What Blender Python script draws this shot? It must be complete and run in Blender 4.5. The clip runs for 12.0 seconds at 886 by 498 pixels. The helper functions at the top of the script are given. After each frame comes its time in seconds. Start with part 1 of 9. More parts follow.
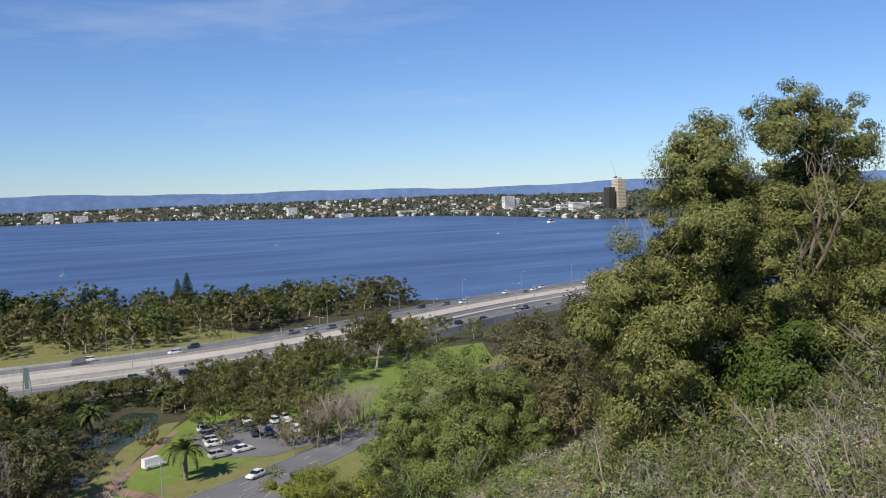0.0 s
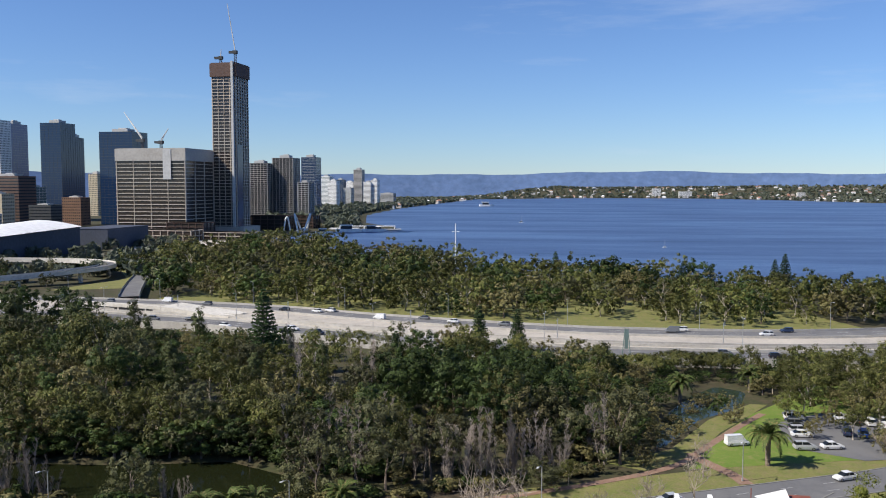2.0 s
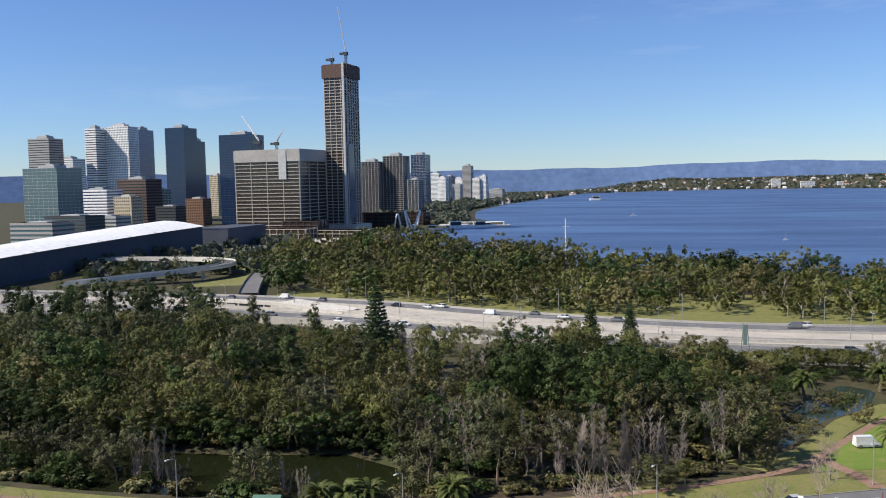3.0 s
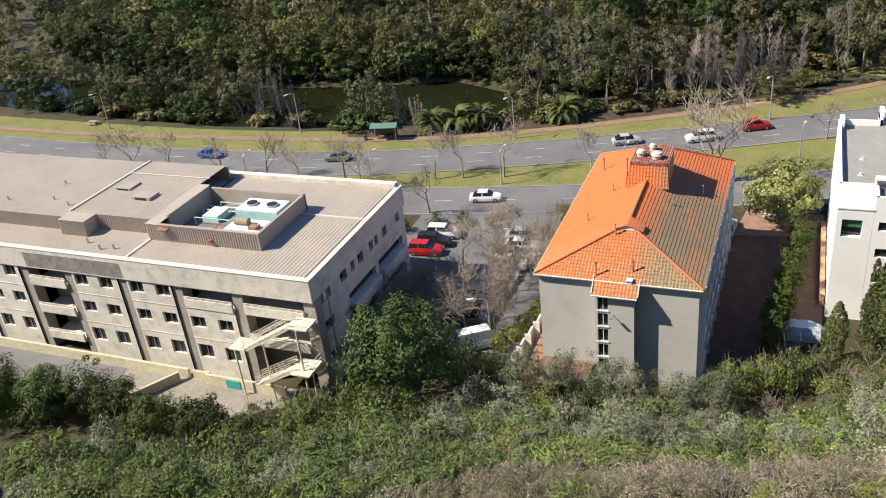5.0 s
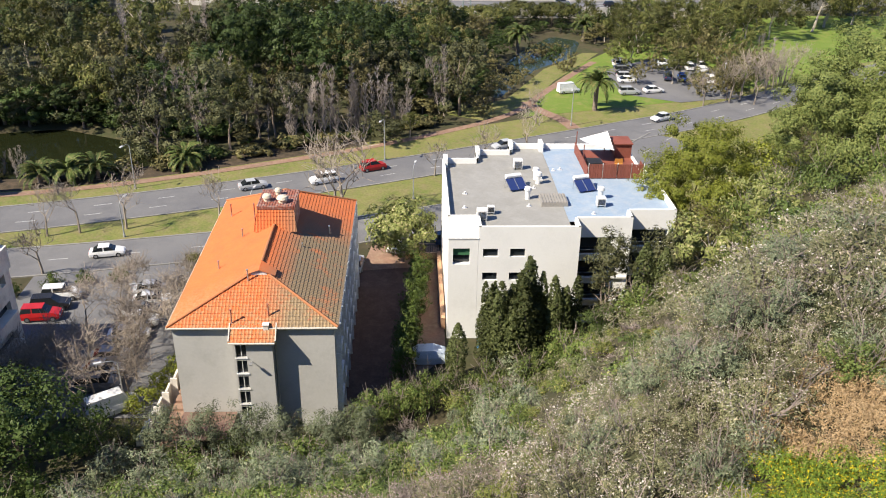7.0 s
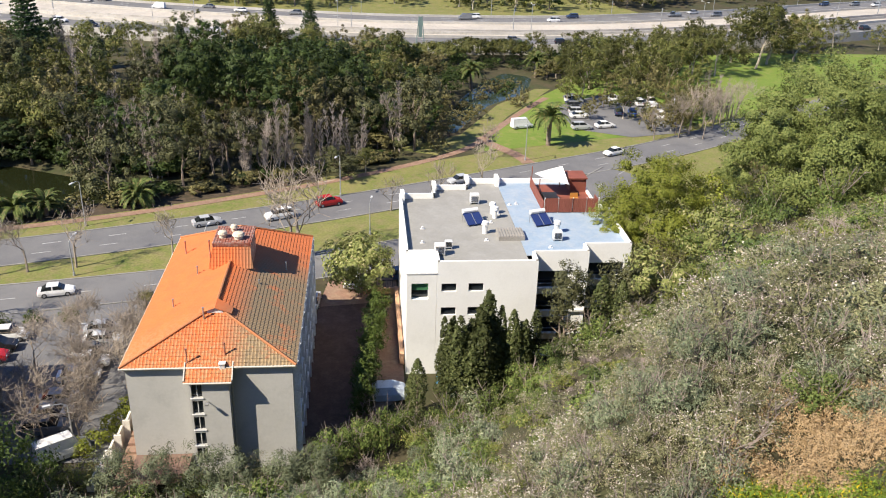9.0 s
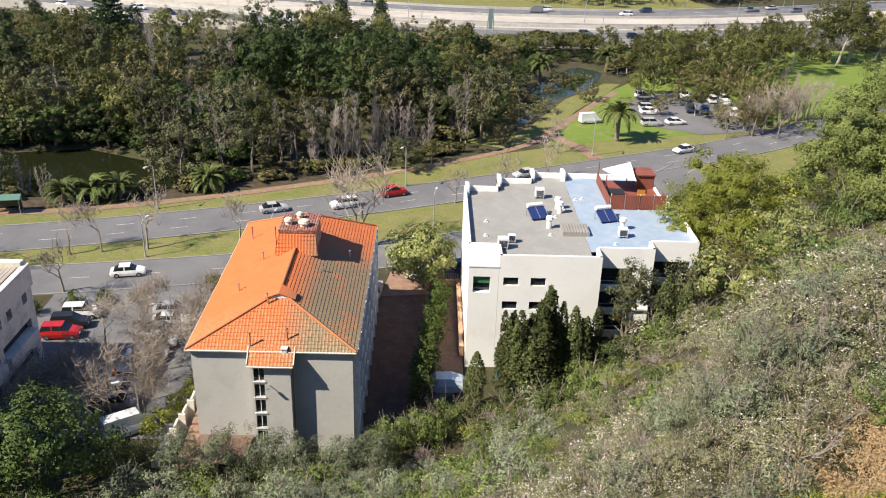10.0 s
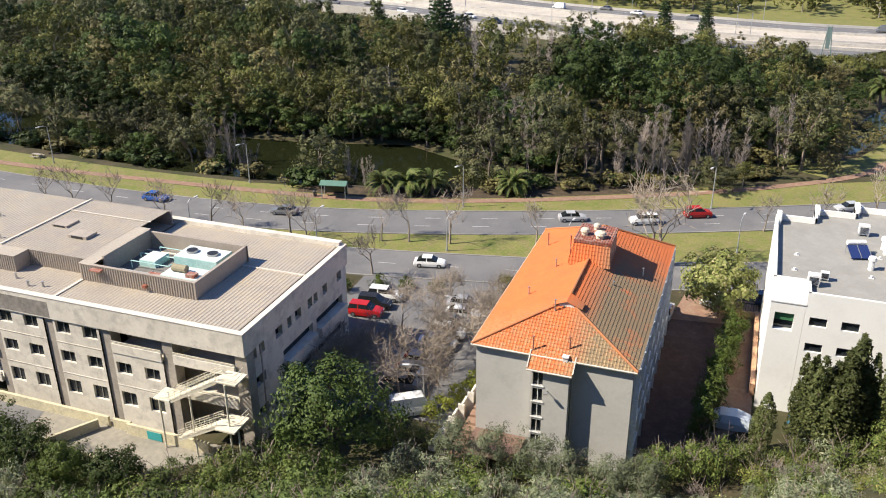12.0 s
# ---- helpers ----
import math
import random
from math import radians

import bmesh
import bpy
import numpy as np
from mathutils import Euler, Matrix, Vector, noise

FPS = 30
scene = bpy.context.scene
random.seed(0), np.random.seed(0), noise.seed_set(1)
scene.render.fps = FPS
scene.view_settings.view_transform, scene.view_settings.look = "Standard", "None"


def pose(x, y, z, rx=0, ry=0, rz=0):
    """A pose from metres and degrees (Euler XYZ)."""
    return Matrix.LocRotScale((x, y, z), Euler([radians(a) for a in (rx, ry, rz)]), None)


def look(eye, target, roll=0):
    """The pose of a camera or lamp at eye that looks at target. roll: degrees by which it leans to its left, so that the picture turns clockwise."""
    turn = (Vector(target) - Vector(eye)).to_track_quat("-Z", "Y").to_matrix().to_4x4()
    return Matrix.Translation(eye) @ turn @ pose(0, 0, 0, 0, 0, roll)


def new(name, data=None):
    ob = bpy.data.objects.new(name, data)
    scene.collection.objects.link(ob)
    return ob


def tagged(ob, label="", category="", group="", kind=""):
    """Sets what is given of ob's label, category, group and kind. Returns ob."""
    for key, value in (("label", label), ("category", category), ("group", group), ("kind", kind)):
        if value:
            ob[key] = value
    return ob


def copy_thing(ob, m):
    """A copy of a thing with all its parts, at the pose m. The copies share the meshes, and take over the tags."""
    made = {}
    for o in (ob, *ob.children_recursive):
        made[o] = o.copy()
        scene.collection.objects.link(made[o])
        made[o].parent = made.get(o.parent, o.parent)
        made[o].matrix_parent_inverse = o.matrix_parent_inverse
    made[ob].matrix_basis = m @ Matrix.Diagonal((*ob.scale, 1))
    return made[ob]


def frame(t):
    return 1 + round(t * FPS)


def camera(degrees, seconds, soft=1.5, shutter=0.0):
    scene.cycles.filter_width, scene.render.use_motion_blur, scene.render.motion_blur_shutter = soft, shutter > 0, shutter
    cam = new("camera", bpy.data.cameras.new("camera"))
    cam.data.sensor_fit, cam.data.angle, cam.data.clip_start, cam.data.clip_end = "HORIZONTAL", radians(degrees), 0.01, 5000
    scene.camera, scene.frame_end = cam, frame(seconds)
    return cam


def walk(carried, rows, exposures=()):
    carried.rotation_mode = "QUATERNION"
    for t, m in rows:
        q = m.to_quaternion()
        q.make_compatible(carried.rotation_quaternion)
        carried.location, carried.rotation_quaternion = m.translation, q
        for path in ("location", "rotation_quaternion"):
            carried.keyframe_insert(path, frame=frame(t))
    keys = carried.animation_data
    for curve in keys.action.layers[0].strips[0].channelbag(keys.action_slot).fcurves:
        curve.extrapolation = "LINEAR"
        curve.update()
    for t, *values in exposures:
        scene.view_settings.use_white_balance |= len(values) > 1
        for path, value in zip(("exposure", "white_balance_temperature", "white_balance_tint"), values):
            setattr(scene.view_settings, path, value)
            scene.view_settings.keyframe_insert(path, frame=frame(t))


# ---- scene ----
# Camera: a hand-held turn on the lookout, 52 m above the road.
cam = camera(54.14, 12.0, soft=1.05)
# seconds, x, y, z, yaw, pitch, roll
ROWS = [
    (0.0, 0.01, -0.05, 51.99, -29.90, -3.30, 2.01),
    (0.5, -0.02, -0.11, 51.94, -21.59, -2.96, 1.20),
    (1.0, 0.01, -0.15, 51.91, -13.03, -4.62, -1.25),
    (1.5, -0.03, 0.03, 52.03, -1.29, -4.75, -1.27),
    (2.0, -0.02, 0.18, 52.03, 8.39, -4.08, -0.03),
    (2.5, -0.03, 0.33, 52.04, 13.00, -3.24, 0.96),
    (2.7, -0.02, 0.29, 52.03, 14.15, -3.37, 1.03),
    (4.3, 0.08, -0.16, 51.97, 18.62, -19.27, 2.74),
    (4.5, 0.05, -0.10, 52.00, 19.09, -22.72, 3.28),
    (5.0, -0.14, -0.12, 51.84, 21.36, -28.27, 5.83),
    (5.5, -0.03, -0.12, 51.88, 19.08, -30.79, 7.18),
    (6.0, 0.11, -0.18, 51.98, 12.07, -30.88, 5.08),
    (6.5, 0.27, -0.23, 52.09, 5.34, -29.70, 2.59),
    (7.0, 0.30, -0.24, 52.11, -1.90, -26.46, -0.84),
    (7.2, 0.28, -0.23, 52.09, -4.41, -25.38, -1.79),
    (8.8, -0.10, -0.06, 52.12, -5.79, -24.04, -1.62),
    (9.0, -0.11, -0.06, 52.11, -4.89, -24.13, -1.59),
    (9.5, -0.11, 0.00, 52.09, -2.79, -24.38, -1.68),
    (10.0, -0.09, 0.08, 52.04, -0.33, -24.74, -1.56),
    (10.5, -0.10, 0.12, 52.01, 5.15, -24.43, -1.05),
    (11.0, -0.10, 0.24, 51.90, 11.47, -24.35, -0.52),
    (11.5, -0.13, 0.28, 51.89, 17.26, -24.63, 0.10),
    (12.0, -0.06, 0.29, 51.87, 19.99, -24.19, 0.30),
]
# stops, kelvin, tint: the phone opens up and warms as it tilts down
EXPOSURES = [(0.0, 0.22, 6500, 10), (1.0, 0.22, 6500, 10), (1.6, 0.32, 6500, 10), (2.5, 0.34, 6500, 10), (4.5, 0.68, 6950, 10), (5.5, 0.87, 6950, 10), (12.0, 0.87, 6950, 10)]
walk(cam, [(t, pose(x, y, z, 90 + pitch, roll, yaw)) for t, x, y, z, yaw, pitch, roll in ROWS], EXPOSURES)

# ---- world and sun ----
SUN_DIR = Vector((-0.640, -0.330, 0.694))
world = bpy.data.worlds.new("sky")
scene.world = world
world.use_nodes = True
wn = world.node_tree.nodes
wl = world.node_tree.links
sky = wn.new("ShaderNodeTexSky")
sky.sky_type = "NISHITA"
sky.sun_disc = False
sky.sun_elevation = math.asin(SUN_DIR.z)
sky.sun_rotation = math.atan2(SUN_DIR.x, SUN_DIR.y)
sky.altitude = 0
sky.air_density = 1.0
sky.dust_density = 0.0
sky.ozone_density = 2.0
tint = wn.new("ShaderNodeMix")
tint.data_type, tint.blend_type = "RGBA", "MULTIPLY"
tint.inputs[0].default_value = 1.0
tint.inputs[7].default_value = (0.64, 0.83, 1.2, 1)
wl.new(sky.outputs[0], tint.inputs[6])
# thin wisps of high cloud
co = wn.new("ShaderNodeTexCoord")
mp = wn.new("ShaderNodeMapping")
mp.inputs["Scale"].default_value = (1.6, 1.6, 11.0)
mp.inputs["Location"].default_value = (0.7, 0.2, 0.0)
nz = wn.new("ShaderNodeTexNoise")
nz.inputs["Scale"].default_value, nz.inputs["Detail"].default_value, nz.inputs["Roughness"].default_value = 1.5, 7.0, 0.6
mr = wn.new("ShaderNodeMapRange")
mr.inputs[1].default_value, mr.inputs[2].default_value, mr.inputs[3].default_value, mr.inputs[4].default_value = 0.58, 0.84, 0.0, 0.42
wl.new(co.outputs["Generated"], mp.inputs[0])
wl.new(mp.outputs[0], nz.inputs["Vector"])
wl.new(nz.outputs[0], mr.inputs[0])
wisp = wn.new("ShaderNodeMix")
wisp.data_type = "RGBA"
wisp.inputs[7].default_value = (6.5, 7.3, 8.6, 1)
wl.new(mr.outputs[0], wisp.inputs[0])
wl.new(tint.outputs[2], wisp.inputs[6])
wl.new(wisp.outputs[2], wn["Background"].inputs[0])
wn["Background"].inputs[1].default_value = 0.082
sun = new("sun", bpy.data.lights.new("sun", "SUN"))
sun.data.energy, sun.data.angle, sun.data.color = 5.0, radians(0.53), (1.0, 0.93, 0.82)
sun.matrix_world = look((0, 0, 300), Vector((0, 0, 300)) - SUN_DIR)

# ---- materials ----
MATS = {}


def shader(name):
    m = bpy.data.materials.new(name)
    m.use_nodes = True
    return m, m.node_tree.nodes, m.node_tree.links, m.node_tree.nodes["Principled BSDF"]


def mix_colour(nodes, links, fac, a, b, blend="MIX"):
    n = nodes.new("ShaderNodeMix")
    n.data_type, n.blend_type = "RGBA", blend
    for sock, val in ((n.inputs[0], fac), (n.inputs[6], a), (n.inputs[7], b)):
        if isinstance(val, (int, float)):
            sock.default_value = val
        elif isinstance(val, (tuple, list)):
            sock.default_value = (*val[:3], 1)
        else:
            links.new(val, sock)
    return n.outputs[2]


def ramp(nodes, links, src, lo, hi):
    n = nodes.new("ShaderNodeMapRange")
    n.inputs[1].default_value, n.inputs[2].default_value = lo, hi
    links.new(src, n.inputs[0])
    return n.outputs[0]


def noise_out(nodes, links, scale, detail=4.0, vec=None, rough=0.6):
    n = nodes.new("ShaderNodeTexNoise")
    n.inputs["Scale"].default_value, n.inputs["Detail"].default_value, n.inputs["Roughness"].default_value = scale, detail, rough
    if vec is not None:
        links.new(vec, n.inputs["Vector"])
    return n.outputs[0]


def surface(name, c1, c2, big=0.3, small=6.0, rough=0.8, bump=0.2, metal=0.0, c3=None, stain=0.5, vary=0.0, spec=0.3, speck=0.16):
    """A plain painted, mineral or earthy surface: two colours at a large scale, a third in patches, grain and relief."""
    if name in MATS:
        return MATS[name]
    m, nodes, links, b = shader(name)
    co = nodes.new("ShaderNodeTexCoord").outputs["Object"]
    n1 = ramp(nodes, links, noise_out(nodes, links, big, 5, co), 0.35, 0.65)
    n2 = noise_out(nodes, links, small, 3, co)
    col = mix_colour(nodes, links, n1, c1, c2)
    if c3:
        n3 = ramp(nodes, links, noise_out(nodes, links, big * 2.7 + 0.01, 6, co, 0.7), 0.55 - 0.2 * stain, 0.75)
        col = mix_colour(nodes, links, n3, col, c3)
    grain = ramp(nodes, links, n2, 0.25, 0.75)
    mul = nodes.new("ShaderNodeMapRange")
    mul.inputs[3].default_value, mul.inputs[4].default_value = 1 - speck, 1 + speck
    links.new(grain, mul.inputs[0])
    col = mix_colour(nodes, links, 1.0, col, mul.outputs[0], "MULTIPLY")
    if vary:
        rnd = nodes.new("ShaderNodeObjectInfo").outputs["Random"]
        v = nodes.new("ShaderNodeMapRange")
        v.inputs[3].default_value, v.inputs[4].default_value = 1 - vary, 1 + vary
        links.new(rnd, v.inputs[0])
        col = mix_colour(nodes, links, 1.0, col, v.outputs[0], "MULTIPLY")
    links.new(col, b.inputs["Base Color"])
    b.inputs["Roughness"].default_value = rough
    b.inputs["Metallic"].default_value = metal
    b.inputs["Specular IOR Level"].default_value = spec
    if bump:
        bp = nodes.new("ShaderNodeBump")
        bp.inputs["Strength"].default_value = bump
        bp.inputs["Distance"].default_value = 0.05
        links.new(n2, bp.inputs["Height"])
        links.new(bp.outputs[0], b.inputs["Normal"])
    MATS[name] = m
    return m


def foliage(name, c1, c2, c3=None, rough=0.55, tree_vary=0.3, through_light=0.14):
    """Leaves: tint by leaf and by plant, a little light passing through."""
    if name in MATS:
        return MATS[name]
    m, nodes, links, b = shader(name)
    isl = nodes.new("ShaderNodeNewGeometry").outputs["Random Per Island"]
    rnd = nodes.new("ShaderNodeObjectInfo").outputs["Random"]
    col = mix_colour(nodes, links, isl, c1, c2)
    if c3:
        col = mix_colour(nodes, links, ramp(nodes, links, isl, 0.86, 0.9), col, c3)
    v = nodes.new("ShaderNodeMapRange")
    v.inputs[3].default_value, v.inputs[4].default_value = 1 - tree_vary, 1 + tree_vary
    links.new(rnd, v.inputs[0])
    col = mix_colour(nodes, links, 1.0, col, v.outputs[0], "MULTIPLY")
    links.new(col, b.inputs["Base Color"])
    b.inputs["Roughness"].default_value = rough
    b.inputs["Specular IOR Level"].default_value = 0.14
    tr = nodes.new("ShaderNodeBsdfTranslucent")
    links.new(col, tr.inputs[0])
    mx = nodes.new("ShaderNodeMixShader")
    mx.inputs[0].default_value = through_light
    links.new(b.outputs[0], mx.inputs[1])
    links.new(tr.outputs[0], mx.inputs[2])
    links.new(mx.outputs[0], nodes["Material Output"].inputs[0])
    MATS[name] = m
    return m


def glass(name, tint, rough=0.08, vary=0.3):
    """Window glass seen from outside: dark, glossy, each pane a little different."""
    if name in MATS:
        return MATS[name]
    m, nodes, links, b = shader(name)
    isl = nodes.new("ShaderNodeNewGeometry").outputs["Random Per Island"]
    v = nodes.new("ShaderNodeMapRange")
    v.inputs[3].default_value, v.inputs[4].default_value = 1 - vary, 1 + vary
    links.new(isl, v.inputs[0])
    links.new(mix_colour(nodes, links, 1.0, tint, v.outputs[0], "MULTIPLY"), b.inputs["Base Color"])
    b.inputs["Roughness"].default_value = rough
    b.inputs["Specular IOR Level"].default_value = 0.5
    MATS[name] = m
    return m


def plain(name, c, rough=0.5, metal=0.0, spec=0.5):
    return surface(name, c, tuple(0.85 * k for k in c), 0.8, 9.0, rough, 0.05, metal, spec=spec)


# ---- mesh tools ----
class Build:
    """Collects boxes, prisms, tubes and sheets into one mesh."""

    def __init__(self):
        self.v, self.f = [], []

    def poly(self, pts):
        n = len(self.v)
        self.v += [tuple(p) for p in pts]
        self.f.append(tuple(range(n, n + len(pts))))
        return self

    def box(self, x0, x1, y0, y1, z0, z1):
        n = len(self.v)
        self.v += [(x0, y0, z0), (x1, y0, z0), (x1, y1, z0), (x0, y1, z0), (x0, y0, z1), (x1, y0, z1), (x1, y1, z1), (x0, y1, z1)]
        self.f += [tuple(n + i for i in q) for q in ((3, 2, 1, 0), (4, 5, 6, 7), (0, 1, 5, 4), (1, 2, 6, 5), (2, 3, 7, 6), (3, 0, 4, 7))]
        return self

    def cbox(self, x, y, z, w, d, h, turn=0.0):
        """A box by its base centre and size, turned about z."""
        n = len(self.v)
        c, s = math.cos(turn), math.sin(turn)
        for zz in (z, z + h):
            for a, b in ((-w / 2, -d / 2), (w / 2, -d / 2), (w / 2, d / 2), (-w / 2, d / 2)):
                self.v.append((x + a * c - b * s, y + a * s + b * c, zz))
        self.f += [tuple(n + i for i in q) for q in ((3, 2, 1, 0), (4, 5, 6, 7), (0, 1, 5, 4), (1, 2, 6, 5), (2, 3, 7, 6), (3, 0, 4, 7))]
        return self

    def prism(self, pts, z0, z1):
        n, k = len(self.v), len(pts)
        self.v += [(p[0], p[1], z0) for p in pts] + [(p[0], p[1], z1) for p in pts]
        self.f += [tuple(n + i for i in reversed(range(k))), tuple(n + k + i for i in range(k))]
        self.f += [(n + i, n + (i + 1) % k, n + k + (i + 1) % k, n + k + i) for i in range(k)]
        return self

    def tube(self, p0, p1, r0, r1=None, sides=6):
        r1 = r0 if r1 is None else r1
        p0, p1 = Vector(p0), Vector(p1)
        ax = (p1 - p0).normalized()
        u = ax.orthogonal().normalized()
        w = ax.cross(u)
        n = len(self.v)
        for p, r in ((p0, r0), (p1, r1)):
            for i in range(sides):
                a = 2 * math.pi * i / sides
                self.v.append(tuple(p + r * (math.cos(a) * u + math.sin(a) * w)))
        self.f += [(n + i, n + (i + 1) % sides, n + sides + (i + 1) % sides, n + sides + i) for i in range(sides)]
        if sides > 3:
            self.f += [tuple(n + i for i in reversed(range(sides))), tuple(n + sides + i for i in range(sides))]
        return self

    def path(self, pts, r, sides=5):
        for a, b in zip(pts, pts[1:]):
            self.tube(a, b, r, r, sides)
        return self

    def strip(self, left, right, z=0.0, zs=None):
        n = len(self.v)
        for i, (a, b) in enumerate(zip(left, right)):
            h = zs[i] if zs is not None else z
            self.v += [(a[0], a[1], h), (b[0], b[1], h)]
        self.f += [(n + 2 * i, n + 2 * i + 1, n + 2 * i + 3, n + 2 * i + 2) for i in range(len(left) - 1)]
        return self

    def moved(self, x, y, z):
        self.v = [(a + x, c + y, e + z) for a, c, e in self.v]
        return self

    def mesh(self, name, mat):
        me = bpy.data.meshes.new(name)
        me.from_pydata(self.v, [], self.f)
        me.materials.append(mat)
        me.update()
        return me


def part(name, build, mat, parent, label=""):
    ob = new(name, build.mesh(name, mat))
    ob.parent = parent
    if label:
        tagged(ob, label)
    return ob


def thing(name, x, y, z, label, category, group="", turn=0.0):
    ob = new(name)
    ob.empty_display_size = 0.3
    ob.matrix_basis = pose(x, y, z, 0, 0, turn)
    return tagged(ob, label, category, group)


def setting(name, build, mat, label="", category=""):
    return tagged(new(name, build.mesh(name, mat)), label, category, "", "structure")


def mesh_arrays(name, verts, quads, mat):
    """A mesh of triangles or quads straight from arrays."""
    me = bpy.data.meshes.new(name)
    me.vertices.add(len(verts))
    me.vertices.foreach_set("co", np.ascontiguousarray(verts, dtype=np.float32).ravel())
    k = quads.shape[1]
    me.loops.add(k * len(quads))
    me.loops.foreach_set("vertex_index", np.ascontiguousarray(quads, dtype=np.int32).ravel())
    me.polygons.add(len(quads))
    me.polygons.foreach_set("loop_start", np.arange(0, k * len(quads), k, dtype=np.int32))
    me.materials.append(mat)
    me.update(calc_edges=True)
    return me


def smooth_line(pts, step):
    """Catmull-Rom through the points, in steps of about that many metres."""
    pts = [Vector((*p, 0)) if len(p) == 2 else Vector(p) for p in pts]
    full = [2 * pts[0] - pts[1], *pts, 2 * pts[-1] - pts[-2]]
    out = []
    for i in range(1, len(full) - 2):
        p0, p1, p2, p3 = full[i - 1:i + 3]
        k = max(1, int((p2 - p1).length / step))
        for j in range(k):
            t = j / k
            out.append(0.5 * (2 * p1 + (p2 - p0) * t + (2 * p0 - 5 * p1 + 4 * p2 - p3) * t * t + (3 * p1 - p0 - 3 * p2 + p3) * t ** 3))
    return out + [pts[-1]]


def offset_line(line, d):
    """The line moved d metres to its right."""
    out = []
    for i, p in enumerate(line):
        a, b = line[max(0, i - 1)], line[min(len(line) - 1, i + 1)]
        t = (b - a).normalized()
        out.append(p + Vector((t.y, -t.x, 0)) * d)
    return out


def along(line, step, start=0.0):
    """Points with their heading every step metres along a line."""
    done, want = 0.0, start
    for a, b in zip(line, line[1:]):
        n = (b - a).length
        while want <= done + n and n > 0:
            yield a + (b - a) * ((want - done) / n), math.atan2(b.y - a.y, b.x - a.x)
            want += step
        done += n


def wall_holes(b, g, p, u, length, z0, z1, holes, depth=0.18):
    """A wall face from p along unit vector u, with openings (a0, a1, h0, h1) cut through it; reveals go into b, panes into g. Its outside is to the right of u."""
    u = Vector((u[0], u[1], 0)).normalized()
    nrm = Vector((u.y, -u.x, 0))
    p = Vector((p[0], p[1], 0))
    xs = sorted({0.0, length, *[h[0] for h in holes], *[h[1] for h in holes]})
    zs = sorted({z0, z1, *[h[2] for h in holes], *[h[3] for h in holes]})

    def at(a, z, d=0.0):
        q = p + u * a - nrm * d
        return (q.x, q.y, z)

    for a0, a1 in zip(xs, xs[1:]):
        for h0, h1 in zip(zs, zs[1:]):
            am, hm = (a0 + a1) / 2, (h0 + h1) / 2
            if not any(h[0] < am < h[1] and h[2] < hm < h[3] for h in holes):
                b.poly([at(a0, h0), at(a1, h0), at(a1, h1), at(a0, h1)])
    for a0, a1, h0, h1 in holes:
        for (x0, q0), (x1, q1) in (((a0, h0), (a1, h0)), ((a1, h0), (a1, h1)), ((a1, h1), (a0, h1)), ((a0, h1), (a0, h0))):
            b.poly([at(x0, q0), at(x1, q1), at(x1, q1, depth), at(x0, q0, depth)])
        if g is not None:
            g.poly([at(a0, h0, depth), at(a1, h0, depth), at(a1, h1, depth), at(a0, h1, depth)])


# ---- the lie of the land ----
AZ_KEYS = [-180, -130, -100, -60, -45, -18, 0, 10, 19, 24, 29, 36, 45, 55, 75, 110, 180]
FOOT = [3000, 1500, 300, 78, 66, 62, 63, 75, 103, 142, 178, 215, 260, 330, 600, 2000, 3000]
DROP_U = [0, 0.04, 0.12, 0.23, 0.45, 0.7, 0.9, 1.0, 1.1]
DROP_Z = [50.3, 49.2, 43.0, 33.8, 21.5, 10.5, 2.9, 0.6, 0.0]
RIVER = [(-397, 3700), (-416, 2722), (-415, 2080), (-380, 1600), (-300, 1250), (-215, 1090), (-240, 1010), (-295, 955), (-335, 890), (-318, 830),
         (-300, 784), (-209, 720), (-84, 549), (-28, 501), (34, 505), (64, 512), (100, 482), (126, 458), (184, 436), (206, 406), (216, 391), (243, 385), (264, 381),
         (300, 330), (330, 250), (420, 180), (900, 200), (1500, 600), (1300, 1100), (1141, 1377), (1215, 1565), (1346, 2130), (1302, 2589),
         (1048, 2986), (840, 3700), (600, 4180), (169, 4260), (-99, 4100)]
CANAL = [(-190, 134), (-124, 127), (-100, 125.5), (-78, 127), (-60, 127.6), (-44, 132.5), (-34, 142), (-64, 156), (-84, 151), (-115, 148), (-190, 154)]
POND = [(15, 171), (20, 177), (30, 199), (41, 211), (46, 229), (38, 235), (30, 223), (23, 207), (18, 190)]
WATER_Z = -0.45


def water_depth(x, y, ring):
    """Signed distance to a shore ring, positive on the water."""
    x, y = np.asarray(x, float), np.asarray(y, float)
    best = np.full(x.shape, 1e9)
    inside = np.zeros(x.shape, bool)
    for (ax, ay), (bx, by) in zip(ring, ring[1:] + ring[:1]):
        dx, dy = bx - ax, by - ay
        t = np.clip(((x - ax) * dx + (y - ay) * dy) / (dx * dx + dy * dy), 0, 1)
        best = np.minimum(best, np.hypot(x - ax - t * dx, y - ay - t * dy))
        cross = ((ay > y) != (by > y)) & (x < (bx - ax) * (y - ay) / (by - ay + 1e-12) + ax)
        inside ^= cross
    return np.where(inside, best, -best)


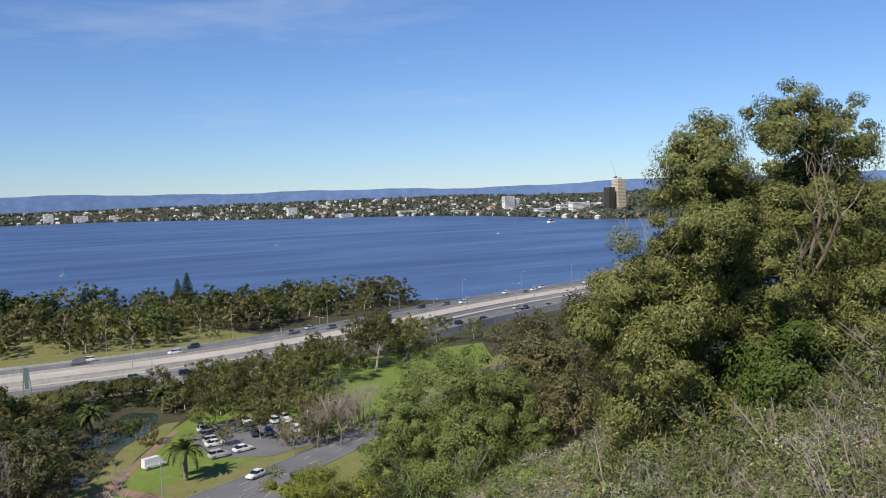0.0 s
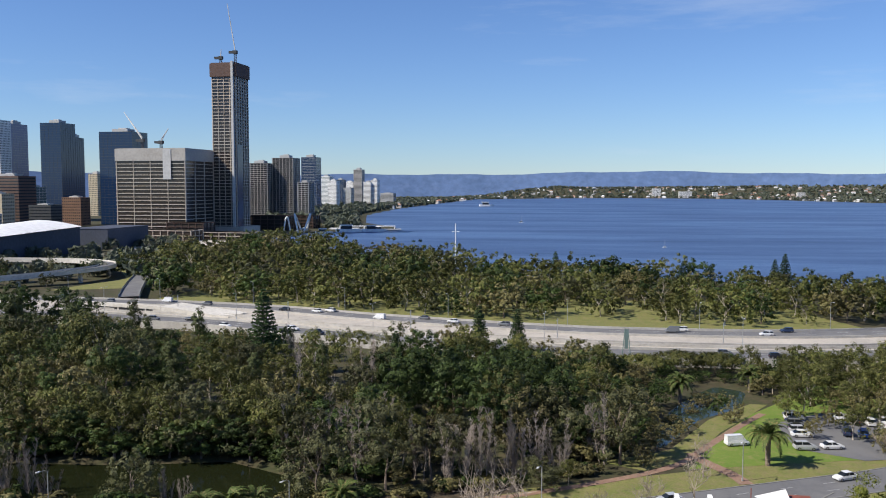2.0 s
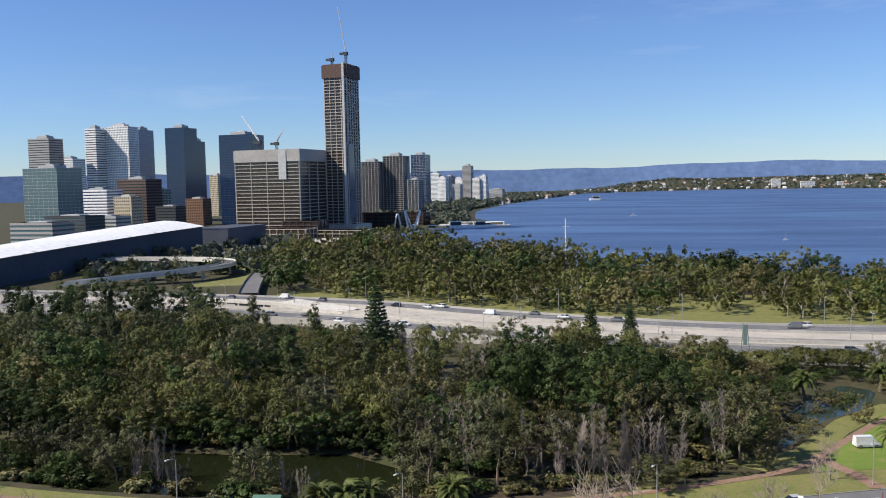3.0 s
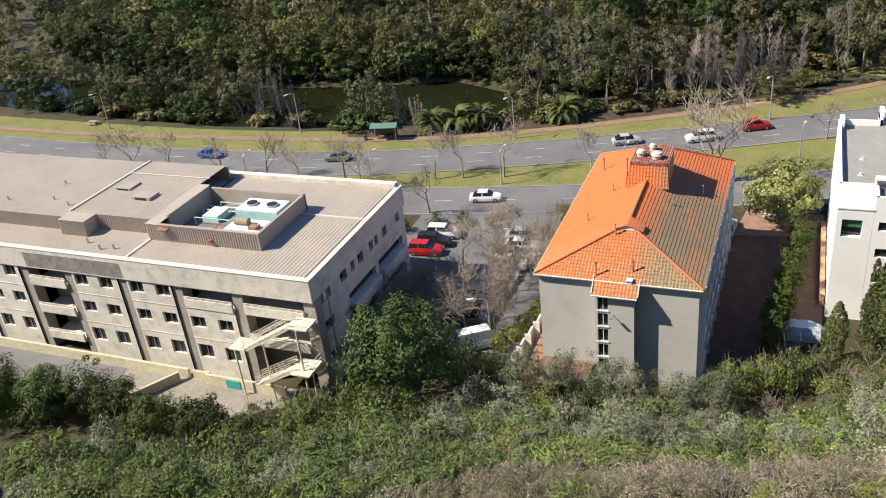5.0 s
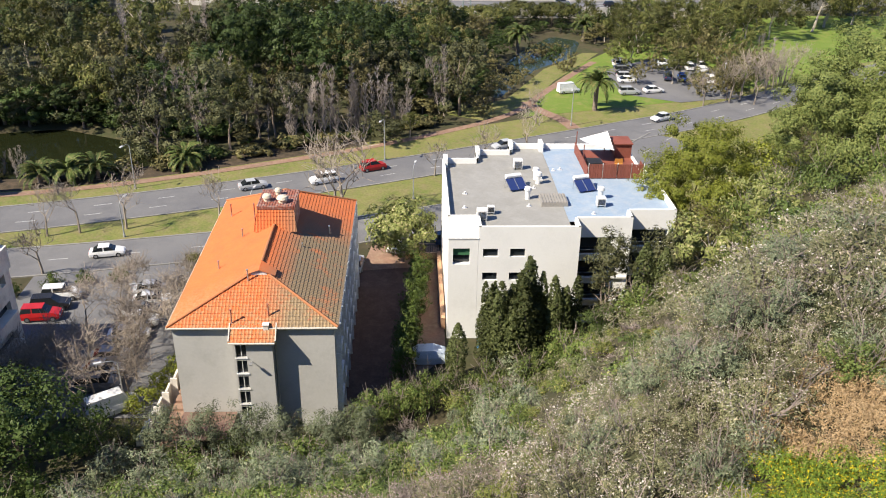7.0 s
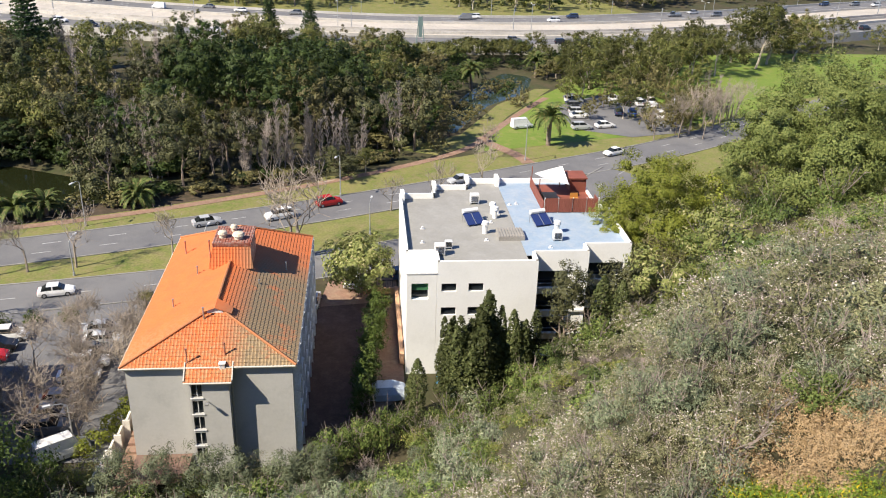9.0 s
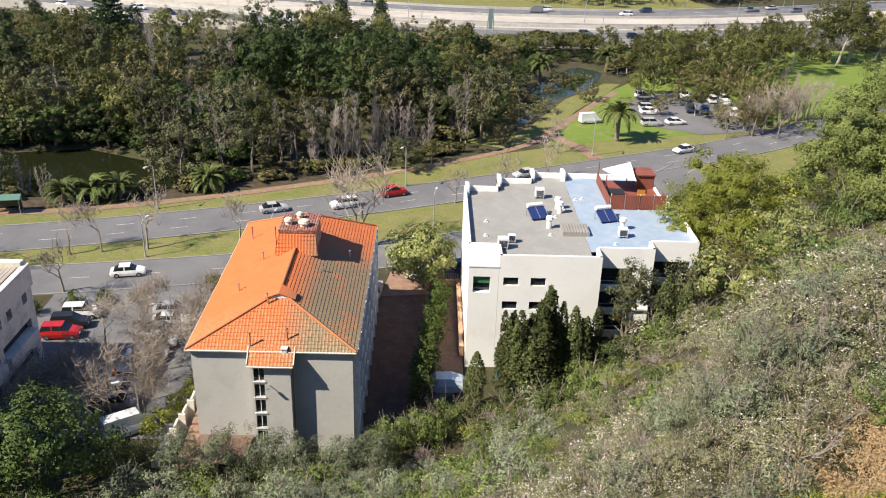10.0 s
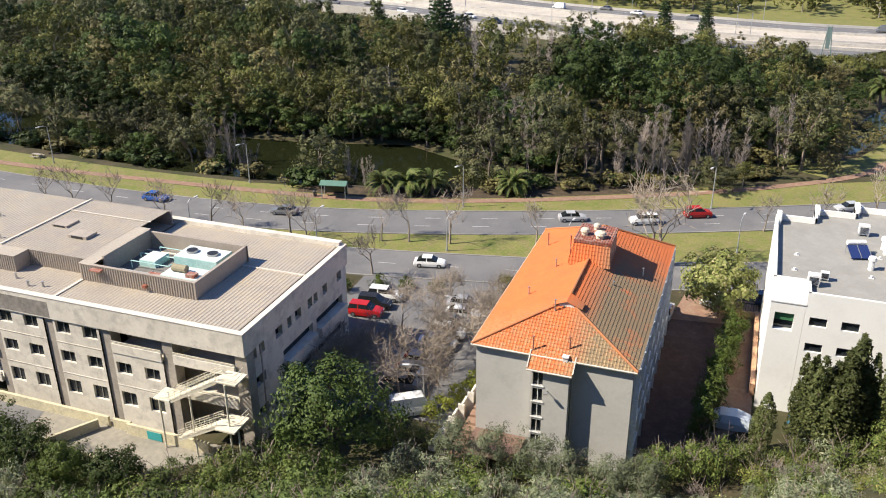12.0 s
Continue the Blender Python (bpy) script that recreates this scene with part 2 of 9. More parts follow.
def land_z(x, y):
    x, y = np.asarray(x, float), np.asarray(y, float)
    r, az = np.hypot(x, y), np.degrees(np.arctan2(x, y))
    u = r / np.interp(az, AZ_KEYS, FOOT)
    z = np.interp(u, DROP_U, DROP_Z)
    # a fuller shoulder below the lookout
    z = z + np.interp(u, [0.1, 0.23, 0.45, 0.7, 0.9, 1.0], [0, 2.5, 2.9, 1.3, 0.3, 0]) * np.clip((12 - az) / 10, 0, 1)
    # the brow under the lookout falls away steeply to a bench
    bench = np.interp(az, [-60, 18, 35, 50, 62], [10, 33.5, 36.3, 41, 43.5])
    steep = np.interp(az, [-60, 10, 18, 30, 45, 60], [1.1, 1.08, 1.1, 0.88, 0.62, 0.5])
    brow = np.where(np.abs(az) < 80, np.maximum(50.4 - steep * np.maximum(r - 0.7, 0), bench), 60)
    z = np.minimum(z, brow)
    rough_bits = (np.sin(x * 0.31 + 1.3) * np.cos(y * 0.27) + np.sin(x * 0.13 - y * 0.19)) * 0.45
    z = z + rough_bits * np.clip((z - 1) / 8, 0, 1)
    river = water_depth(x, y, RIVER)
    far = np.clip((r - 1500) / 400, 0, 1) * np.clip((az + 6) / 5, 0, 1)
    s = np.clip(-river / 750, 0, 1)
    z = z + far * 57 * s * s * (3 - 2 * s)
    wet = np.maximum(river, np.maximum(water_depth(x, y, CANAL), water_depth(x, y, POND)) * 2.0)
    return z - np.clip(0.25 + wet * 0.12, 0, 3.0) * (wet > -2.1)


def ground_at(x, y):
    return float(land_z(x, y))


DIRT = surface("leaf_litter_and_rough_grass", (0.05, 0.043, 0.022), (0.042, 0.05, 0.018), 0.08, 1.5, 0.95, 0.5, c3=(0.09, 0.068, 0.042))
LAWN = surface("mown_lawn", (0.11, 0.175, 0.025), (0.145, 0.2, 0.035), 0.12, 5.0, 0.95, 0.4, c3=(0.24, 0.21, 0.08), stain=0.25)
LAWN_DRY = surface("worn_lawn", (0.12, 0.148, 0.034), (0.185, 0.182, 0.058), 0.22, 3.0, 0.95, 0.4, c3=(0.21, 0.165, 0.085), stain=0.6, speck=0.3)
ASPHALT = surface("weathered_asphalt", (0.13, 0.13, 0.135), (0.17, 0.168, 0.165), 0.06, 12.0, 0.9, 0.2, c3=(0.11, 0.11, 0.115))
CONCRETE = surface("pale_concrete", (0.5, 0.48, 0.44), (0.42, 0.4, 0.36), 0.1, 3.0, 0.85, 0.15, c3=(0.33, 0.31, 0.28))
PAINT_WHITE = surface("worn_road_paint", (0.5, 0.5, 0.49), (0.36, 0.36, 0.355), 0.5, 9.0)
BRICK_PATH = surface("red_brick_paving", (0.26, 0.155, 0.11), (0.2, 0.125, 0.09), 0.3, 5.0, 0.9, 0.3, c3=(0.3, 0.22, 0.15))

az_steps = np.concatenate([np.arange(-180, -72, 6.0), np.arange(-72, 72, 0.6), np.arange(72, 180, 6.0)])
r_steps = [0.04, 0.7]
while r_steps[-1] < 4950:
    r_steps.append(r_steps[-1] * (1.013 if 45 < r_steps[-1] < 560 else 1.04))
r_steps = np.array(r_steps)
gx = np.outer(r_steps, np.sin(np.radians(az_steps)))
gy = np.outer(r_steps, np.cos(np.radians(az_steps)))
gz = land_z(gx, gy)
nr, na = gx.shape
idx = np.arange(nr * na).reshape(nr, na)
q = np.stack([idx[:-1], np.roll(idx, -1, 1)[:-1], np.roll(idx, -1, 1)[1:], idx[1:]], -1).reshape(-1, 4)
ground = new("ground", mesh_arrays("ground", np.stack([gx, gy, gz], -1).reshape(-1, 3), q[:, ::-1], DIRT))
tagged(ground, "leaf-littered escarpment and river flat with rough grass", "ground", "", "structure")
ground.data.polygons.foreach_set("use_smooth", np.ones(len(q), dtype=bool))

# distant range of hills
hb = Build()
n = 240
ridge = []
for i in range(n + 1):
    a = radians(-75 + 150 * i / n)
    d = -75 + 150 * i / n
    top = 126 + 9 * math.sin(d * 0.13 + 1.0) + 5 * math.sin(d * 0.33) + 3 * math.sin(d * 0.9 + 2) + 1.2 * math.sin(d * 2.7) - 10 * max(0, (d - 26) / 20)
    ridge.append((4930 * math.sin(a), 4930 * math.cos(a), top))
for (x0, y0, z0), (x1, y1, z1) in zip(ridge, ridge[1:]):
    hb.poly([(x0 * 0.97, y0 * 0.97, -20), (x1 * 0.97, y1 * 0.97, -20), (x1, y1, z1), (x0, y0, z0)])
# the haze of distance is mixed into the hills' base colour
HILLS = surface("haze_blue_hills", (0.10, 0.155, 0.28), (0.085, 0.135, 0.245), 0.004, 0.03, 1.0, 0.0, c3=(0.12, 0.175, 0.3), stain=0.2, spec=0.0)
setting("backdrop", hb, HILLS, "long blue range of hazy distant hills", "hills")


def water(name, c, rough, wave, strength, calm=0.0):
    m, nodes, links, b = shader(name)
    co = nodes.new("ShaderNodeTexCoord").outputs["Object"]
    mp = nodes.new("ShaderNodeMapping")
    mp.inputs["Scale"].default_value = (0.22, 1.0, 1.0)
    links.new(co, mp.inputs[0])
    streak = ramp(nodes, links, noise_out(nodes, links, 0.009, 7, mp.outputs[0], 0.72), 0.38, 0.64)
    links.new(mix_colour(nodes, links, streak, tuple(k * 1.15 for k in c), tuple(k * 0.78 for k in c)), b.inputs["Base Color"])
    rr = nodes.new("ShaderNodeMapRange")
    rr.inputs[3].default_value, rr.inputs[4].default_value = rough, rough * 1.5
    links.new(streak, rr.inputs[0])
    links.new(rr.outputs[0], b.inputs["Roughness"])
    b.inputs["IOR"].default_value = 1.33
    b.inputs["Specular IOR Level"].default_value = 0.5
    bp = nodes.new("ShaderNodeBump")
    bp.inputs["Strength"].default_value = strength
    bp.inputs["Distance"].default_value = 0.4
    links.new(noise_out(nodes, links, wave, 6, mp.outputs[0], 0.7), bp.inputs["Height"])
    links.new(bp.outputs[0], b.inputs["Normal"])
    return m


def sheet(name, ring, mat, label, z=WATER_Z, category="water"):
    b = Build().poly([(x, y, z) for x, y in ring])
    return setting(name, b, mat, label, category)


sheet("river_water", [(-2500, 170), (2500, 170), (2500, 4400), (-2500, 4400)], water("river_surface", (0.05, 0.088, 0.19), 0.3, 0.16, 1.0), "broad blue river with wind-ruffled streaks", -0.55)
sheet("canal_water", [(-230, 120), (-30, 120), (-30, 165), (-230, 165)], water("canal_surface", (0.012, 0.015, 0.006), 0.04, 0.6, 0.03), "still dark green ornamental canal")
sheet("pond_water", [(5, 166), (60, 166), (60, 245), (5, 245)], water("pond_surface", (0.03, 0.045, 0.03), 0.05, 0.6, 0.05), "still park pond reflecting the sky")

# ---- roads, paths and lawns ----


def road_strip(name, line, off0, off1, z, mat, label, category="road", rise=0.0):
    lifted = Build()
    a, b = offset_line(line, off0), offset_line(line, off1)
    lifted.strip(a, b, z)
    return setting(name, lifted, mat, label, category)


def kerb(line, off, z0, z1, w=0.25, name="kerb"):
    b = Build()
    a, c = offset_line(line, off - w / 2), offset_line(line, off + w / 2)
    b.strip(a, c, z1)
    for side in (a, c):
        k = len(b.v)
        for p in side:
            b.v += [(p.x, p.y, z0), (p.x, p.y, z1)]
        b.f += [(k + 2 * i, k + 2 * i + 2, k + 2 * i + 3, k + 2 * i + 1) for i in range(len(side) - 1)]
    return setting(name, b, CONCRETE if name == "barrier_wall" else surface("worn_kerb_concrete", (0.27, 0.26, 0.24), (0.2, 0.195, 0.18), 0.3, 4.0, 0.9), "grey concrete kerb beside the road", "kerb")


def dashes(name, line, off, z, length, gap, w=0.14):
    b = Build()
    for p, a in along(offset_line(line, off), length + gap):
        b.cbox(p.x, p.y, z - 0.02, length, w, 0.024, a)
    return setting(name, b, PAINT_WHITE, "dashed white lane line on the asphalt", "road marking")


MBR = smooth_line([(-260, 122), (-200, 114), (-130, 109.8), (-95, 109.3), (-67, 112), (-42, 118.6), (-16, 128), (10, 139.2), (38, 152.6), (62, 165), (95, 187), (140, 215), (200, 240)], 3)
SERVICE = smooth_line([(-180, 92), (-110, 93.5), (-75, 96.5), (-51, 100.5), (-36, 103.4), (-20, 107), (-5, 111.2), (12, 118), (30, 130), (48, 150)], 3)
PATHWAY = smooth_line([(-200, 122), (-134, 118.7), (-97, 119.8), (-67, 122.2), (-54, 124.6), (-36, 130.8), (-10, 143), (8, 154), (20, 164), (27, 176), (36, 192), (44, 205)], 3)
BRANCH = smooth_line([(31, 155), (29.5, 160), (25, 168), (24, 172)], 2)

lawn = Build()
lawn.strip(offset_line(MBR, -4.7), offset_line(MBR, -14.5), 0.02)
setting("lawn_far_verge", lawn, LAWN_DRY, "patchy green verge between road and canal", "lawn")
lawn = Build()
lawn.strip(offset_line(MBR, 4.7), offset_line(MBR, 16.5), 0.02)
setting("lawn_median", lawn, LAWN_DRY, "worn grass strip between the two roads", "lawn")
# brown litter strip, its colour darkened for the shade along the bank
bank = Build()
side = [p for p in PATHWAY if -72 < p.x < -6]
bank.strip(offset_line(side, -1.3), offset_line(side, -6.5), 0.035)
setting("ground_bank", bank, surface("shaded_leaf_litter", (0.06, 0.045, 0.03), (0.045, 0.036, 0.022), 0.3, 3.0, 0.95, 0.5, c3=(0.12, 0.085, 0.055)), "brown leaf litter on the canal bank, darkened for shade", "ground")
sheet("lawn_park", [(22, 162), (60, 174), (96, 196), (150, 232), (165, 262), (120, 262), (96, 256), (78, 240), (60, 236), (50, 216), (42, 205), (31, 185)], LAWN, "bright green mown park lawn beside the car park", 0.05, "lawn")
sheet("lawn_corner", [(16, 126), (34, 112), (60, 120), (110, 150), (120, 190), (95, 181), (62, 159), (38, 147), (24, 139)], LAWN_DRY, "rough grass below the slope beside the road", 0.03, "lawn")
sheet("lawn_pond", [(14, 160), (24, 169), (32, 188), (42, 205), (47, 214), (43, 214), (31, 198), (20, 174), (12, 168), (6, 164)], LAWN_DRY, "grassy bank between path and pond", 0.03, "lawn")
road_strip("road", MBR, -4.7, 4.7, 0.06, ASPHALT, "grey asphalt road with dashed lanes")
road_strip("service_road", SERVICE, -4.2, 4.2, 0.07, ASPHALT, "grey asphalt service road")
road_strip("pavement_path", PATHWAY, -0.85, 0.85, 0.075, BRICK_PATH, "reddish brick footpath along the canal", "path")
road_strip("pavement_branch", BRANCH, -1.3, 1.3, 0.08, BRICK_PATH, "reddish brick footpath branch", "path")
for off in (-4.75, 4.75):
    kerb(MBR, off, 0.0, 0.14)
for off in (-4.25, 4.25):
    kerb(SERVICE, off, 0.0, 0.15)
dashes("road_marking", MBR, -1.6, 0.07, 2.5, 6.5, 0.11)
dashes("road_marking", MBR, 1.6, 0.07, 2.5, 6.5, 0.11)
dashes("road_marking", SERVICE, 0, 0.08, 2.5, 6.5, 0.11)

# the freeway on its bank, with a railway between its carriageways
FWY = smooth_line([(-420, 352), (-330, 360), (-212, 358), (-127, 347), (-72, 328), (-8, 312), (30, 309), (77, 312.5), (138, 331), (180, 349), (228, 366), (295, 385), (420, 425), (640, 505)], 8)
FZ = 2.2
BALLAST = surface("rail_ballast", (0.22, 0.17, 0.13), (0.17, 0.135, 0.11), 0.2, 6.0, 0.95, 0.4)
PALE = surface("sunlit_concrete_apron", (0.47, 0.425, 0.365), (0.39, 0.355, 0.305), 0.05, 1.5, 0.9, 0.1, c3=(0.33, 0.305, 0.27), stain=0.3)
lawn = Build()
verge = [p for p in FWY if -200 < p.x < 120]
lawn.strip(offset_line(verge, -95), offset_line(verge, 0), 0.03)
setting("lawn_freeway", lawn, LAWN_DRY, "long green verge and park lawn beyond the freeway", "lawn")
BANDS = [(0, 14, ASPHALT, "freeway_road"), (14, 29, PALE, "freeway_apron"), (29, 33, BALLAST, "railway_bed"), (33, 39, PALE, "freeway_apron"), (39, 53, ASPHALT, "freeway_road")]
for o0, o1, mat, nm in BANDS:
    road_strip(nm, FWY, o0, o1, FZ, mat, {"freeway_road": "wide grey freeway carriageway", "freeway_apron": "pale concrete apron beside the railway", "railway_bed": "brown ballasted railway bed"}[nm])
for off, top in ((0.1, 0.75), (14, 0.8), (29, 0.9), (33, 0.9), (39, 0.8), (53, 0.85)):
    kerb(FWY, off, 0.0 if off in (0.1, 53) else FZ - 0.1, FZ + top, 0.35, "barrier_wall")
for off in (3.6, 7.2, 10.8, 42.5, 46, 49.5):
    dashes("road_marking", FWY, off, FZ + 0.02, 4.0, 9.0, 0.18)
rail = Build()
for off in (30.0, 31.4, 31.9, 32.8):
    ln = offset_line(FWY, off)
    rail.strip(offset_line(FWY, off - 0.05), offset_line(FWY, off + 0.05), FZ + 0.16)
setting("railway_track", rail, plain("rail_steel", (0.25, 0.22, 0.2), 0.4, 0.8), "steel rails on the ballast", "railway")

# ---- the hip-roofed flats below the escarpment ----
WALL_GREY = surface("grey_render", (0.45, 0.445, 0.42), (0.41, 0.405, 0.38), 0.15, 5.0, 0.9, 0.08, c3=(0.36, 0.355, 0.335), stain=0.2, speck=0.04)
GUTTER = plain("cream_gutter", (0.55, 0.52, 0.45), 0.6)
GLASS_DARK = glass("dark_window_glass", (0.02, 0.025, 0.03))
FRAME_WHITE = plain("white_window_frame", (0.7, 0.7, 0.68), 0.5)
STEEL = plain("galvanised_steel", (0.45, 0.46, 0.47), 0.45, 0.7)
BLACK = plain("black_paint", (0.02, 0.02, 0.022), 0.5)


def each_pane(name, panes, mat, parent, move=(0, 0, 0)):
    """Every pane of a wall as a part of its own."""
    for f in panes.f:
        part(name, Build().poly([panes.v[i] for i in f]).moved(*move), mat, parent)


def tile_material():
    m, nodes, links, b = shader("terracotta_roof_tiles")
    co = nodes.new("ShaderNodeTexCoord").outputs["Object"]
    sep = nodes.new("ShaderNodeSeparateXYZ")
    links.new(co, sep.inputs[0])
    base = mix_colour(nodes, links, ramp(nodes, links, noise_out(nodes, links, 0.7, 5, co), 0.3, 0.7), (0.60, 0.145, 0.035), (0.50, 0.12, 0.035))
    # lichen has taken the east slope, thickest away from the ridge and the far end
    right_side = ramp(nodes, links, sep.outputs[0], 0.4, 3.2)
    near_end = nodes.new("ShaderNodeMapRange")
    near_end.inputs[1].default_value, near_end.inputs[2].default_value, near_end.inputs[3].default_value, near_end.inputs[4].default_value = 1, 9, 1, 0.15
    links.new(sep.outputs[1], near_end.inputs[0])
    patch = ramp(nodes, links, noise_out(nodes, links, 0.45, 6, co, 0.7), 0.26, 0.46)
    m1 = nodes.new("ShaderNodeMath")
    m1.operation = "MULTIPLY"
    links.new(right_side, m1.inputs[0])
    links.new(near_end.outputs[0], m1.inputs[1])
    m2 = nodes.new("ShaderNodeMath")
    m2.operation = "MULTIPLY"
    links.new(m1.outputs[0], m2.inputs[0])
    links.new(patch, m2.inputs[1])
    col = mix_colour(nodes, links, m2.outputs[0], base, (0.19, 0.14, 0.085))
    spots = ramp(nodes, links, noise_out(nodes, links, 3.5, 5, co, 0.7), 0.4, 0.66)
    low = nodes.new("ShaderNodeMapRange")
    low.inputs[1].default_value, low.inputs[2].default_value, low.inputs[3].default_value, low.inputs[4].default_value = -14, -8, 0.9, 0.1
    links.new(sep.outputs[1], low.inputs[0])
    m3 = nodes.new("ShaderNodeMath")
    m3.operation = "MULTIPLY"
    links.new(spots, m3.inputs[0])
    links.new(low.outputs[0], m3.inputs[1])
    col = mix_colour(nodes, links, m3.outputs[0], col, (0.36, 0.25, 0.13))
    links.new(col, b.inputs["Base Color"])
    b.inputs["Roughness"].default_value = 0.85
    return m


TILE = tile_material()
RUST = surface("rusty_red_sheet", (0.22, 0.06, 0.04), (0.30, 0.11, 0.07), 0.8, 5.0, 0.7, 0.2, c3=(0.42, 0.33, 0.28), stain=0.5)


def tiled_slope(b, a0, a1, r0, r1, cols=0.3, rows=0.34, lift=0.045):
    """Pantiles on a slope from the eave a0-a1 up to the ridge r0-r1: waves across, steps between courses."""
    a0, a1, r0, r1 = (Vector(p) for p in (a0, a1, r0, r1))
    ncol = max(3, int((a1 - a0).length / cols)) * 3
    nrow = max(2, int(((r0 + r1) / 2 - (a0 + a1) / 2).length / rows))
    nrm = (a1 - a0).cross((r0 + r1) / 2 - a0).normalized()
    eave = (a1 - a0).normalized()
    slope_len = max((r0 - a0).dot(eave), 0.0)
    start = len(b.v)
    full = (a1 - a0).length
    grid = []
    for j in range(nrow):
        for k, h in ((0, lift), (1, 0.0)):
            t = (j + k * 0.98) / nrow
            left, right = a0.lerp(r0, t), a1.lerp(r1, t)
            row = []
            for i in range(ncol + 1):
                s = i / ncol
                # keep the waves running straight up the slope by clipping at the hips
                at_e = a0 + eave * (full * s)
                foot = (left - a0).dot(eave), (right - a0).dot(eave)
                e = min(max(full * s, foot[0]), foot[1])
                p = left + eave * (e - foot[0])
                wave = (0.0, 0.05, 0.012)[i % 3]
                row.append(p + nrm * (h + wave))
            grid.append(row)
    for row in grid:
        b.v += [tuple(p) for p in row]
    w = ncol + 1
    for j in range(len(grid) - 1):
        for i in range(ncol):
            n0 = start + j * w + i
            pa, pb = grid[j][i], grid[j][i + 1]
            pc, pd = grid[j + 1][i], grid[j + 1][i + 1]
            if (pa - pb).length > 1e-4 or (pc - pd).length > 1e-4:
                b.f.append((n0, n0 + 1, n0 + w + 1, n0 + w))


def orange_flats():
    th = thing("apartment_block", -13.85, 80.3, 0, "grey rendered flats with a bright orange tiled hip roof", "building")
    w, d, ez, rz = 7.2, 13.9, 11.3, 14.6
    body, panes = Build(), Build()
    # front (towards the escarpment), sides and back
    wall_holes(body, panes, (-w, -d), (1, 0), 2 * w, -1, ez, [])
    side = []
    for k in range(4):
        for j in range(9):
            side.append((1.2 + j * 3.0, 2.8 + j * 3.0, 1.0 + 2.7 * k, 2.5 + 2.7 * k))
    wall_holes(body, panes, (w, -d), (0, 1), 2 * d, -1, ez, side)
    wall_holes(body, panes, (w, d), (-1, 0), 2 * w, -1, ez, [])
    wall_holes(body, panes, (-w, d), (0, -1), 2 * d, -1, ez, side)
    part("wall", body, WALL_GREY, th)
    each_pane("window", panes, GLASS_DARK, th)
    # white balcony fins down the east side
    for j in range(10):
        part("balcony_fin", Build().box(w - 0.02, w + 0.55, -d + 0.35 + j * 3.0, -d + 0.5 + j * 3.0, 0, ez), surface("white_fin_paint", (0.72, 0.73, 0.74), (0.62, 0.63, 0.64), 0.3, 4.0), th, "white painted balcony fin")
    for k in range(1, 5):
        part("balcony_slab", Build().box(w - 0.02, w + 0.5, -d + 0.3, d - 0.3, 2.7 * k - 0.2, 2.7 * k), surface("white_fin_paint", (0.72, 0.73, 0.74), (0.62, 0.63, 0.64)), th)
    # roof: long slopes, front and back hips
    e, fy, by = 0.38, -d - 0.35, d + 0.35
    roof = Build()
    L, R = -w - e, w + e
    rf, rb, rx = -9.2, 9.6, 0.15
    tiled_slope(roof, (R, fy, ez), (R, by, ez), (rx, rf, rz), (rx, rb, rz))
    tiled_slope(roof, (L, by, ez), (L, fy, ez), (rx, rb, rz), (rx, rf, rz))
    tiled_slope(roof, (L, fy, ez), (R, fy, ez), (rx, rf, rz), (rx + 0.01, rf, rz))
    tiled_slope(roof, (R, by, ez), (L, by, ez), (rx + 0.01, rb, rz), (rx, rb, rz))
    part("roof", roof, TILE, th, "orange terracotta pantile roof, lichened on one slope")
    caps = Build()
    for p0, p1 in (((rx, rf - 0.1, rz + 0.1), (rx, rb, rz + 0.1)), ((L, fy, ez + 0.07), (rx, rf, rz + 0.1)), ((R, fy, ez + 0.07), (rx, rf, rz + 0.1)), ((L, by, ez + 0.07), (rx, rb, rz + 0.1)), ((R, by, ez + 0.07), (rx, rb, rz + 0.1))):
        caps.tube(p0, p1, 0.13, 0.13, 6)
    part("ridge_capping", caps, surface("ridge_tile", (0.45, 0.16, 0.06), (0.34, 0.16, 0.08), 0.9, 6.0), th)
    # gablet at the front end of the ridge
    gab = Build().poly([(rx - 1.35, rf - 0.62, rz - 0.36), (rx + 1.35, rf - 0.62, rz - 0.36), (rx, rf - 0.55, rz + 0.16)])
    part("gablet", gab, FRAME_WHITE, th, "small white gablet vent")
    gt = Build().poly([(rx - 1.5, rf - 0.75, rz - 0.36), (rx, rf - 0.75, rz + 0.22), (rx, rf + 1.2, rz + 0.24), (rx - 1.5, rf + 0.4, rz - 0.3)])
    gt.poly([(rx, rf - 0.75, rz + 0.22), (rx + 1.5, rf - 0.75, rz - 0.36), (rx + 1.5, rf + 0.4, rz - 0.3), (rx, rf + 1.2, rz + 0.24)])
    part("gablet_roof", gt, TILE, th)
    gut = Build()
    for a, b in (((L, fy), (R, fy)), ((R, fy), (R, by)), ((R, by), (L, by)), ((L, by), (L, fy))):
        gut.path([(*a, ez - 0.06), (*b, ez - 0.06)], 0.11, 6)
    gut.box(L + 0.05, R - 0.05, fy + 0.05, by - 0.05, ez - 0.12, ez - 0.06)
    part("gutter", gut, GUTTER, th, "cream eaves gutter")
    # stair tower on the front wall
    tx0, tx1, ty = -1.75, 1.75, -d - 1.05
    st, sg = Build(), Build()
    hs = [(0.22, 1.15, 1.9 + 1.68 * k, 3.25 + 1.68 * k) for k in range(5)]
    wall_holes(st, sg, (tx0, ty), (1, 0), tx1 - tx0, -1, 10.5, hs, 0.25)
    st.poly([(tx1, ty, -1), (tx1, -d, -1), (tx1, -d, 11.2), (tx1, ty, 10.5)])
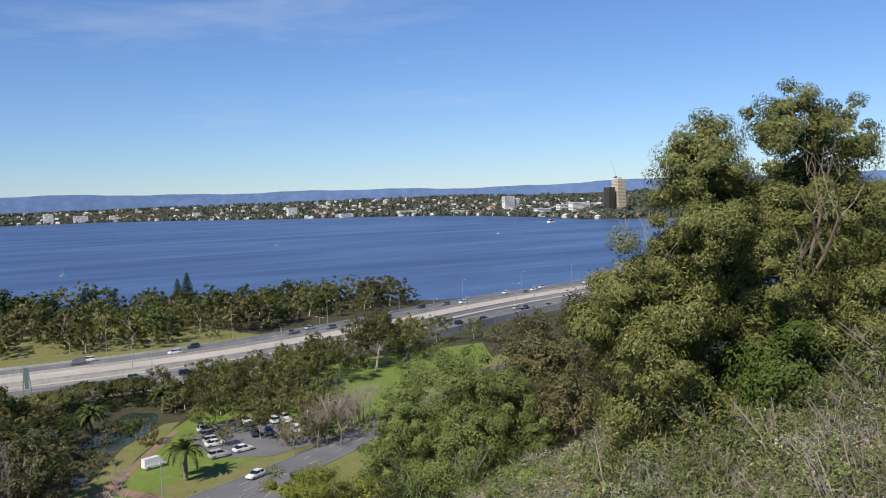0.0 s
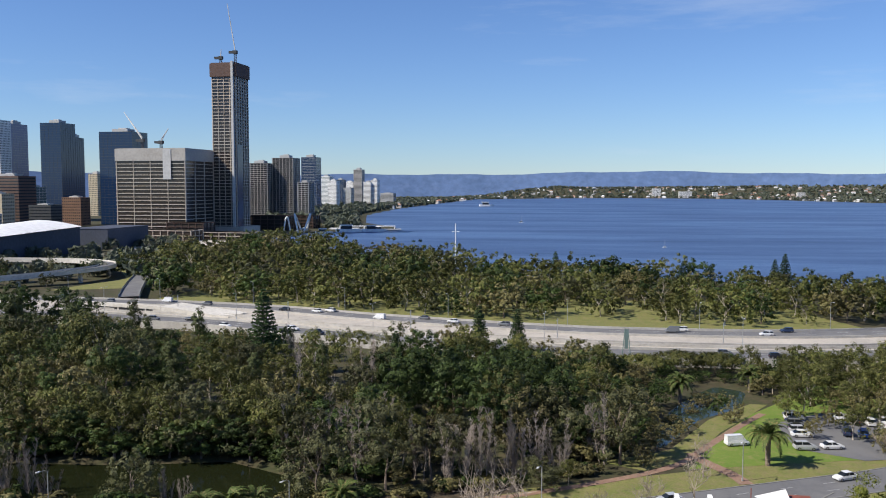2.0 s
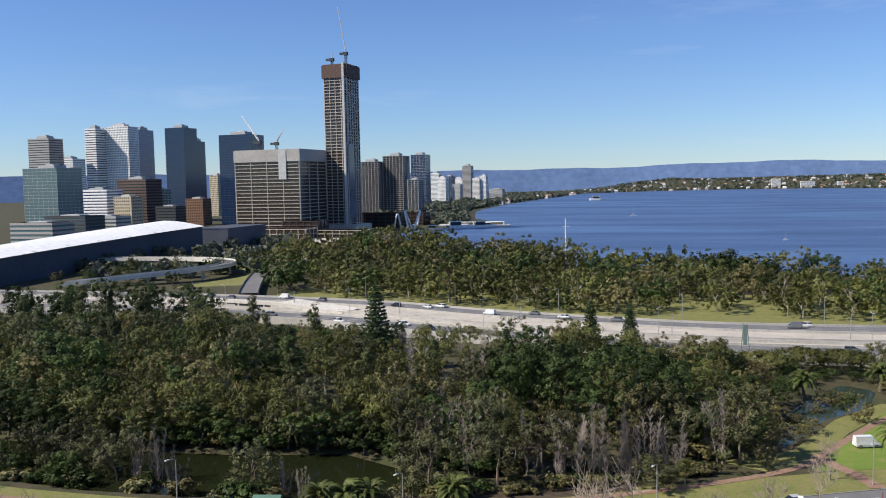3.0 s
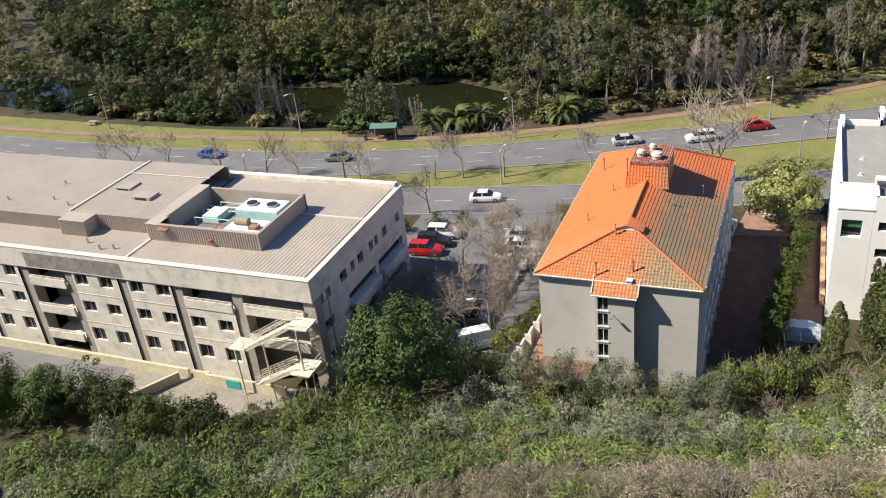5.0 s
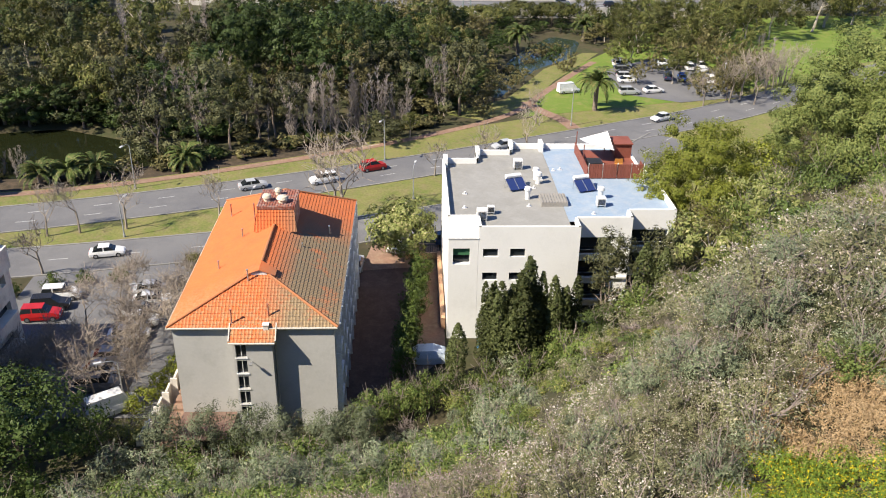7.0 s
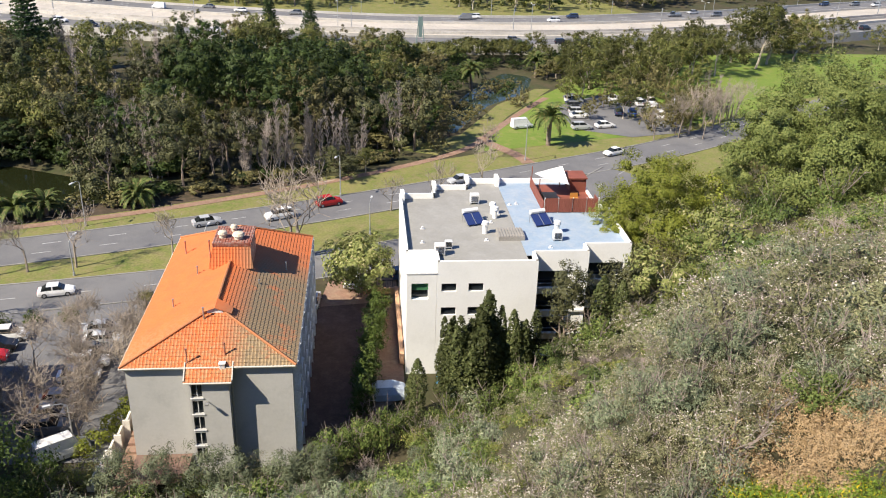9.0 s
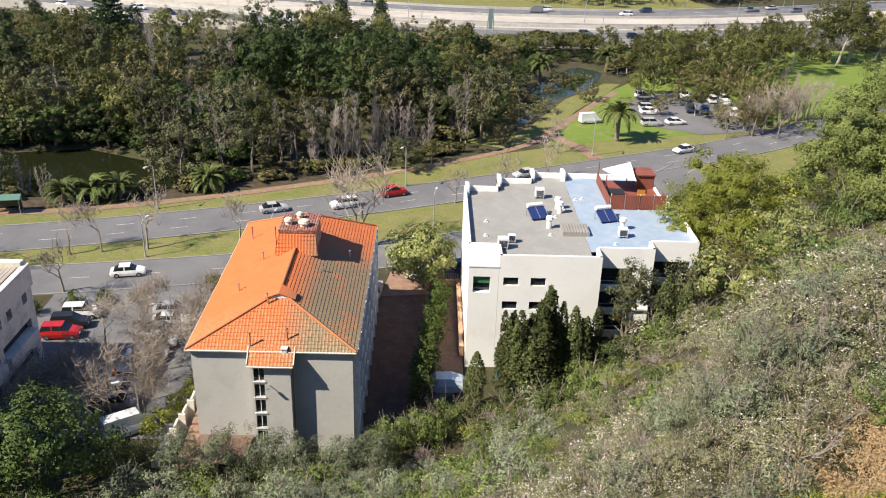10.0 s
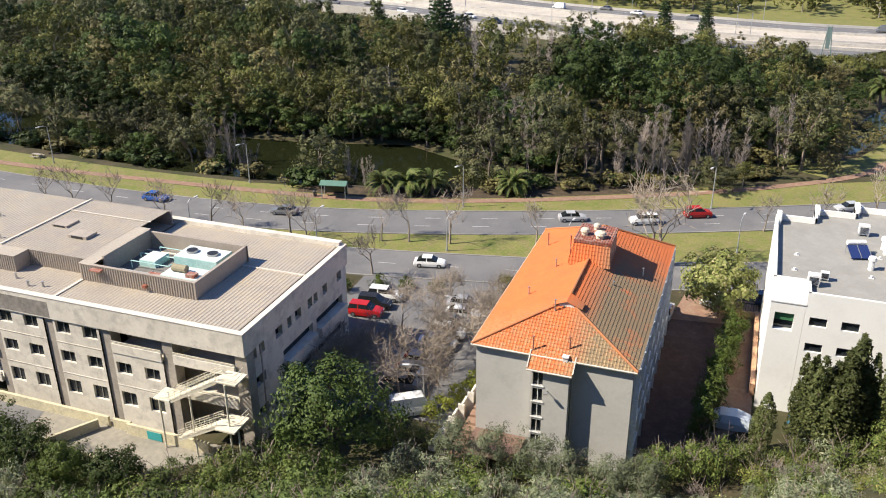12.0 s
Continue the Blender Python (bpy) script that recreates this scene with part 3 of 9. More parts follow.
    st.poly([(tx0, -d, -1), (tx0, ty, -1), (tx0, ty, 10.5), (tx0, -d, 11.2)])
    tower = part("stair_tower", st, WALL_GREY, th, "projecting grey stair tower")
    each_pane("window", sg, GLASS_DARK, tower)
    bars = Build()
    for a0, a1, h0, h1 in hs:
        bars.box(tx0 + (a0 + a1) / 2 - 0.03, tx0 + (a0 + a1) / 2 + 0.03, ty + 0.12, ty + 0.18, h0, h1)
        bars.box(tx0 + a0 - 0.1, tx0 + a1 + 0.1, ty - 0.08, ty + 0.02, h0 - 0.1, h0)
    part("window_frame", bars, FRAME_WHITE, tower)
    tr = Build()
    tiled_slope(tr, (tx0 - 0.3, ty - 0.35, 10.4), (tx1 + 0.3, ty - 0.35, 10.4), (tx0 - 0.3, fy + 0.5, 11.62), (tx1 + 0.3, fy + 0.5, 11.62))
    part("stair_roof", tr, TILE, th, "lean-to of orange pantiles over the stairs")
    for s in (tx0 - 0.32, tx1 + 0.3):
        b = Build().poly([(s, ty - 0.35, 10.3), (s, fy + 0.3, 11.38), (s, fy + 0.3, 11.66), (s, ty - 0.35, 10.58)])
        b.poly([(s + 0.1, ty - 0.35, 10.3), (s + 0.1, fy + 0.3, 11.38), (s + 0.1, fy + 0.3, 11.66), (s + 0.1, ty - 0.35, 10.58)])
        b.poly([(s, ty - 0.35, 10.58), (s, fy + 0.3, 11.66), (s + 0.1, fy + 0.3, 11.66), (s + 0.1, ty - 0.35, 10.58)])
        part("bargeboard", b, GUTTER, th)
    part("gutter", Build().path([(tx0 - 0.3, ty - 0.4, 10.33), (tx1 + 0.3, ty - 0.4, 10.33)], 0.1, 6), GUTTER, th)
    for px in (tx0 - 0.15, tx1 + 0.15):
        part("downpipe", Build().tube((px, -d - 0.12, -1), (px, -d - 0.12, 11.2), 0.07, 0.07, 6), GUTTER, th)
    part("wall_lamp", Build().path([(tx0 + 1.6, ty, 8.2), (tx0 + 1.6, ty - 0.5, 8.35)], 0.04).cbox(tx0 + 1.6, ty - 0.6, 8.25, 0.3, 0.35, 0.12), STEEL, th, "small wall-mounted floodlight")
    # lift house on the ridge
    x0, x1, y0, y1 = -1.5, 2.15, 0.9, 5.2
    lh = Build()
    lh.poly([(x1, y0, 12.5), (x1, y1, 12.5), (x1, y1, 16.0), (x1, y0, 16.35)])
    lh.poly([(x0, y1, 12.5), (x0, y0, 12.5), (x0, y0, 16.35), (x0, y1, 16.0)])
    lh.poly([(x1, y1, 12.5), (x0, y1, 12.5), (x0, y1, 16.0), (x1, y1, 16.0)])
    lift = part("lift_house", lh, RUST, th, "red sheet-clad lift house on the ridge")
    lf = Build()
    tiled_slope(lf, (x0 - 0.5, y0 - 0.9, 14.0), (x1 + 0.3, y0 - 0.9, 14.0), (x0, y0, 16.2), (x1, y0, 16.2))
    part("tile_skirt", lf, TILE, lift, "tile-hung front")
    n = 14
    base_sheet = part("sheet_roof", Build().box(x0 - 0.1, x1 + 0.1, y0 - 0.12, y1 + 0.12, 16.1, 16.42), RUST, lift, "streaked rusty red sheet roof")
    for i in range(n):
        a, c = x0 - 0.1 + (x1 - x0 + 0.2) * i / n, x0 - 0.1 + (x1 - x0 + 0.2) * (i + 0.5) / n
        part("roof_rib", Build().box(a, c, y0 - 0.15, y1 + 0.15, 16.15, 16.47), RUST, lift)
    for vx, vy, r in ((0.9, 2.0, 0.62), (-0.75, 2.4, 0.5), (0.2, 4.0, 0.4)):
        b = Build().tube((vx, vy, 16.4), (vx, vy, 16.85), r * 0.7, r * 0.75, 14).tube((vx, vy, 16.85), (vx, vy, 17.1), r, r * 0.8, 14).tube((vx, vy, 17.1), (vx, vy, 17.22), r * 0.8, r * 0.2, 14)
        part("roof_ventilator", b, surface("cream_vent", (0.6, 0.54, 0.42), (0.5, 0.44, 0.34), 1.0, 6.0), lift, "round cream rooftop ventilator")
    # vent pipes and aerials
    for px, py, pz, h in ((-1.85, -13.9, 11.3, 1.6), (1.35, -13.3, 11.7, 1.4), (-4.5, -5.5, 12.7, 0.7), (-3.2, 0.5, 13.2, 0.8), (-2.4, 3.6, 13.5, 2.0), (-5.8, 8.0, 12.1, 1.4), (3.2, -2.0, 13.2, 0.4), (-0.8, -10.3, 14.2, 0.8), (5.4, 3.2, 12.3, 0.8)):
        part("vent_pipe", Build().tube((px, py, pz - 0.4), (px, py, pz + h), 0.07, 0.07, 6).tube((px, py, pz + h), (px, py, pz + h + 0.1), 0.11, 0.11, 6), RUST if h > 1.3 else STEEL, th)
    part("roof_cowl", Build().cbox(1.2, -14.2, 11.1, 0.45, 0.4, 0.5).cbox(1.2, -14.2, 11.6, 0.6, 0.55, 0.1), FRAME_WHITE, th, "small white roof cowl")


orange_flats()

# lean-to roofs and the stepped wall at the foot of the flats
b = Build()
for i in range(5):
    b.box(-21.0 + i * 1.0, -20.04 + i * 1.0, 62.2, 66.3, 1.9, 1.98)
lean = thing("carport", 0, 0, 0, "low brown sheet-roofed carport beside the flats", "carport")
part("sheet_roof", b, surface("brown_sheet", (0.16, 0.1, 0.08), (0.2, 0.13, 0.1), 0.5, 4.0), lean)
for px in (-20.8, -16.3):
    part("post", Build().cbox(px, 62.5, -1, 0.12, 0.12, 2.9), STEEL, lean)
b = Build()
for i in range(7):
    z = 4.0 - 0.5 * i
    b.box(-22.0 - 0.45 * i, -21.8 - 0.45 * i, 73.5 - 1.6 * i, 75.1 - 1.6 * i, -0.5, z)
    b.box(-22.0 - 0.45 * i - 0.25, -21.6 - 0.45 * i, 73.5 - 1.6 * i - 0.1, 73.5 - 1.6 * i + 0.1, -0.5, z)
zig = thing("stepped_wall", 0, 0, 0, "white stepped garden wall beside brick stairs", "wall")
part("coping", b, plain("white_coping", (0.7, 0.66, 0.58), 0.8), zig)
b = Build()
for i in range(12):
    b.box(-21.7 - 0.1 * i, -20.9, 75 - 0.95 * (i + 1), 75 - 0.95 * i, -0.5, 3.4 - 0.27 * i)
part("stair", b, BRICK_PATH, zig, "dark red brick stairs")

# ---- the white flats with roof deck ----
WHITE = surface("white_render", (0.80, 0.80, 0.77), (0.74, 0.74, 0.71), 0.12, 5.0, 0.85, 0.05, c3=(0.70, 0.70, 0.67), stain=0.15, speck=0.025)
ROOF_GREY = surface("grey_roof_membrane", (0.27, 0.265, 0.245), (0.24, 0.235, 0.215), 0.2, 4.0, 0.9, 0.1, c3=(0.30, 0.295, 0.275), speck=0.06)
ROOF_BLUE = surface("pale_blue_roof_paint", (0.23, 0.31, 0.40), (0.28, 0.35, 0.43), 0.3, 4.0, 0.8, 0.1, c3=(0.34, 0.38, 0.42), speck=0.06)
DECKWOOD = surface("red_stained_timber", (0.24, 0.075, 0.05), (0.19, 0.06, 0.04), 0.6, 9.0, 0.7, 0.2)
GREEN_BLIND = plain("green_awning", (0.04, 0.16, 0.07), 0.8)


def white_flats():
    th = thing("apartment_block", 16, 92, 0, "white rendered flats with a cluttered flat roof", "building")
    ring = [(7.4, 82), (18.2, 82), (18.2, 84.4), (24.3, 84.4), (24.3, 86.4), (29.6, 86.4), (29.6, 97), (28.6, 97), (28.6, 108), (13, 108), (13, 105.6), (8.5, 105.6), (8.5, 102.5), (4.2, 102.5), (4.2, 84.8), (7.4, 84.8)]
    ring = [(x - 16, y - 92) for x, y in ring]
    top, deck = 13.75, 13.1
    body, panes = Build(), Build()
    for i, (a, c) in enumerate(zip(ring, ring[1:] + ring[:1])):
        ln = math.hypot(c[0] - a[0], c[1] - a[1])
        u = ((c[0] - a[0]) / ln, (c[1] - a[1]) / ln)
        holes = []
        for k in range(4):
            z = 1.2 + 2.85 * k
            if i == 0:
                holes += [(0.5, 2.1, z + 0.45, z + 1.4), (3.4, 5.0, z + 0.45, z + 1.4)]
            elif i in (2, 4):
                holes += [(0.3, 4.0 if i == 2 else 4.6, z - 0.3, z + 1.6)]
            elif ln > 6 and i != 13:
                holes += [(1 + j * 3.0, 2.6 + j * 3.0, z, z + 1.3) for j in range(int((ln - 1.5) / 3.0))]
            elif i == 13:
                holes += [(1.2 + j * 4.0, 2.4 + j * 4.0, z, z + 1.3) for j in range(4)]
        wall_holes(body, panes, a, u, ln, -1, top, holes, 0.9 if i in (2, 4) else 0.25)
    # inner faces and copings of the parapet
    ctr = (0, 0)
    for a, c in zip(ring, ring[1:] + ring[:1]):
        ln = math.hypot(c[0] - a[0], c[1] - a[1])
        ux, uy = (c[0] - a[0]) / ln, (c[1] - a[1]) / ln
        px, py = -uy * 0.28, ux * 0.28
        body.poly([(a[0], a[1], top), (c[0], c[1], top), (c[0] + px, c[1] + py, top), (a[0] + px, a[1] + py, top)])
        body.poly([(c[0] + px, c[1] + py, deck - 0.1), (a[0] + px, a[1] + py, deck - 0.1), (a[0] + px, a[1] + py, top), (c[0] + px, c[1] + py, top)])
    part("wall", body, WHITE, th)
    each_pane("window", panes, GLASS_DARK, th)
    floor1 = Build().poly([(x, y, deck) for x, y in [(-11.6, -7.0), (-8.5, -7.0), (-8.5, -9.8), (1.4, -9.8), (1.4, 15.9), (-2.9, 15.9), (-2.9, 13.4), (-7.4, 13.4), (-7.4, 10.3), (-11.6, 10.3)]])
    part("flat_roof", floor1, ROOF_GREY, th, "grey membrane flat roof")
    floor2 = Build().poly([(x, y, deck + 0.03) for x, y in [(1.4, -7.4), (8.1, -7.4), (8.1, -5.4), (13.4, -5.4), (13.4, 4.9), (12.4, 4.9), (12.4, 15.9), (1.4, 15.9)]])
    part("flat_roof", floor2, ROOF_BLUE, th, "pale blue painted flat roof")
    for k in range(4):
        z = 1.2 + 2.85 * k
        part("balcony_rail", Build().box(2.4, 8.2, -7.75, -7.7, z + 0.55, z + 0.6).box(8.5, 13.4, -5.75, -5.7, z + 0.55, z + 0.6), BLACK, th)
        part("balcony_slab", Build().box(2.3, 8.2, -7.9, -6.9, z - 0.5, z - 0.3).box(8.4, 13.5, -5.9, -4.9, z - 0.5, z - 0.3), WHITE, th)
    # lower corner bay
    part("corner_roof", Build().box(-11.85, -8.55, -10.05, -7.15, 12.3, 12.42), surface("pale_roof", (0.66, 0.66, 0.63), (0.6, 0.6, 0.58)), th)
    cb, cg = Build(), Build()
    wall_holes(cb, cg, (-11.8, -9.99), (1, 0), 3.18, -1, 12.3, [(0.5, 2.3, 9.3, 11.2)], 0.6)
    cb.poly([(-11.8, -7.2, -1), (-11.8, -9.99, -1), (-11.8, -9.99, 12.3), (-11.8, -7.2, 12.3)])
    bay = part("corner_bay", cb, WHITE, th)
    part("window", cg, GLASS_DARK, bay)
    part("awning", Build().box(-11.3, -9.5, -9.7, -9.64, 10.3, 11.2), GREEN_BLIND, bay, "green planted balcony screen")
    # parapet humps
    for x, y in ((-11.7, 10.0), (-7.5, 13.2), (-3.0, 15.6), (1.0, 15.8)):
        part("parapet_pier", Build().box(x, x + 0.5, y - 1.4, y + 0.4, deck, 14.3), WHITE, th)
    part("parapet_pier", Build().box(12.4, 13.5, 3.8, 4.2, deck, 14.2).box(12.1, 12.5, 3.0, 4.2, deck, 14.6), WHITE, th)


white_flats()


def rooftop(name, x, y, parts, label, category, turn=0.0, z=13.1, group=""):
    th = thing(name, x, y, z, label, category, group, turn)
    for nm, b, m in parts:
        part(nm, b, m, th)
    return th


SOLAR = glass("solar_cell_blue", (0.02, 0.035, 0.12), 0.12)
TANK = plain("white_tank", (0.75, 0.75, 0.74), 0.35)


def solar_heater(x, y, turn):
    b = Build()
    b.poly([(-1.1, -0.9, 0.25), (1.1, -0.9, 0.25), (1.1, 0.8, 1.05), (-1.1, 0.8, 1.05)])
    b.poly([(-1.1, -0.9, 0.18), (-1.1, 0.8, 0.98), (1.1, 0.8, 0.98), (1.1, -0.9, 0.18)])
    bars = []
    for sx in (-1.1, 0, 1.1):
        bars.append(("rail", Build().path([(sx, -0.9, 0.27), (sx, 0.8, 1.07)], 0.04, 4), STEEL))
        bars.append(("leg", Build().tube((sx, 0.75, 0), (sx, 0.75, 1.0), 0.03, 0.03, 4), STEEL))
    tk = Build().tube((-0.95, 1.0, 1.25), (0.95, 1.0, 1.25), 0.28, 0.28, 12)
    rooftop("solar_water_heater", x, y, [("panel", b, SOLAR), *bars, ("tank", tk, TANK)], "blue solar panel with white tank on the flat roof", "solar heater", turn, group="roof heaters")


def ac_unit(x, y, turn=0.0, s=1.0, z=13.1):
    body = Build().box(-0.5 * s, 0.5 * s, -0.4 * s, 0.4 * s, 0.25, 1.15 * s)
    grille = Build()
    for i in range(6):
        grille.box(-0.4 * s, 0.4 * s, -0.43 * s, -0.4 * s, 0.35 + 0.12 * s * i, 0.41 + 0.12 * s * i)
    f1, f2 = Build().box(-0.5 * s, -0.35 * s, -0.4 * s, 0.4 * s, 0, 0.25), Build().box(0.35 * s, 0.5 * s, -0.4 * s, 0.4 * s, 0, 0.25)
    rooftop("air_conditioner", x, y, [("casing", body, TANK), ("grille", grille, BLACK), ("foot", f1, STEEL), ("foot", f2, STEEL)], "white rooftop air conditioner", "air conditioner", turn, z, "roof units")


def vent_stack(x, y, h=1.1, r=0.3):
    b = Build().tube((0, 0, 0), (0, 0, h), r, r, 10)
    c = Build().tube((0, 0, h), (0, 0, h + 0.35), r * 1.5, r * 1.3, 10).tube((0, 0, h + 0.35), (0, 0, h + 0.45), r * 1.3, 0.05, 10)
    rooftop("roof_vent", x, y, [("shaft", b, WHITE), ("cowl", c, TANK)], "white rooftop exhaust vent", "vent", 0, group="roof vents")


solar_heater(12.6, 94.0, 18)
solar_heater(20.6, 93.6, 18)
for x, y, s in ((7.9, 85.2, 1.1), (13.5, 100.5, 1.1), (9.0, 86.8, 0.8), (21.6, 88.8, 1.0)):
    ac_unit(x, y, 0, s)
for x, y in ((13.6, 91.0), (15.3, 97.0), (22.0, 91.0), (15.4, 95.6)):
    vent_stack(x, y)
b = Build().cbox(0, 0, 0, 3.0, 2.6, 0.5)
for i in range(9):
    b.box(-1.45 + i * 0.33, -1.3 + i * 0.33, -1.3, 1.3, 0.5, 0.58)
rooftop("skylight", 16.4, 90.0, [("louvre_top", b, surface("weathered_grey_timber", (0.25, 0.24, 0.22), (0.3, 0.28, 0.25), 0.5, 8.0))], "low grey louvred roof hatch", "roof hatch")
rnd = random.Random(5)
for i in range(9):
    x, y = rnd.uniform(6, 22), rnd.uniform(84.8, 101)
    rooftop("roof_pipe", x, y, [("pipe", Build().tube((0, 0, 0), (0, 0, 0.3), 0.12, 0.12, 8).cbox(0, 0, 0, 0.5, 0.3, 0.08), TANK)], "small white roof penetration", "pipe")

# timber roof deck with its sail
dk = thing("roof_deck", 24.3, 101.8, 13.1, "red stained timber roof deck with a white shade sail", "deck")
part("floor", Build().box(-2.6, 4.1, -4.6, 4.4, 0.3, 0.4), DECKWOOD, dk)
for i in range(23):
    part("fence_board", Build().box(-2.62 + i * 0.29, -2.36 + i * 0.29, -4.75, -4.68, 0.1, 1.9), DECKWOOD, dk)
for i in range(26):
    part("fence_board", Build().box(-2.75, -2.68, -4.6 + i * 0.35, -4.28 + i * 0.35, 0.1, 1.5), DECKWOOD, dk)
for i in range(6):
    part("fence_board", Build().box(4.1, 4.17, -4.6 + i * 0.35, -4.28 + i * 0.35, 0.1, 1.6), DECKWOOD, dk)
for px, py, h in ((-2.6, -4.7, 2.0), (-0.9, -4.7, 2.0), (0.9, -4.7, 2.0), (2.6, -4.7, 2.0), (4.1, -4.7, 2.0), (-2.6, 4.2, 3.0), (1.0, 3.6, 2.8), (-2.5, -0.5, 2.9)):
    part("post", Build().cbox(px, py, 0, 0.1, 0.1, h), FRAME_WHITE if h < 2.5 else DECKWOOD, dk)
sail = Build()
ns = 8
for i in range(ns):
    for j in range(ns):
        def sp(u, v):
            return (-2.4 + 3.6 * u, -0.8 + 4.4 * v, 2.75 + 0.5 * (u - 0.5) * (v - 0.5) * 4 - 0.35 * math.sin(math.pi * u) * math.sin(math.pi * v))
        sail.poly([sp(i / ns, j / ns), sp((i + 1) / ns, j / ns), sp((i + 1) / ns, (j + 1) / ns), sp(i / ns, (j + 1) / ns)])
part("shade_sail", sail, plain("white_sailcloth", (0.82, 0.81, 0.78), 0.8), dk, "taut white shade sail")
part("cabin", Build().box(1.9, 4.0, 1.5, 4.2, 0.3, 2.2).box(1.7, 4.1, 1.3, 4.35, 2.2, 2.35), DECKWOOD, dk, "small timber shed on the deck")
part("bench", Build().box(1.2, 2.2, -2.5, -1.7, 0.4, 0.95).box(1.2, 2.2, -1.8, -1.7, 0.95, 1.5), surface("orange_chair", (0.5, 0.22, 0.05), (0.4, 0.18, 0.04)), dk)
part("spa_cover", Build().box(-2.2, -0.4, -2.6, -0.6, 0.4, 1.2), BLACK, dk, "dark table under the sail")

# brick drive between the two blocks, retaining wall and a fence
# drive split in two: this sheet's brick is darkened for the flats' shadow
sheet("pavement_drive", [(-6.4, 66), (0.6, 74), (1.4, 99), (-6.2, 98)], surface("shadowed_brick_driveway", (0.11, 0.065, 0.048), (0.085, 0.05, 0.038), 0.3, 5.0, 0.9, 0.3, c3=(0.15, 0.095, 0.07)), "brick driveway coloured dark for the shadow of the flats", 0.1, "driveway")
# the sunlit rest of the drive keeps the plain paving brick
sheet("pavement_court", [(0.64, 74), (4.0, 78), (4.0, 106), (-5, 106), (-6.2, 98.04), (1.44, 99.04)], BRICK_PATH, "salmon brick of the sunlit part of the driveway", 0.1, "driveway")
ORANGE_WALL = surface("salmon_render", (0.56, 0.33, 0.2), (0.5, 0.3, 0.19), 0.3, 4.0)
setting("wall_drive", Build().box(3.6, 4.1, 84, 101, 0, 1.4).box(-0.6, 4.2, 101.4, 101.7, 0, 0.9), ORANGE_WALL, "low salmon rendered garden wall beside the driveway", "wall")
gt = thing("gate", 1.8, 102, 0, "dark metal driveway gate", "gate")
part("top_rail", Build().box(-2.4, 2.3, -0.03, 0.03, 1.75, 1.85), BLACK, gt)
for i in range(16):
    part("bar", Build().box(-2.35 + 0.3 * i, -2.3 + 0.3 * i, -0.02, 0.02, 0.3, 1.8), BLACK, gt)

# ---- the concrete office block ----
CONC_OFFICE = surface("weathered_board_concrete", (0.66, 0.62, 0.54), (0.56, 0.525, 0.455), 0.25, 3.0, 0.9, 0.1, c3=(0.34, 0.32, 0.285), stain=0.35, speck=0.06)
CONC_DARK = surface("dark_brown_concrete", (0.36, 0.325, 0.28), (0.29, 0.26, 0.225), 0.4, 3.0, 0.9, 0.2)
ROOF_SHEET = surface("tan_ribbed_roofing", (0.40, 0.355, 0.29), (0.34, 0.30, 0.25), 0.15, 5.0, 0.6, 0.05, c3=(0.43, 0.36, 0.26), stain=0.3)
CLAD = surface("tan_ribbed_cladding", (0.36, 0.31, 0.26), (0.31, 0.27, 0.23), 0.3, 5.0, 0.65)
CREAM = surface("cream_painted_wall", (0.58, 0.53, 0.37), (0.50, 0.45, 0.31), 0.4, 4.0, 0.85, 0.15, c3=(0.40, 0.37, 0.28))
TEAL = plain("teal_panel", (0.03, 0.33, 0.34), 0.5)
AQUA = surface("aqua_plant_housing", (0.30, 0.52, 0.50), (0.40, 0.58, 0.55), 0.6, 5.0, 0.6)
CREAM_STEEL = plain("cream_painted_steel", (0.66, 0.62, 0.5), 0.6)


def ribs(b, x0, x1, y0, y1, z, pitch=0.42, h=0.05, across=False):
    """Ribbed sheeting: low ridges running along y (or along x)."""
    n = int(((y1 - y0) if across else (x1 - x0)) / pitch)
    for i in range(n):
        if across:
            a = y0 + i * pitch
            b.poly([(x0, a, z), (x1, a, z), (x1, a + pitch * 0.5, z), (x0, a + pitch * 0.5, z)])
            b.poly([(x0, a + pitch * 0.5, z), (x1, a + pitch * 0.5, z), (x1, a + pitch * 0.7, z + h), (x0, a + pitch * 0.7, z + h)])
            b.poly([(x0, a + pitch * 0.7, z + h), (x1, a + pitch * 0.7, z + h), (x1, a + pitch, z), (x0, a + pitch, z)])
        else:
            a = x0 + i * pitch
            b.poly([(a, y0, z), (a + pitch * 0.5, y0, z), (a + pitch * 0.5, y1, z), (a, y1, z)])
            b.poly([(a + pitch * 0.5, y0, z), (a + pitch * 0.7, y0, z + h), (a + pitch * 0.7, y1, z + h), (a + pitch * 0.5, y1, z)])
            b.poly([(a + pitch * 0.7, y0, z + h), (a + pitch, y0, z), (a + pitch, y1, z), (a + pitch * 0.7, y1, z + h)])


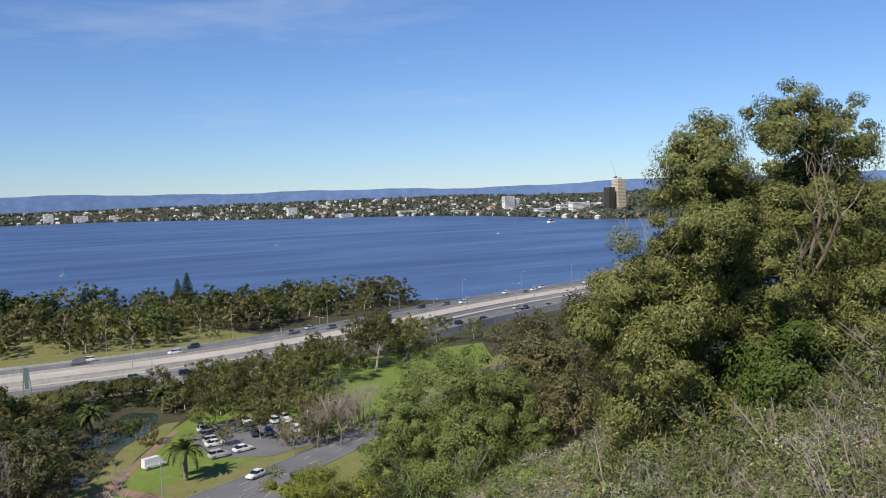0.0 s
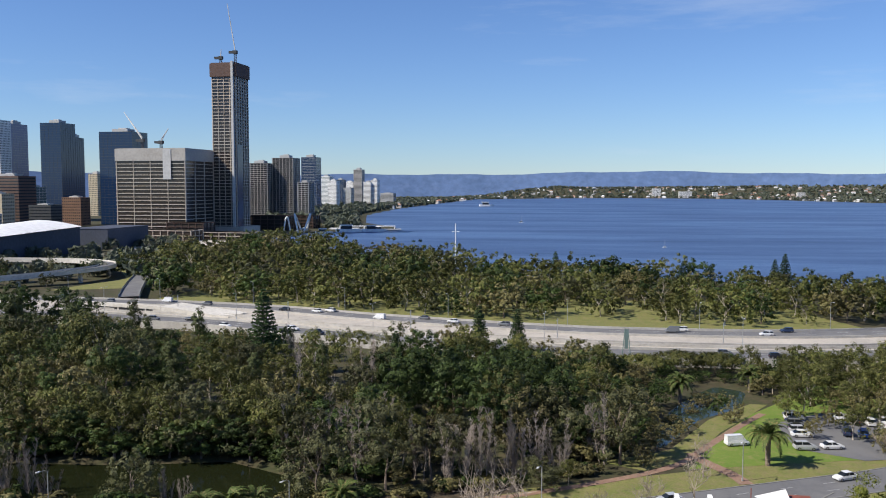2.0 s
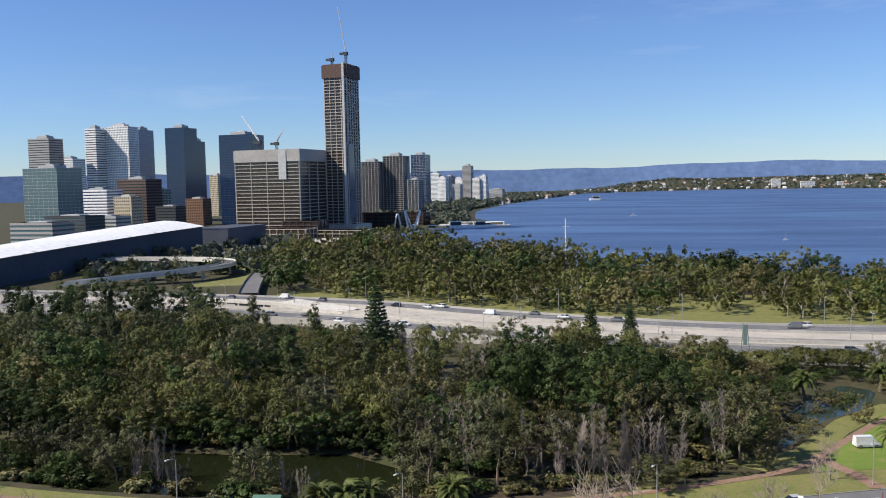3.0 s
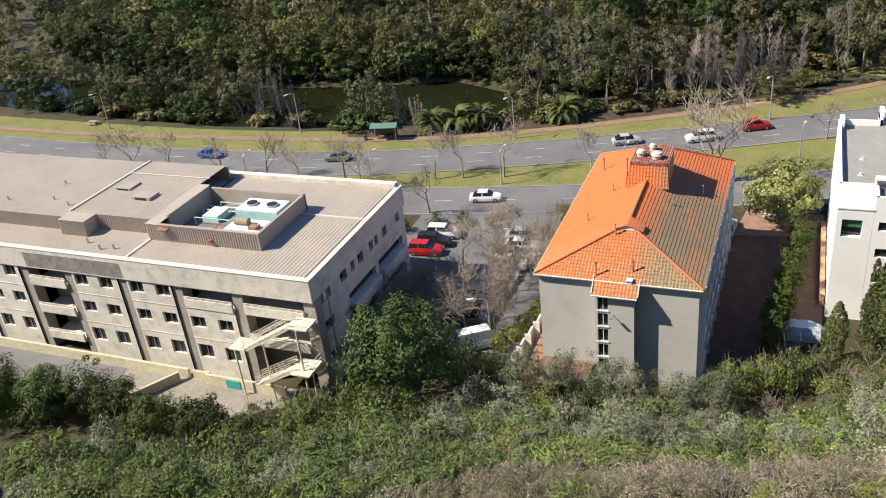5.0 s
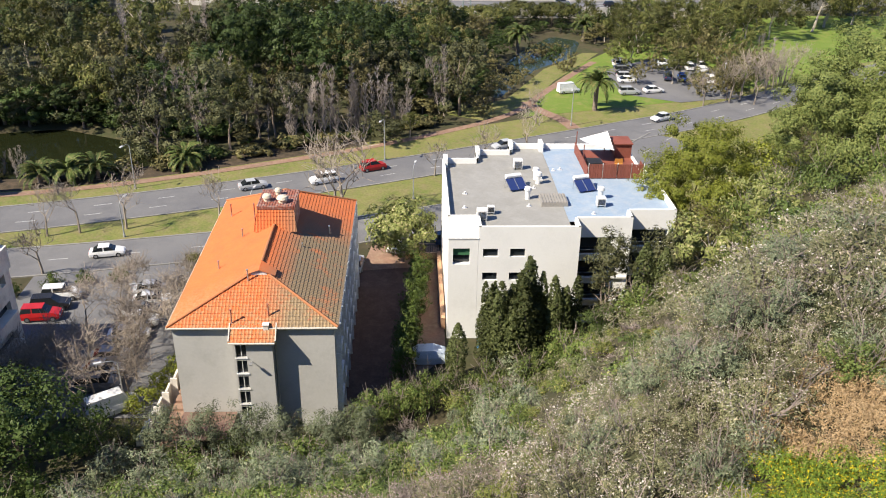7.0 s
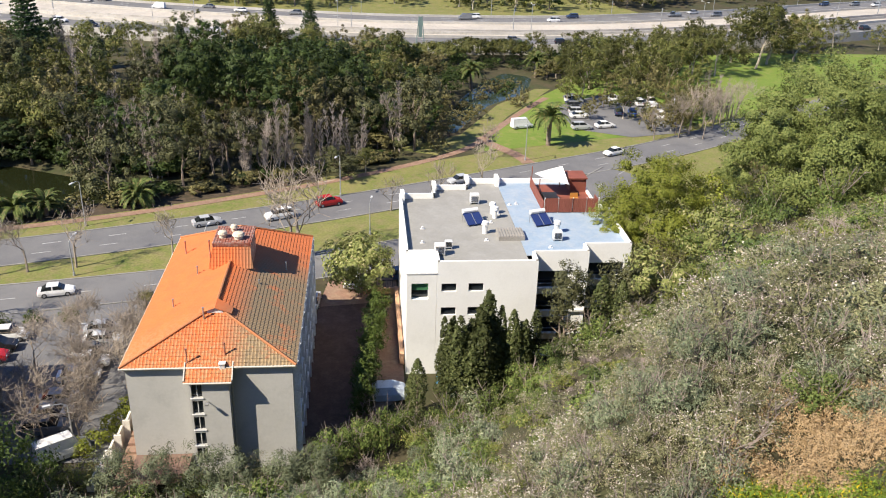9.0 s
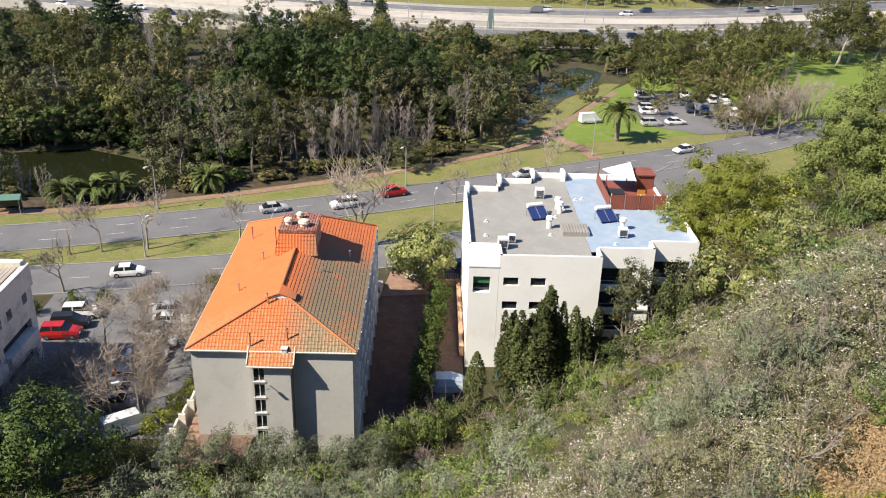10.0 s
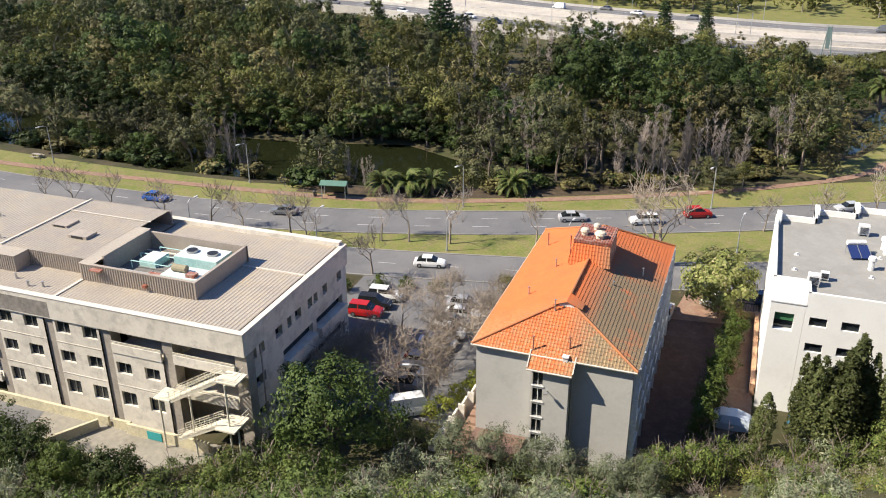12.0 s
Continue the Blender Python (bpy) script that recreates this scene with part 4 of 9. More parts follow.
def clad_wall(b, x0, x1, y, z0, z1, pitch=0.3, depth=0.06):
    """Upright ribbed cladding on a plane of constant y, facing -y."""
    n = int((x1 - x0) / pitch)
    for i in range(n):
        a = x0 + i * pitch
        b.poly([(a, y, z0), (a + pitch * 0.5, y, z0), (a + pitch * 0.5, y, z1), (a, y, z1)])
        b.poly([(a + pitch * 0.5, y, z0), (a + pitch * 0.6, y - depth, z0), (a + pitch * 0.6, y - depth, z1), (a + pitch * 0.5, y, z1)])
        b.poly([(a + pitch * 0.6, y - depth, z0), (a + pitch * 0.9, y - depth, z0), (a + pitch * 0.9, y - depth, z1), (a + pitch * 0.6, y - depth, z1)])
        b.poly([(a + pitch * 0.9, y - depth, z0), (a + pitch, y, z0), (a + pitch, y, z1), (a + pitch * 0.9, y - depth, z1)])


def office():
    ox, oy = -70.0, 68.0
    th = thing("office_building", ox, oy, 0, "weathered concrete office block with a tan ribbed flat roof", "building")

    def add(name, b, m, parent=th, label=""):
        return part(name, b.moved(-ox, -oy, 0), m, parent, label)

    x1, xl, y0, y1 = -40.3, -112.0, 57.6, 79.0
    # roof sheeting and edge beam
    r = Build()
    ribs(r, xl, -62, y0 + 0.6, y1 - 0.8, 13.0)
    ribs(r, -61.7, x1 - 0.5, y0 + 0.6, y1 - 0.8, 13.0)
    add("roof", r, ROOF_SHEET, th, "tan ribbed sheet roof")
    f = Build()
    f.box(xl, x1, y0, y0 + 0.6, 10.75, 13.08).box(x1 - 0.5, x1, y0 + 0.6, y1, 10.75, 13.08).box(xl, x1 - 0.5, y1 - 0.8, y1, 11.0, 13.5)
    add("fascia", f, CONC_OFFICE, th, "deep stained concrete fascia beam")
    add("roof_flashing", Build().box(xl, x1 + 0.03, y0 - 0.05, y0 + 0.62, 13.08, 13.14).box(x1 - 0.55, x1 + 0.04, y0 + 0.62, y1, 13.08, 13.14).box(-62.0, -61.72, y0 + 0.62, 63.2, 13.0, 13.12).box(x1 - 21, x1 - 0.6, 70.4, 70.6, 13.0, 13.12), surface("pale_flashing", (0.62, 0.58, 0.5), (0.55, 0.5, 0.44)), th)
    # front bays
    bays = [(-62.3, -56.7), (-55.5, -49.6), (-69.6, -63.5), (-83.0, -77.2), (-89.4, -84.2), (-96, -90.6)]
    for a, c in bays:
        wb, wg = Build(), Build()
        mid = (c - a)
        hs = []
        for z in (2.25, 5.95, 9.25):
            if z > 9 and a == -55.5:
                continue
            for px in (0.25, 3.55):
                if px + 1.5 < mid:
                    hs.append((px, px + 1.75, z, z + (1.6 if z < 3 else 1.3)))
        top = 8.9 if a == -55.5 else 10.75
        wall_holes(wb, wg, (a, y0 + 0.15), (1, 0), c - a, 0, top, hs, 0.3)
        bay = add("wall_bay", wb, CONC_OFFICE)
        for z in (4.6, 8.2):
            add("string_course", Build().box(a, c, y0 + 0.1, y0 + 0.146, z, z + 0.05), CONC_OFFICE, bay)
        for e in (a, c - 0.02):
            add("bay_return", Build().box(e, e + 0.02, y0 + 0.46, y0 + 1.2, 0, top), CONC_OFFICE, bay)
        each_pane("window", wg, GLASS_DARK, bay, (-ox, -oy, 0))
        for q in hs:
            mull = Build().box(a + (q[0] + q[1]) / 2 - 0.03, a + (q[0] + q[1]) / 2 + 0.03, y0 + 0.36, y0 + 0.42, q[2], q[3])
            add("mullion", mull, STEEL, bay)
    for a, c in ((-63.5, -62.3), (-56.7, -55.5), (-49.6, -48.4), (-70.8, -69.6), (-41.6, -40.3), (-77.2, -76.0), (-84.2, -83), (-90.6, -89.4)):
        add("pier", Build().box(a + 0.02, c - 0.02, y0 + 0.32, y0 + 1.6, 0, 10.75), CONC_DARK, th, "dark brown concrete pier")
    # deep balconies
    for a, c, o in ((-56, -40.5, 3.0), (-76, -69.6, 3.0), (-112, -96, 0.4)):
        # back walls share the piers' darker concrete
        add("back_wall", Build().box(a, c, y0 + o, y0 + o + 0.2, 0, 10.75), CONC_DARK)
    # the long dark weather stain on the front beam
    add("stained_panel", Build().box(-75.5, -62.4, y0 - 0.012, y0 - 0.004, 10.9, 12.6), surface("black_weather_stain", (0.2, 0.185, 0.165), (0.29, 0.27, 0.24), 0.5, 3.0, 0.95, 0.1, c3=(0.12, 0.11, 0.1), stain=0.5), th, "black weather-stained stretch of fascia")
    for a, c, z in ((-55.4, -49.7, 8.3), (-48.3, -41.6, 8.4), (-75.9, -70.9, 8.5), (-75.9, -70.9, 5.0), (-75.9, -70.9, 1.6), (-48.3, -41.6, 4.8)):
        bl = add("balcony", Build().box(a, c, y0 + 0.05, y0 + 0.3, z, z + 1.0).box(a, c, y0 + 0.3, y0 + 3.0, z, z + 0.2), CONC_OFFICE, th, "concrete balcony front")
        add("handrail", Build().path([(a, y0 + 0.15, z + 1.25), (c, y0 + 0.15, z + 1.25)], 0.035).path([(a, y0 + 0.15, z + 1.12), (c, y0 + 0.15, z + 1.12)], 0.025), CREAM_STEEL, bl)
        for k in range(6):
            px = a + (c - a) * k / 5
            add("rail_post", Build().tube((px, y0 + 0.15, z + 0.95), (px, y0 + 0.15, z + 1.25), 0.025, 0.025, 4), CREAM_STEEL, bl)
    # east side
    eb, eg = Build(), Build()
    hs = [(0.9, 1.8, 9.4, 10.5), (2.3, 3.2, 9.4, 10.5), (5.3, 6.6, 9.4, 10.5), (7.6, 8.4, 9.4, 10.5), (9.2, 10.4, 9.4, 10.5), (11.9, 12.8, 9.4, 10.5), (13.2, 14.0, 9.4, 10.5), (15.2, 16.2, 9.4, 10.5), (18.6, 19.6, 9.4, 10.5), (6.4, 12.6, 6.4, 7.5), (13.4, 19.6, 6.4, 7.5), (6.4, 12.6, 3.0, 4.1), (13.4, 19.6, 3.0, 4.1), (1.0, 3.0, 6.3, 7.4), (1.0, 3.0, 2.8, 3.9)]
    wall_holes(eb, eg, (x1 - 0.25, y0 + 0.6), (0, 1), y1 - y0 - 0.6, 0, 10.75, hs, 0.5)
    east = add("wall_east", eb, CONC_OFFICE)
    each_pane("window", eg, GLASS_DARK, east, (-ox, -oy, 0))
    for a, z in ((6.4, 5.2), (13.4, 5.2), (6.4, 1.8), (13.4, 1.8)):
        add("window_box", Build().box(x1 - 0.26, x1 + 0.35, y0 + 0.6 + a, y0 + 0.6 + a + 6.2, z, z + 1.2), CONC_OFFICE, east)
    add("wall_back", Build().box(xl, x1 - 0.5, y1 - 0.5, y1 - 0.05, 0, 11).box(xl - 0.4, xl, y0, y1, 0, 13), CONC_OFFICE)
    # plant room on the roof
    pr = Build()
    clad_wall(pr, -62, -48.5, 62.2, 13, 14.85)
    pr.box(-48.5, -48.2, 62.2, 71.6, 13, 14.85).box(-62, -48.2, 71.4, 71.7, 13, 14.85).box(-60.6, -60.3, 64.0, 71.4, 13, 15.1).box(-62, -48.5, 62.25, 62.6, 13, 14.85)
    plant_room = add("plant_room", pr, CLAD, th, "ribbed tan plant room on the roof")
    sl = Build()
    sl.poly([(-62.1, 62.2, 14.85), (-60.4, 62.2, 14.85), (-60.4, 71.7, 15.1), (-62.1, 71.7, 15.1)])
    ribs(sl, -73.2, -62.0, 63.4, 73.8, 14.75, 0.42, 0.05)
    ribs(sl, -73.2, -62.0, 73.8, 77.5, 14.75, 0.42, 0.05)
    add("raised_roof", sl, ROOF_SHEET, th, "raised ribbed roof section")
    for a, c, yy, zt in ((-69.6, -62, 63.4, 14.75), (-73.2, -69.6, 61.4, 14.75), (-112, -73.2, 62.4, 14.6)):
        rw = Build()
        clad_wall(rw, a, c, yy, 13, zt)
        add("cladding", rw, CLAD)
    add("cladding", Build().box(-69.8, -69.6, 61.4, 63.4, 13, 14.75), CLAD)
    add("cladding", Build().box(-73.2, -62, 77.4, 77.6, 13, 14.75), CLAD)
    add("raised_roof", Build().box(-73.2, -69.6, 61.4, 63.4, 14.72, 14.78), ROOF_SHEET)
    add("roof_flashing", Build().box(-73.3, -62, 73.7, 73.85, 14.82, 14.88).box(-73.4, -73.2, 63.4, 77.5, 14.75, 14.9), MATS["pale_flashing"], th)
    for px, py in ((-66.0, 59.2), (-64.5, 59.6), (-68.5, 60.2), (-75.0, 65), (-78, 66), (-80, 70), (-84, 65)):
        add("roof_vent", Build().tube((px, py, 13), (px, py, 15.1 if py > 62 else 13.6), 0.12, 0.12, 8), STEEL, th)
    ls = Build()
    ribs(ls, -112, -73.2, 62.4, 77.5, 14.6, 0.42, 0.05)
    add("raised_roof", ls, ROOF_SHEET)
    hat = Build().box(-71.9, -69.8, 69.3, 71.3, 14.75, 15.0)
    add("roof_hatch", hat, CLAD, th, "small open roof hatch")
    add("roof_hatch", Build().box(-67.8, -65.4, 67.3, 69.0, 14.78, 15.1), CLAD, th)
    # black strips stand in for the shade inside the two hatches
    add("hatch_shade", Build().box(-67.4, -65.9, 67.25, 67.3, 14.8, 15.08).box(-71.6, -70.1, 69.25, 69.3, 14.78, 14.98), BLACK)
    ex = Build().box(-60.3, -59.0, 61.6, 62.2, 14.5, 14.62).box(-54.2, -53.8, 61.8, 62.2, 13.5, 13.8)
    add("wall_vent", ex, RUST, plant_room, "rusty projecting vent hood")
    return th


office()


def chiller(x, y, w, d, h, fans, z=13.05):
    th = thing("cooling_unit", x, y, z, "aqua cooling unit in the rooftop plant well", "cooling unit", "roof coolers")
    part("casing", Build().box(-w / 2, w / 2, -d / 2, d / 2, 0, h), AQUA, th)
    part("top_panel", Build().box(-w / 2 + 0.05, w / 2 - 0.05, -d / 2 + 0.05, d / 2 - 0.05, h, h + 0.06), surface("chalky_white_panel", (0.62, 0.66, 0.63), (0.5, 0.56, 0.53), 0.8, 6.0), th, "chalky white top")
    for fx in fans:
        ring = Build().tube((fx, 0, h + 0.06), (fx, 0, h + 0.3), 0.62, 0.62, 18)
        f = part("fan_ring", ring, STEEL, th)
        part("fan_grille", Build().tube((fx, 0, h + 0.31), (fx, 0, h + 0.33), 0.55, 0.55, 18), BLACK, f)


chiller(-52.2, 69.4, 5.2, 3.0, 1.2, (-1.3, 1.2))
chiller(-51.6, 65.4, 4.4, 2.6, 0.9, ())
chiller(-57.4, 68.0, 2.0, 2.4, 0.7, ())
th = thing("pipework", -55, 67, 13.05, "aqua pipes and a rusty tank in the plant well", "pipework")
for xa, xb, py, pz in ((-4.5, -0.6, -2.2, 0.5), (-3.8, 0.8, -0.9, 0.9), (-4.6, 0.2, 1.6, 0.6), (-2.8, 1.6, 2.6, 1.1)):
    part("pipe", Build().path([(xa, py, 0.1), (xa, py, pz), (xb, py, pz), (xb, py + 0.6, pz), (xb, py + 0.6, 0.1)], 0.06), STEEL if pz < 0.6 else AQUA, th)
part("tank", Build().tube((2.0, -1.6, 1.35), (3.6, -1.6, 1.35), 0.4, 0.4, 12), surface("khaki_tank", (0.33, 0.3, 0.2), (0.27, 0.24, 0.16)), th)
part("rust_box", Build().cbox(0.2, -2.6, 0, 1.4, 1.0, 0.7).cbox(4.6, -2.2, 0.9, 1.0, 0.8, 0.4), RUST, th)
# floor of the well, darker than the roof around it
part("well_floor", Build().box(-5.2, 6.4, -3.0, 4.2, -0.03, 0.02), surface("dark_well_floor", (0.14, 0.13, 0.12), (0.2, 0.19, 0.17)), th)


def outside_stair():
    th = thing("escape_stair", -45, 56.3, 0, "cream steel escape stair on the office front", "stair")
    ox, oy = -45, 56.3

    def add(name, b, m=CREAM_STEEL, parent=th):
        return part(name, b.moved(-ox, -oy, 0), m, parent)

    add("landing", Build().box(-42.3, -40.2, 55.6, 57.6, 8.9, 9.05))
    add("landing", Build().box(-49.6, -47.8, 55.6, 57.6, 5.5, 5.65))
    add("landing", Build().box(-42.3, -40.2, 54.6, 57.2, 4.4, 4.55))
    for (xa, za), (xb, zb), yy in (((-42.3, 8.95), (-47.8, 5.6), 55.7), ((-42.3, 4.5), (-46.8, 2.0), 55.0)):
        n = 16
        fl = add("flight", Build().poly([(xa, yy, za - 0.25), (xb, yy, zb - 0.25), (xb, yy, zb + 0.1), (xa, yy, za + 0.1)]).poly([(xa, yy + 1.2, za - 0.25), (xb, yy + 1.2, zb - 0.25), (xb, yy + 1.2, zb + 0.1), (xa, yy + 1.2, za + 0.1)]))
        for i in range(n):
            t = (i + 0.5) / n
            add("tread", Build().cbox(xa + (xb - xa) * t, yy + 0.6, za + (zb - za) * t, 0.3, 1.2, 0.05), CREAM_STEEL, fl)
        for sy in (yy, yy + 1.2):
            for up in (0.5, 0.75, 1.0):
                add("handrail", Build().tube((xa, sy, za + up), (xb, sy, zb + up), 0.03, 0.03, 4), CREAM_STEEL, fl)
            for i in range(9):
                t = i / 8
                add("baluster", Build().tube((xa + (xb - xa) * t, sy, za + (zb - za) * t), (xa + (xb - xa) * t, sy, za + (zb - za) * t + 1.0), 0.022, 0.022, 4), CREAM_STEEL, fl)
    for xa, xb, z in ((-42.3, -40.2, 9.05), (-49.6, -47.8, 5.65), (-42.3, -40.2, 4.55)):
        for up in (0.5, 1.0):
            add("landing_rail", Build().path([(xa, 55.6, z + up), (xb, 55.6, z + up), (xb, 57.2, z + up)], 0.03))
    for px, py, h in ((-45.2, 55.4, 7.0), (-41.2, 55.4, 9.0), (-40.3, 55.4, 4.5), (-48.9, 55.6, 5.6)):
        add("post", Build().tube((px, py, -0.5), (px, py, h), 0.09, 0.09, 8))


outside_stair()
# yard wall and ramp in front of the office
yard = thing("yard_wall", -60, 56.6, 0, "low cream yard wall with teal panels", "wall")
part("wall_run", Build().box(-30, 3.6, -0.15, 0.15, -0.6, 1.25).box(4.2, 6.2, -0.15, 0.15, -0.6, 1.2).box(6.2, 15.6, -0.55, -0.25, -0.6, 1.35).box(6.05, 6.3, -0.5, 0.1, -0.6, 1.3), CREAM, yard)
part("wall_run", Build().cbox(1.3, -3.0, -0.6, 0.3, 5.6, 1.8, -0.55), CREAM, yard)
part("wall_run", Build().box(0.0, 12.0, -5.4, -5.1, -2.0, 1.0), CREAM, yard)
part("panel", Build().box(8.6, 10.3, -0.6, -0.56, 0.25, 1.15), TEAL, yard, "bright teal panel")
part("panel", Build().cbox(1.75, -2.2, 0.1, 0.08, 2.0, 1.0, -0.55), TEAL, yard, "bright teal panel")
sheet("pavement_yard", [(-112, 47.5), (-58.5, 50.3), (-44, 51.6), (-44, 57.6), (-112, 57.6)], surface("pale_worn_paving", (0.27, 0.25, 0.21), (0.215, 0.2, 0.165), 0.2, 2.0, 0.95, 0.2, c3=(0.25, 0.235, 0.2)), "worn concrete yard before the office", 0.12, "paving")
# dark asphalt sheet that also paints in the shadow over the yard's end
sheet("pavement_yard_ramp", [(-112, 48.5), (-70, 50.5), (-63.5, 51.2), (-64.5, 56.3), (-112, 56.3)], ASPHALT, "dark asphalt patch, also standing for the shadow on the yard", 0.16, "ramp")
sheet("pavement_car_park", [(-40.2, 68), (-23.0, 68), (-22.5, 103), (-47, 101), (-46.5, 80), (-40.2, 79.5)], ASPHALT, "asphalt car park between office and flats", 0.05, "car park")
sheet("pavement_park_lot", [(45, 178), (56, 172), (70, 176), (72, 198), (67, 208), (58, 208), (45, 197)], ASPHALT, "asphalt park car park", 0.09, "car park")

# ---- the city along the river ----
CITY_GLASS = {k: glass("city_glass_" + k, c, 0.12, 0.35) for k, c in {"blue": (0.012, 0.032, 0.08), "dark": (0.03, 0.035, 0.042), "teal": (0.09, 0.15, 0.16), "brown": (0.05, 0.04, 0.034), "violet": (0.15, 0.14, 0.24)}.items()}
CITY_WALL = {k: surface("city_wall_" + k, c, tuple(0.88 * q for q in c), 0.02, 0.4, 0.85, 0.0) for k, c in {"white": (0.9, 0.89, 0.86), "grey": (0.42, 0.40, 0.38), "concrete": (0.58, 0.5, 0.42), "beige": (0.58, 0.5, 0.36), "brick": (0.24, 0.14, 0.09), "brown": (0.15, 0.10, 0.08), "dark": (0.07, 0.075, 0.08), "pale": (0.5, 0.5, 0.49), "rust": (0.13, 0.085, 0.07)}.items()}


def city_block(x, y, w, d, h, style, wall, pane, label, storey=3.6, off=0.0, roof_box=True, step=6.0, name="office_tower", base=0.0):
    """A far building: body, floor bands or window grid, roof plant. The streets run square to the lookout's own block; off turns it from them."""
    th = thing(name, x, y, base, label, "building", "", off)
    wm, gm = CITY_WALL[wall], CITY_GLASS[pane]
    n = max(2, int(h / storey))
    body = Build().box(-w / 2, w / 2, -d / 2, d / 2, -1, h)
    if style in ("bands", "frame", "glass"):
        part("glazing", body, gm, th)
        s = Build()
        close = math.hypot(x, y) < 1120
        for k in range(n + 1):
            z = h * k / n
            if close:
                s = Build()
            t = {"bands": storey * 0.62, "frame": 0.55, "glass": 0.3}[style]
            o = {"bands": 0.3, "frame": 0.9, "glass": 0.08}[style]
            s.box(-w / 2 - o, w / 2 + o, -d / 2 - o, d / 2 + o, z - t, min(z, h + 0.3))
            if close:
                part("floor_slab", s, wm, th)
        if not close:
            tagged(part("facade_banding", s, wm, th), kind="stuff")
        if style != "bands":
            c = Build()
            o = 0.8 if style == "frame" else 0.12
            r = 0.22 if style == "frame" else 0.1
            for i in range(int(w / step) + 1):
                px = -w / 2 + w * i / max(1, int(w / step))
                c.box(px - r, px + r, -d / 2 - o, -d / 2, 0, h).box(px - r, px + r, d / 2, d / 2 + o, 0, h)
            for i in range(int(d / step) + 1):
                py = -d / 2 + d * i / max(1, int(d / step))
                c.box(-w / 2 - o, -w / 2, py - r, py + r, 0, h).box(w / 2, w / 2 + o, py - r, py + r, 0, h)
            if close:
                for k in range(0, len(c.f), 6):
                    p = Build()
                    ids = sorted({i for f in c.f[k:k + 6] for i in f})
                    p.v = [c.v[i] for i in ids]
                    p.f = [tuple(ids.index(i) for i in f) for f in c.f[k:k + 6]]
                    part("column", p, wm, th)
            else:
                tagged(part("facade_ribbing", c, wm, th), kind="stuff")
    else:
        part("wall", body, wm, th)
        g = Build()
        for k in range(n):
            z = h * (k + 0.3) / n
            zz = z + storey * 0.5
            for i in range(int(w / step * 2)):
                px = -w / 2 + (i + 0.5) * step / 2
                g.box(px - step * 0.12, px + step * 0.12, -d / 2 - 0.06, -d / 2, z, zz)
            for i in range(int(d / step * 2)):
                py = -d / 2 + (i + 0.5) * step / 2
                g.box(-w / 2 - 0.06, -w / 2, py - step * 0.12, py + step * 0.12, z, zz).box(w / 2, w / 2 + 0.06, py - step * 0.12, py + step * 0.12, z, zz)
        tagged(part("window_grid", g, gm, th), kind="stuff")
    if roof_box:
        part("roof_plant", Build().box(-w * 0.24, w * 0.24, -d * 0.24, d * 0.24, h, h + min(4.5, h * 0.045)).box(-w * 0.08, w * 0.16, -d * 0.16, d * 0.08, h, h + min(6, h * 0.06)), CITY_WALL["pale"], th)
    return th


def at_bearing(a, d):
    return d * math.sin(radians(a)), d * math.cos(radians(a))


def crane(x, y, z, mast, jib, lean, heading, label="tall lattice construction crane"):
    th = thing("tower_crane", x, y, z, label, "crane")
    m = Build()
    for sx, sy in ((-1, -1), (1, -1), (1, 1), (-1, 1)):
        m.tube((sx, sy, 0), (sx, sy, mast), 0.28, 0.28, 4)
    for i in range(int(mast / 3)):
        m.tube((-1, -1, 3 * i), (1, -1, 3 * i + 3), 0.16, 0.16, 3).tube((1, -1, 3 * i), (1, 1, 3 * i + 3), 0.16, 0.16, 3)
    part("mast", m, CITY_WALL["dark"], th)
    part("cab", Build().box(-2.2, 2.2, -2.2, 2.2, mast, mast + 3.5).box(-7, -2, -1.5, 1.5, mast + 0.5, mast + 3), CITY_WALL["dark"], th)
    e = Vector((math.cos(lean) * math.cos(heading), math.cos(lean) * math.sin(heading), math.sin(lean))) * jib
    o = Vector((0, 0, mast + 3))
    j = Build().tube(o, o + e, 0.7, 0.4, 4).tube(o + Vector((0, 0, 2.2)), o + e, 0.35, 0.3, 4)
    part("jib", j, CITY_WALL["pale"], th)


# the unfinished skyscraper
x, y = at_bearing(-22.05, 990)
# no glass here: the dark brown body stands in for shaded open floors
tw = city_block(x, y, 27, 30, 172, "frame", "concrete", "brown", "unfinished concrete skyscraper with open floors", 3.5, -4, False, 5.5)
part("jump_form", Build().box(-15.5, 15.5, -17, 17, 171, 185).box(-14.5, 14.5, -16, 16, 185, 186), CITY_WALL["rust"], tw, "rust-brown climbing formwork")
part("hoist", Build().box(9.8, 12.4, -18.8, -15.9, 0, 187), CITY_WALL["pale"], tw, "pale builders' hoist up the front")
part("glass_face", Build().box(14.4, 14.9, -15.5, -3, 0, 98), CITY_GLASS["blue"], tw, "first glazing on the lower floors")
part("podium", Build().box(-24, 24, -22, 20, 0, 9), CITY_WALL["concrete"], tw)
cx, cy = at_bearing(-21.7, 985)
crane(cx, cy, 185, 12, 52, radians(80), radians(170))
crane(*at_bearing(-22.6, 990), 185, 6, 8, radians(85), 0.3)
x, y = at_bearing(-26.05, 975)
# again a dark brown body in place of the shade between open floors
cb = city_block(x, y, 78, 60, 80, "frame", "concrete", "brown", "wide concrete tower under construction", 3.7, -4, False, 19.0)
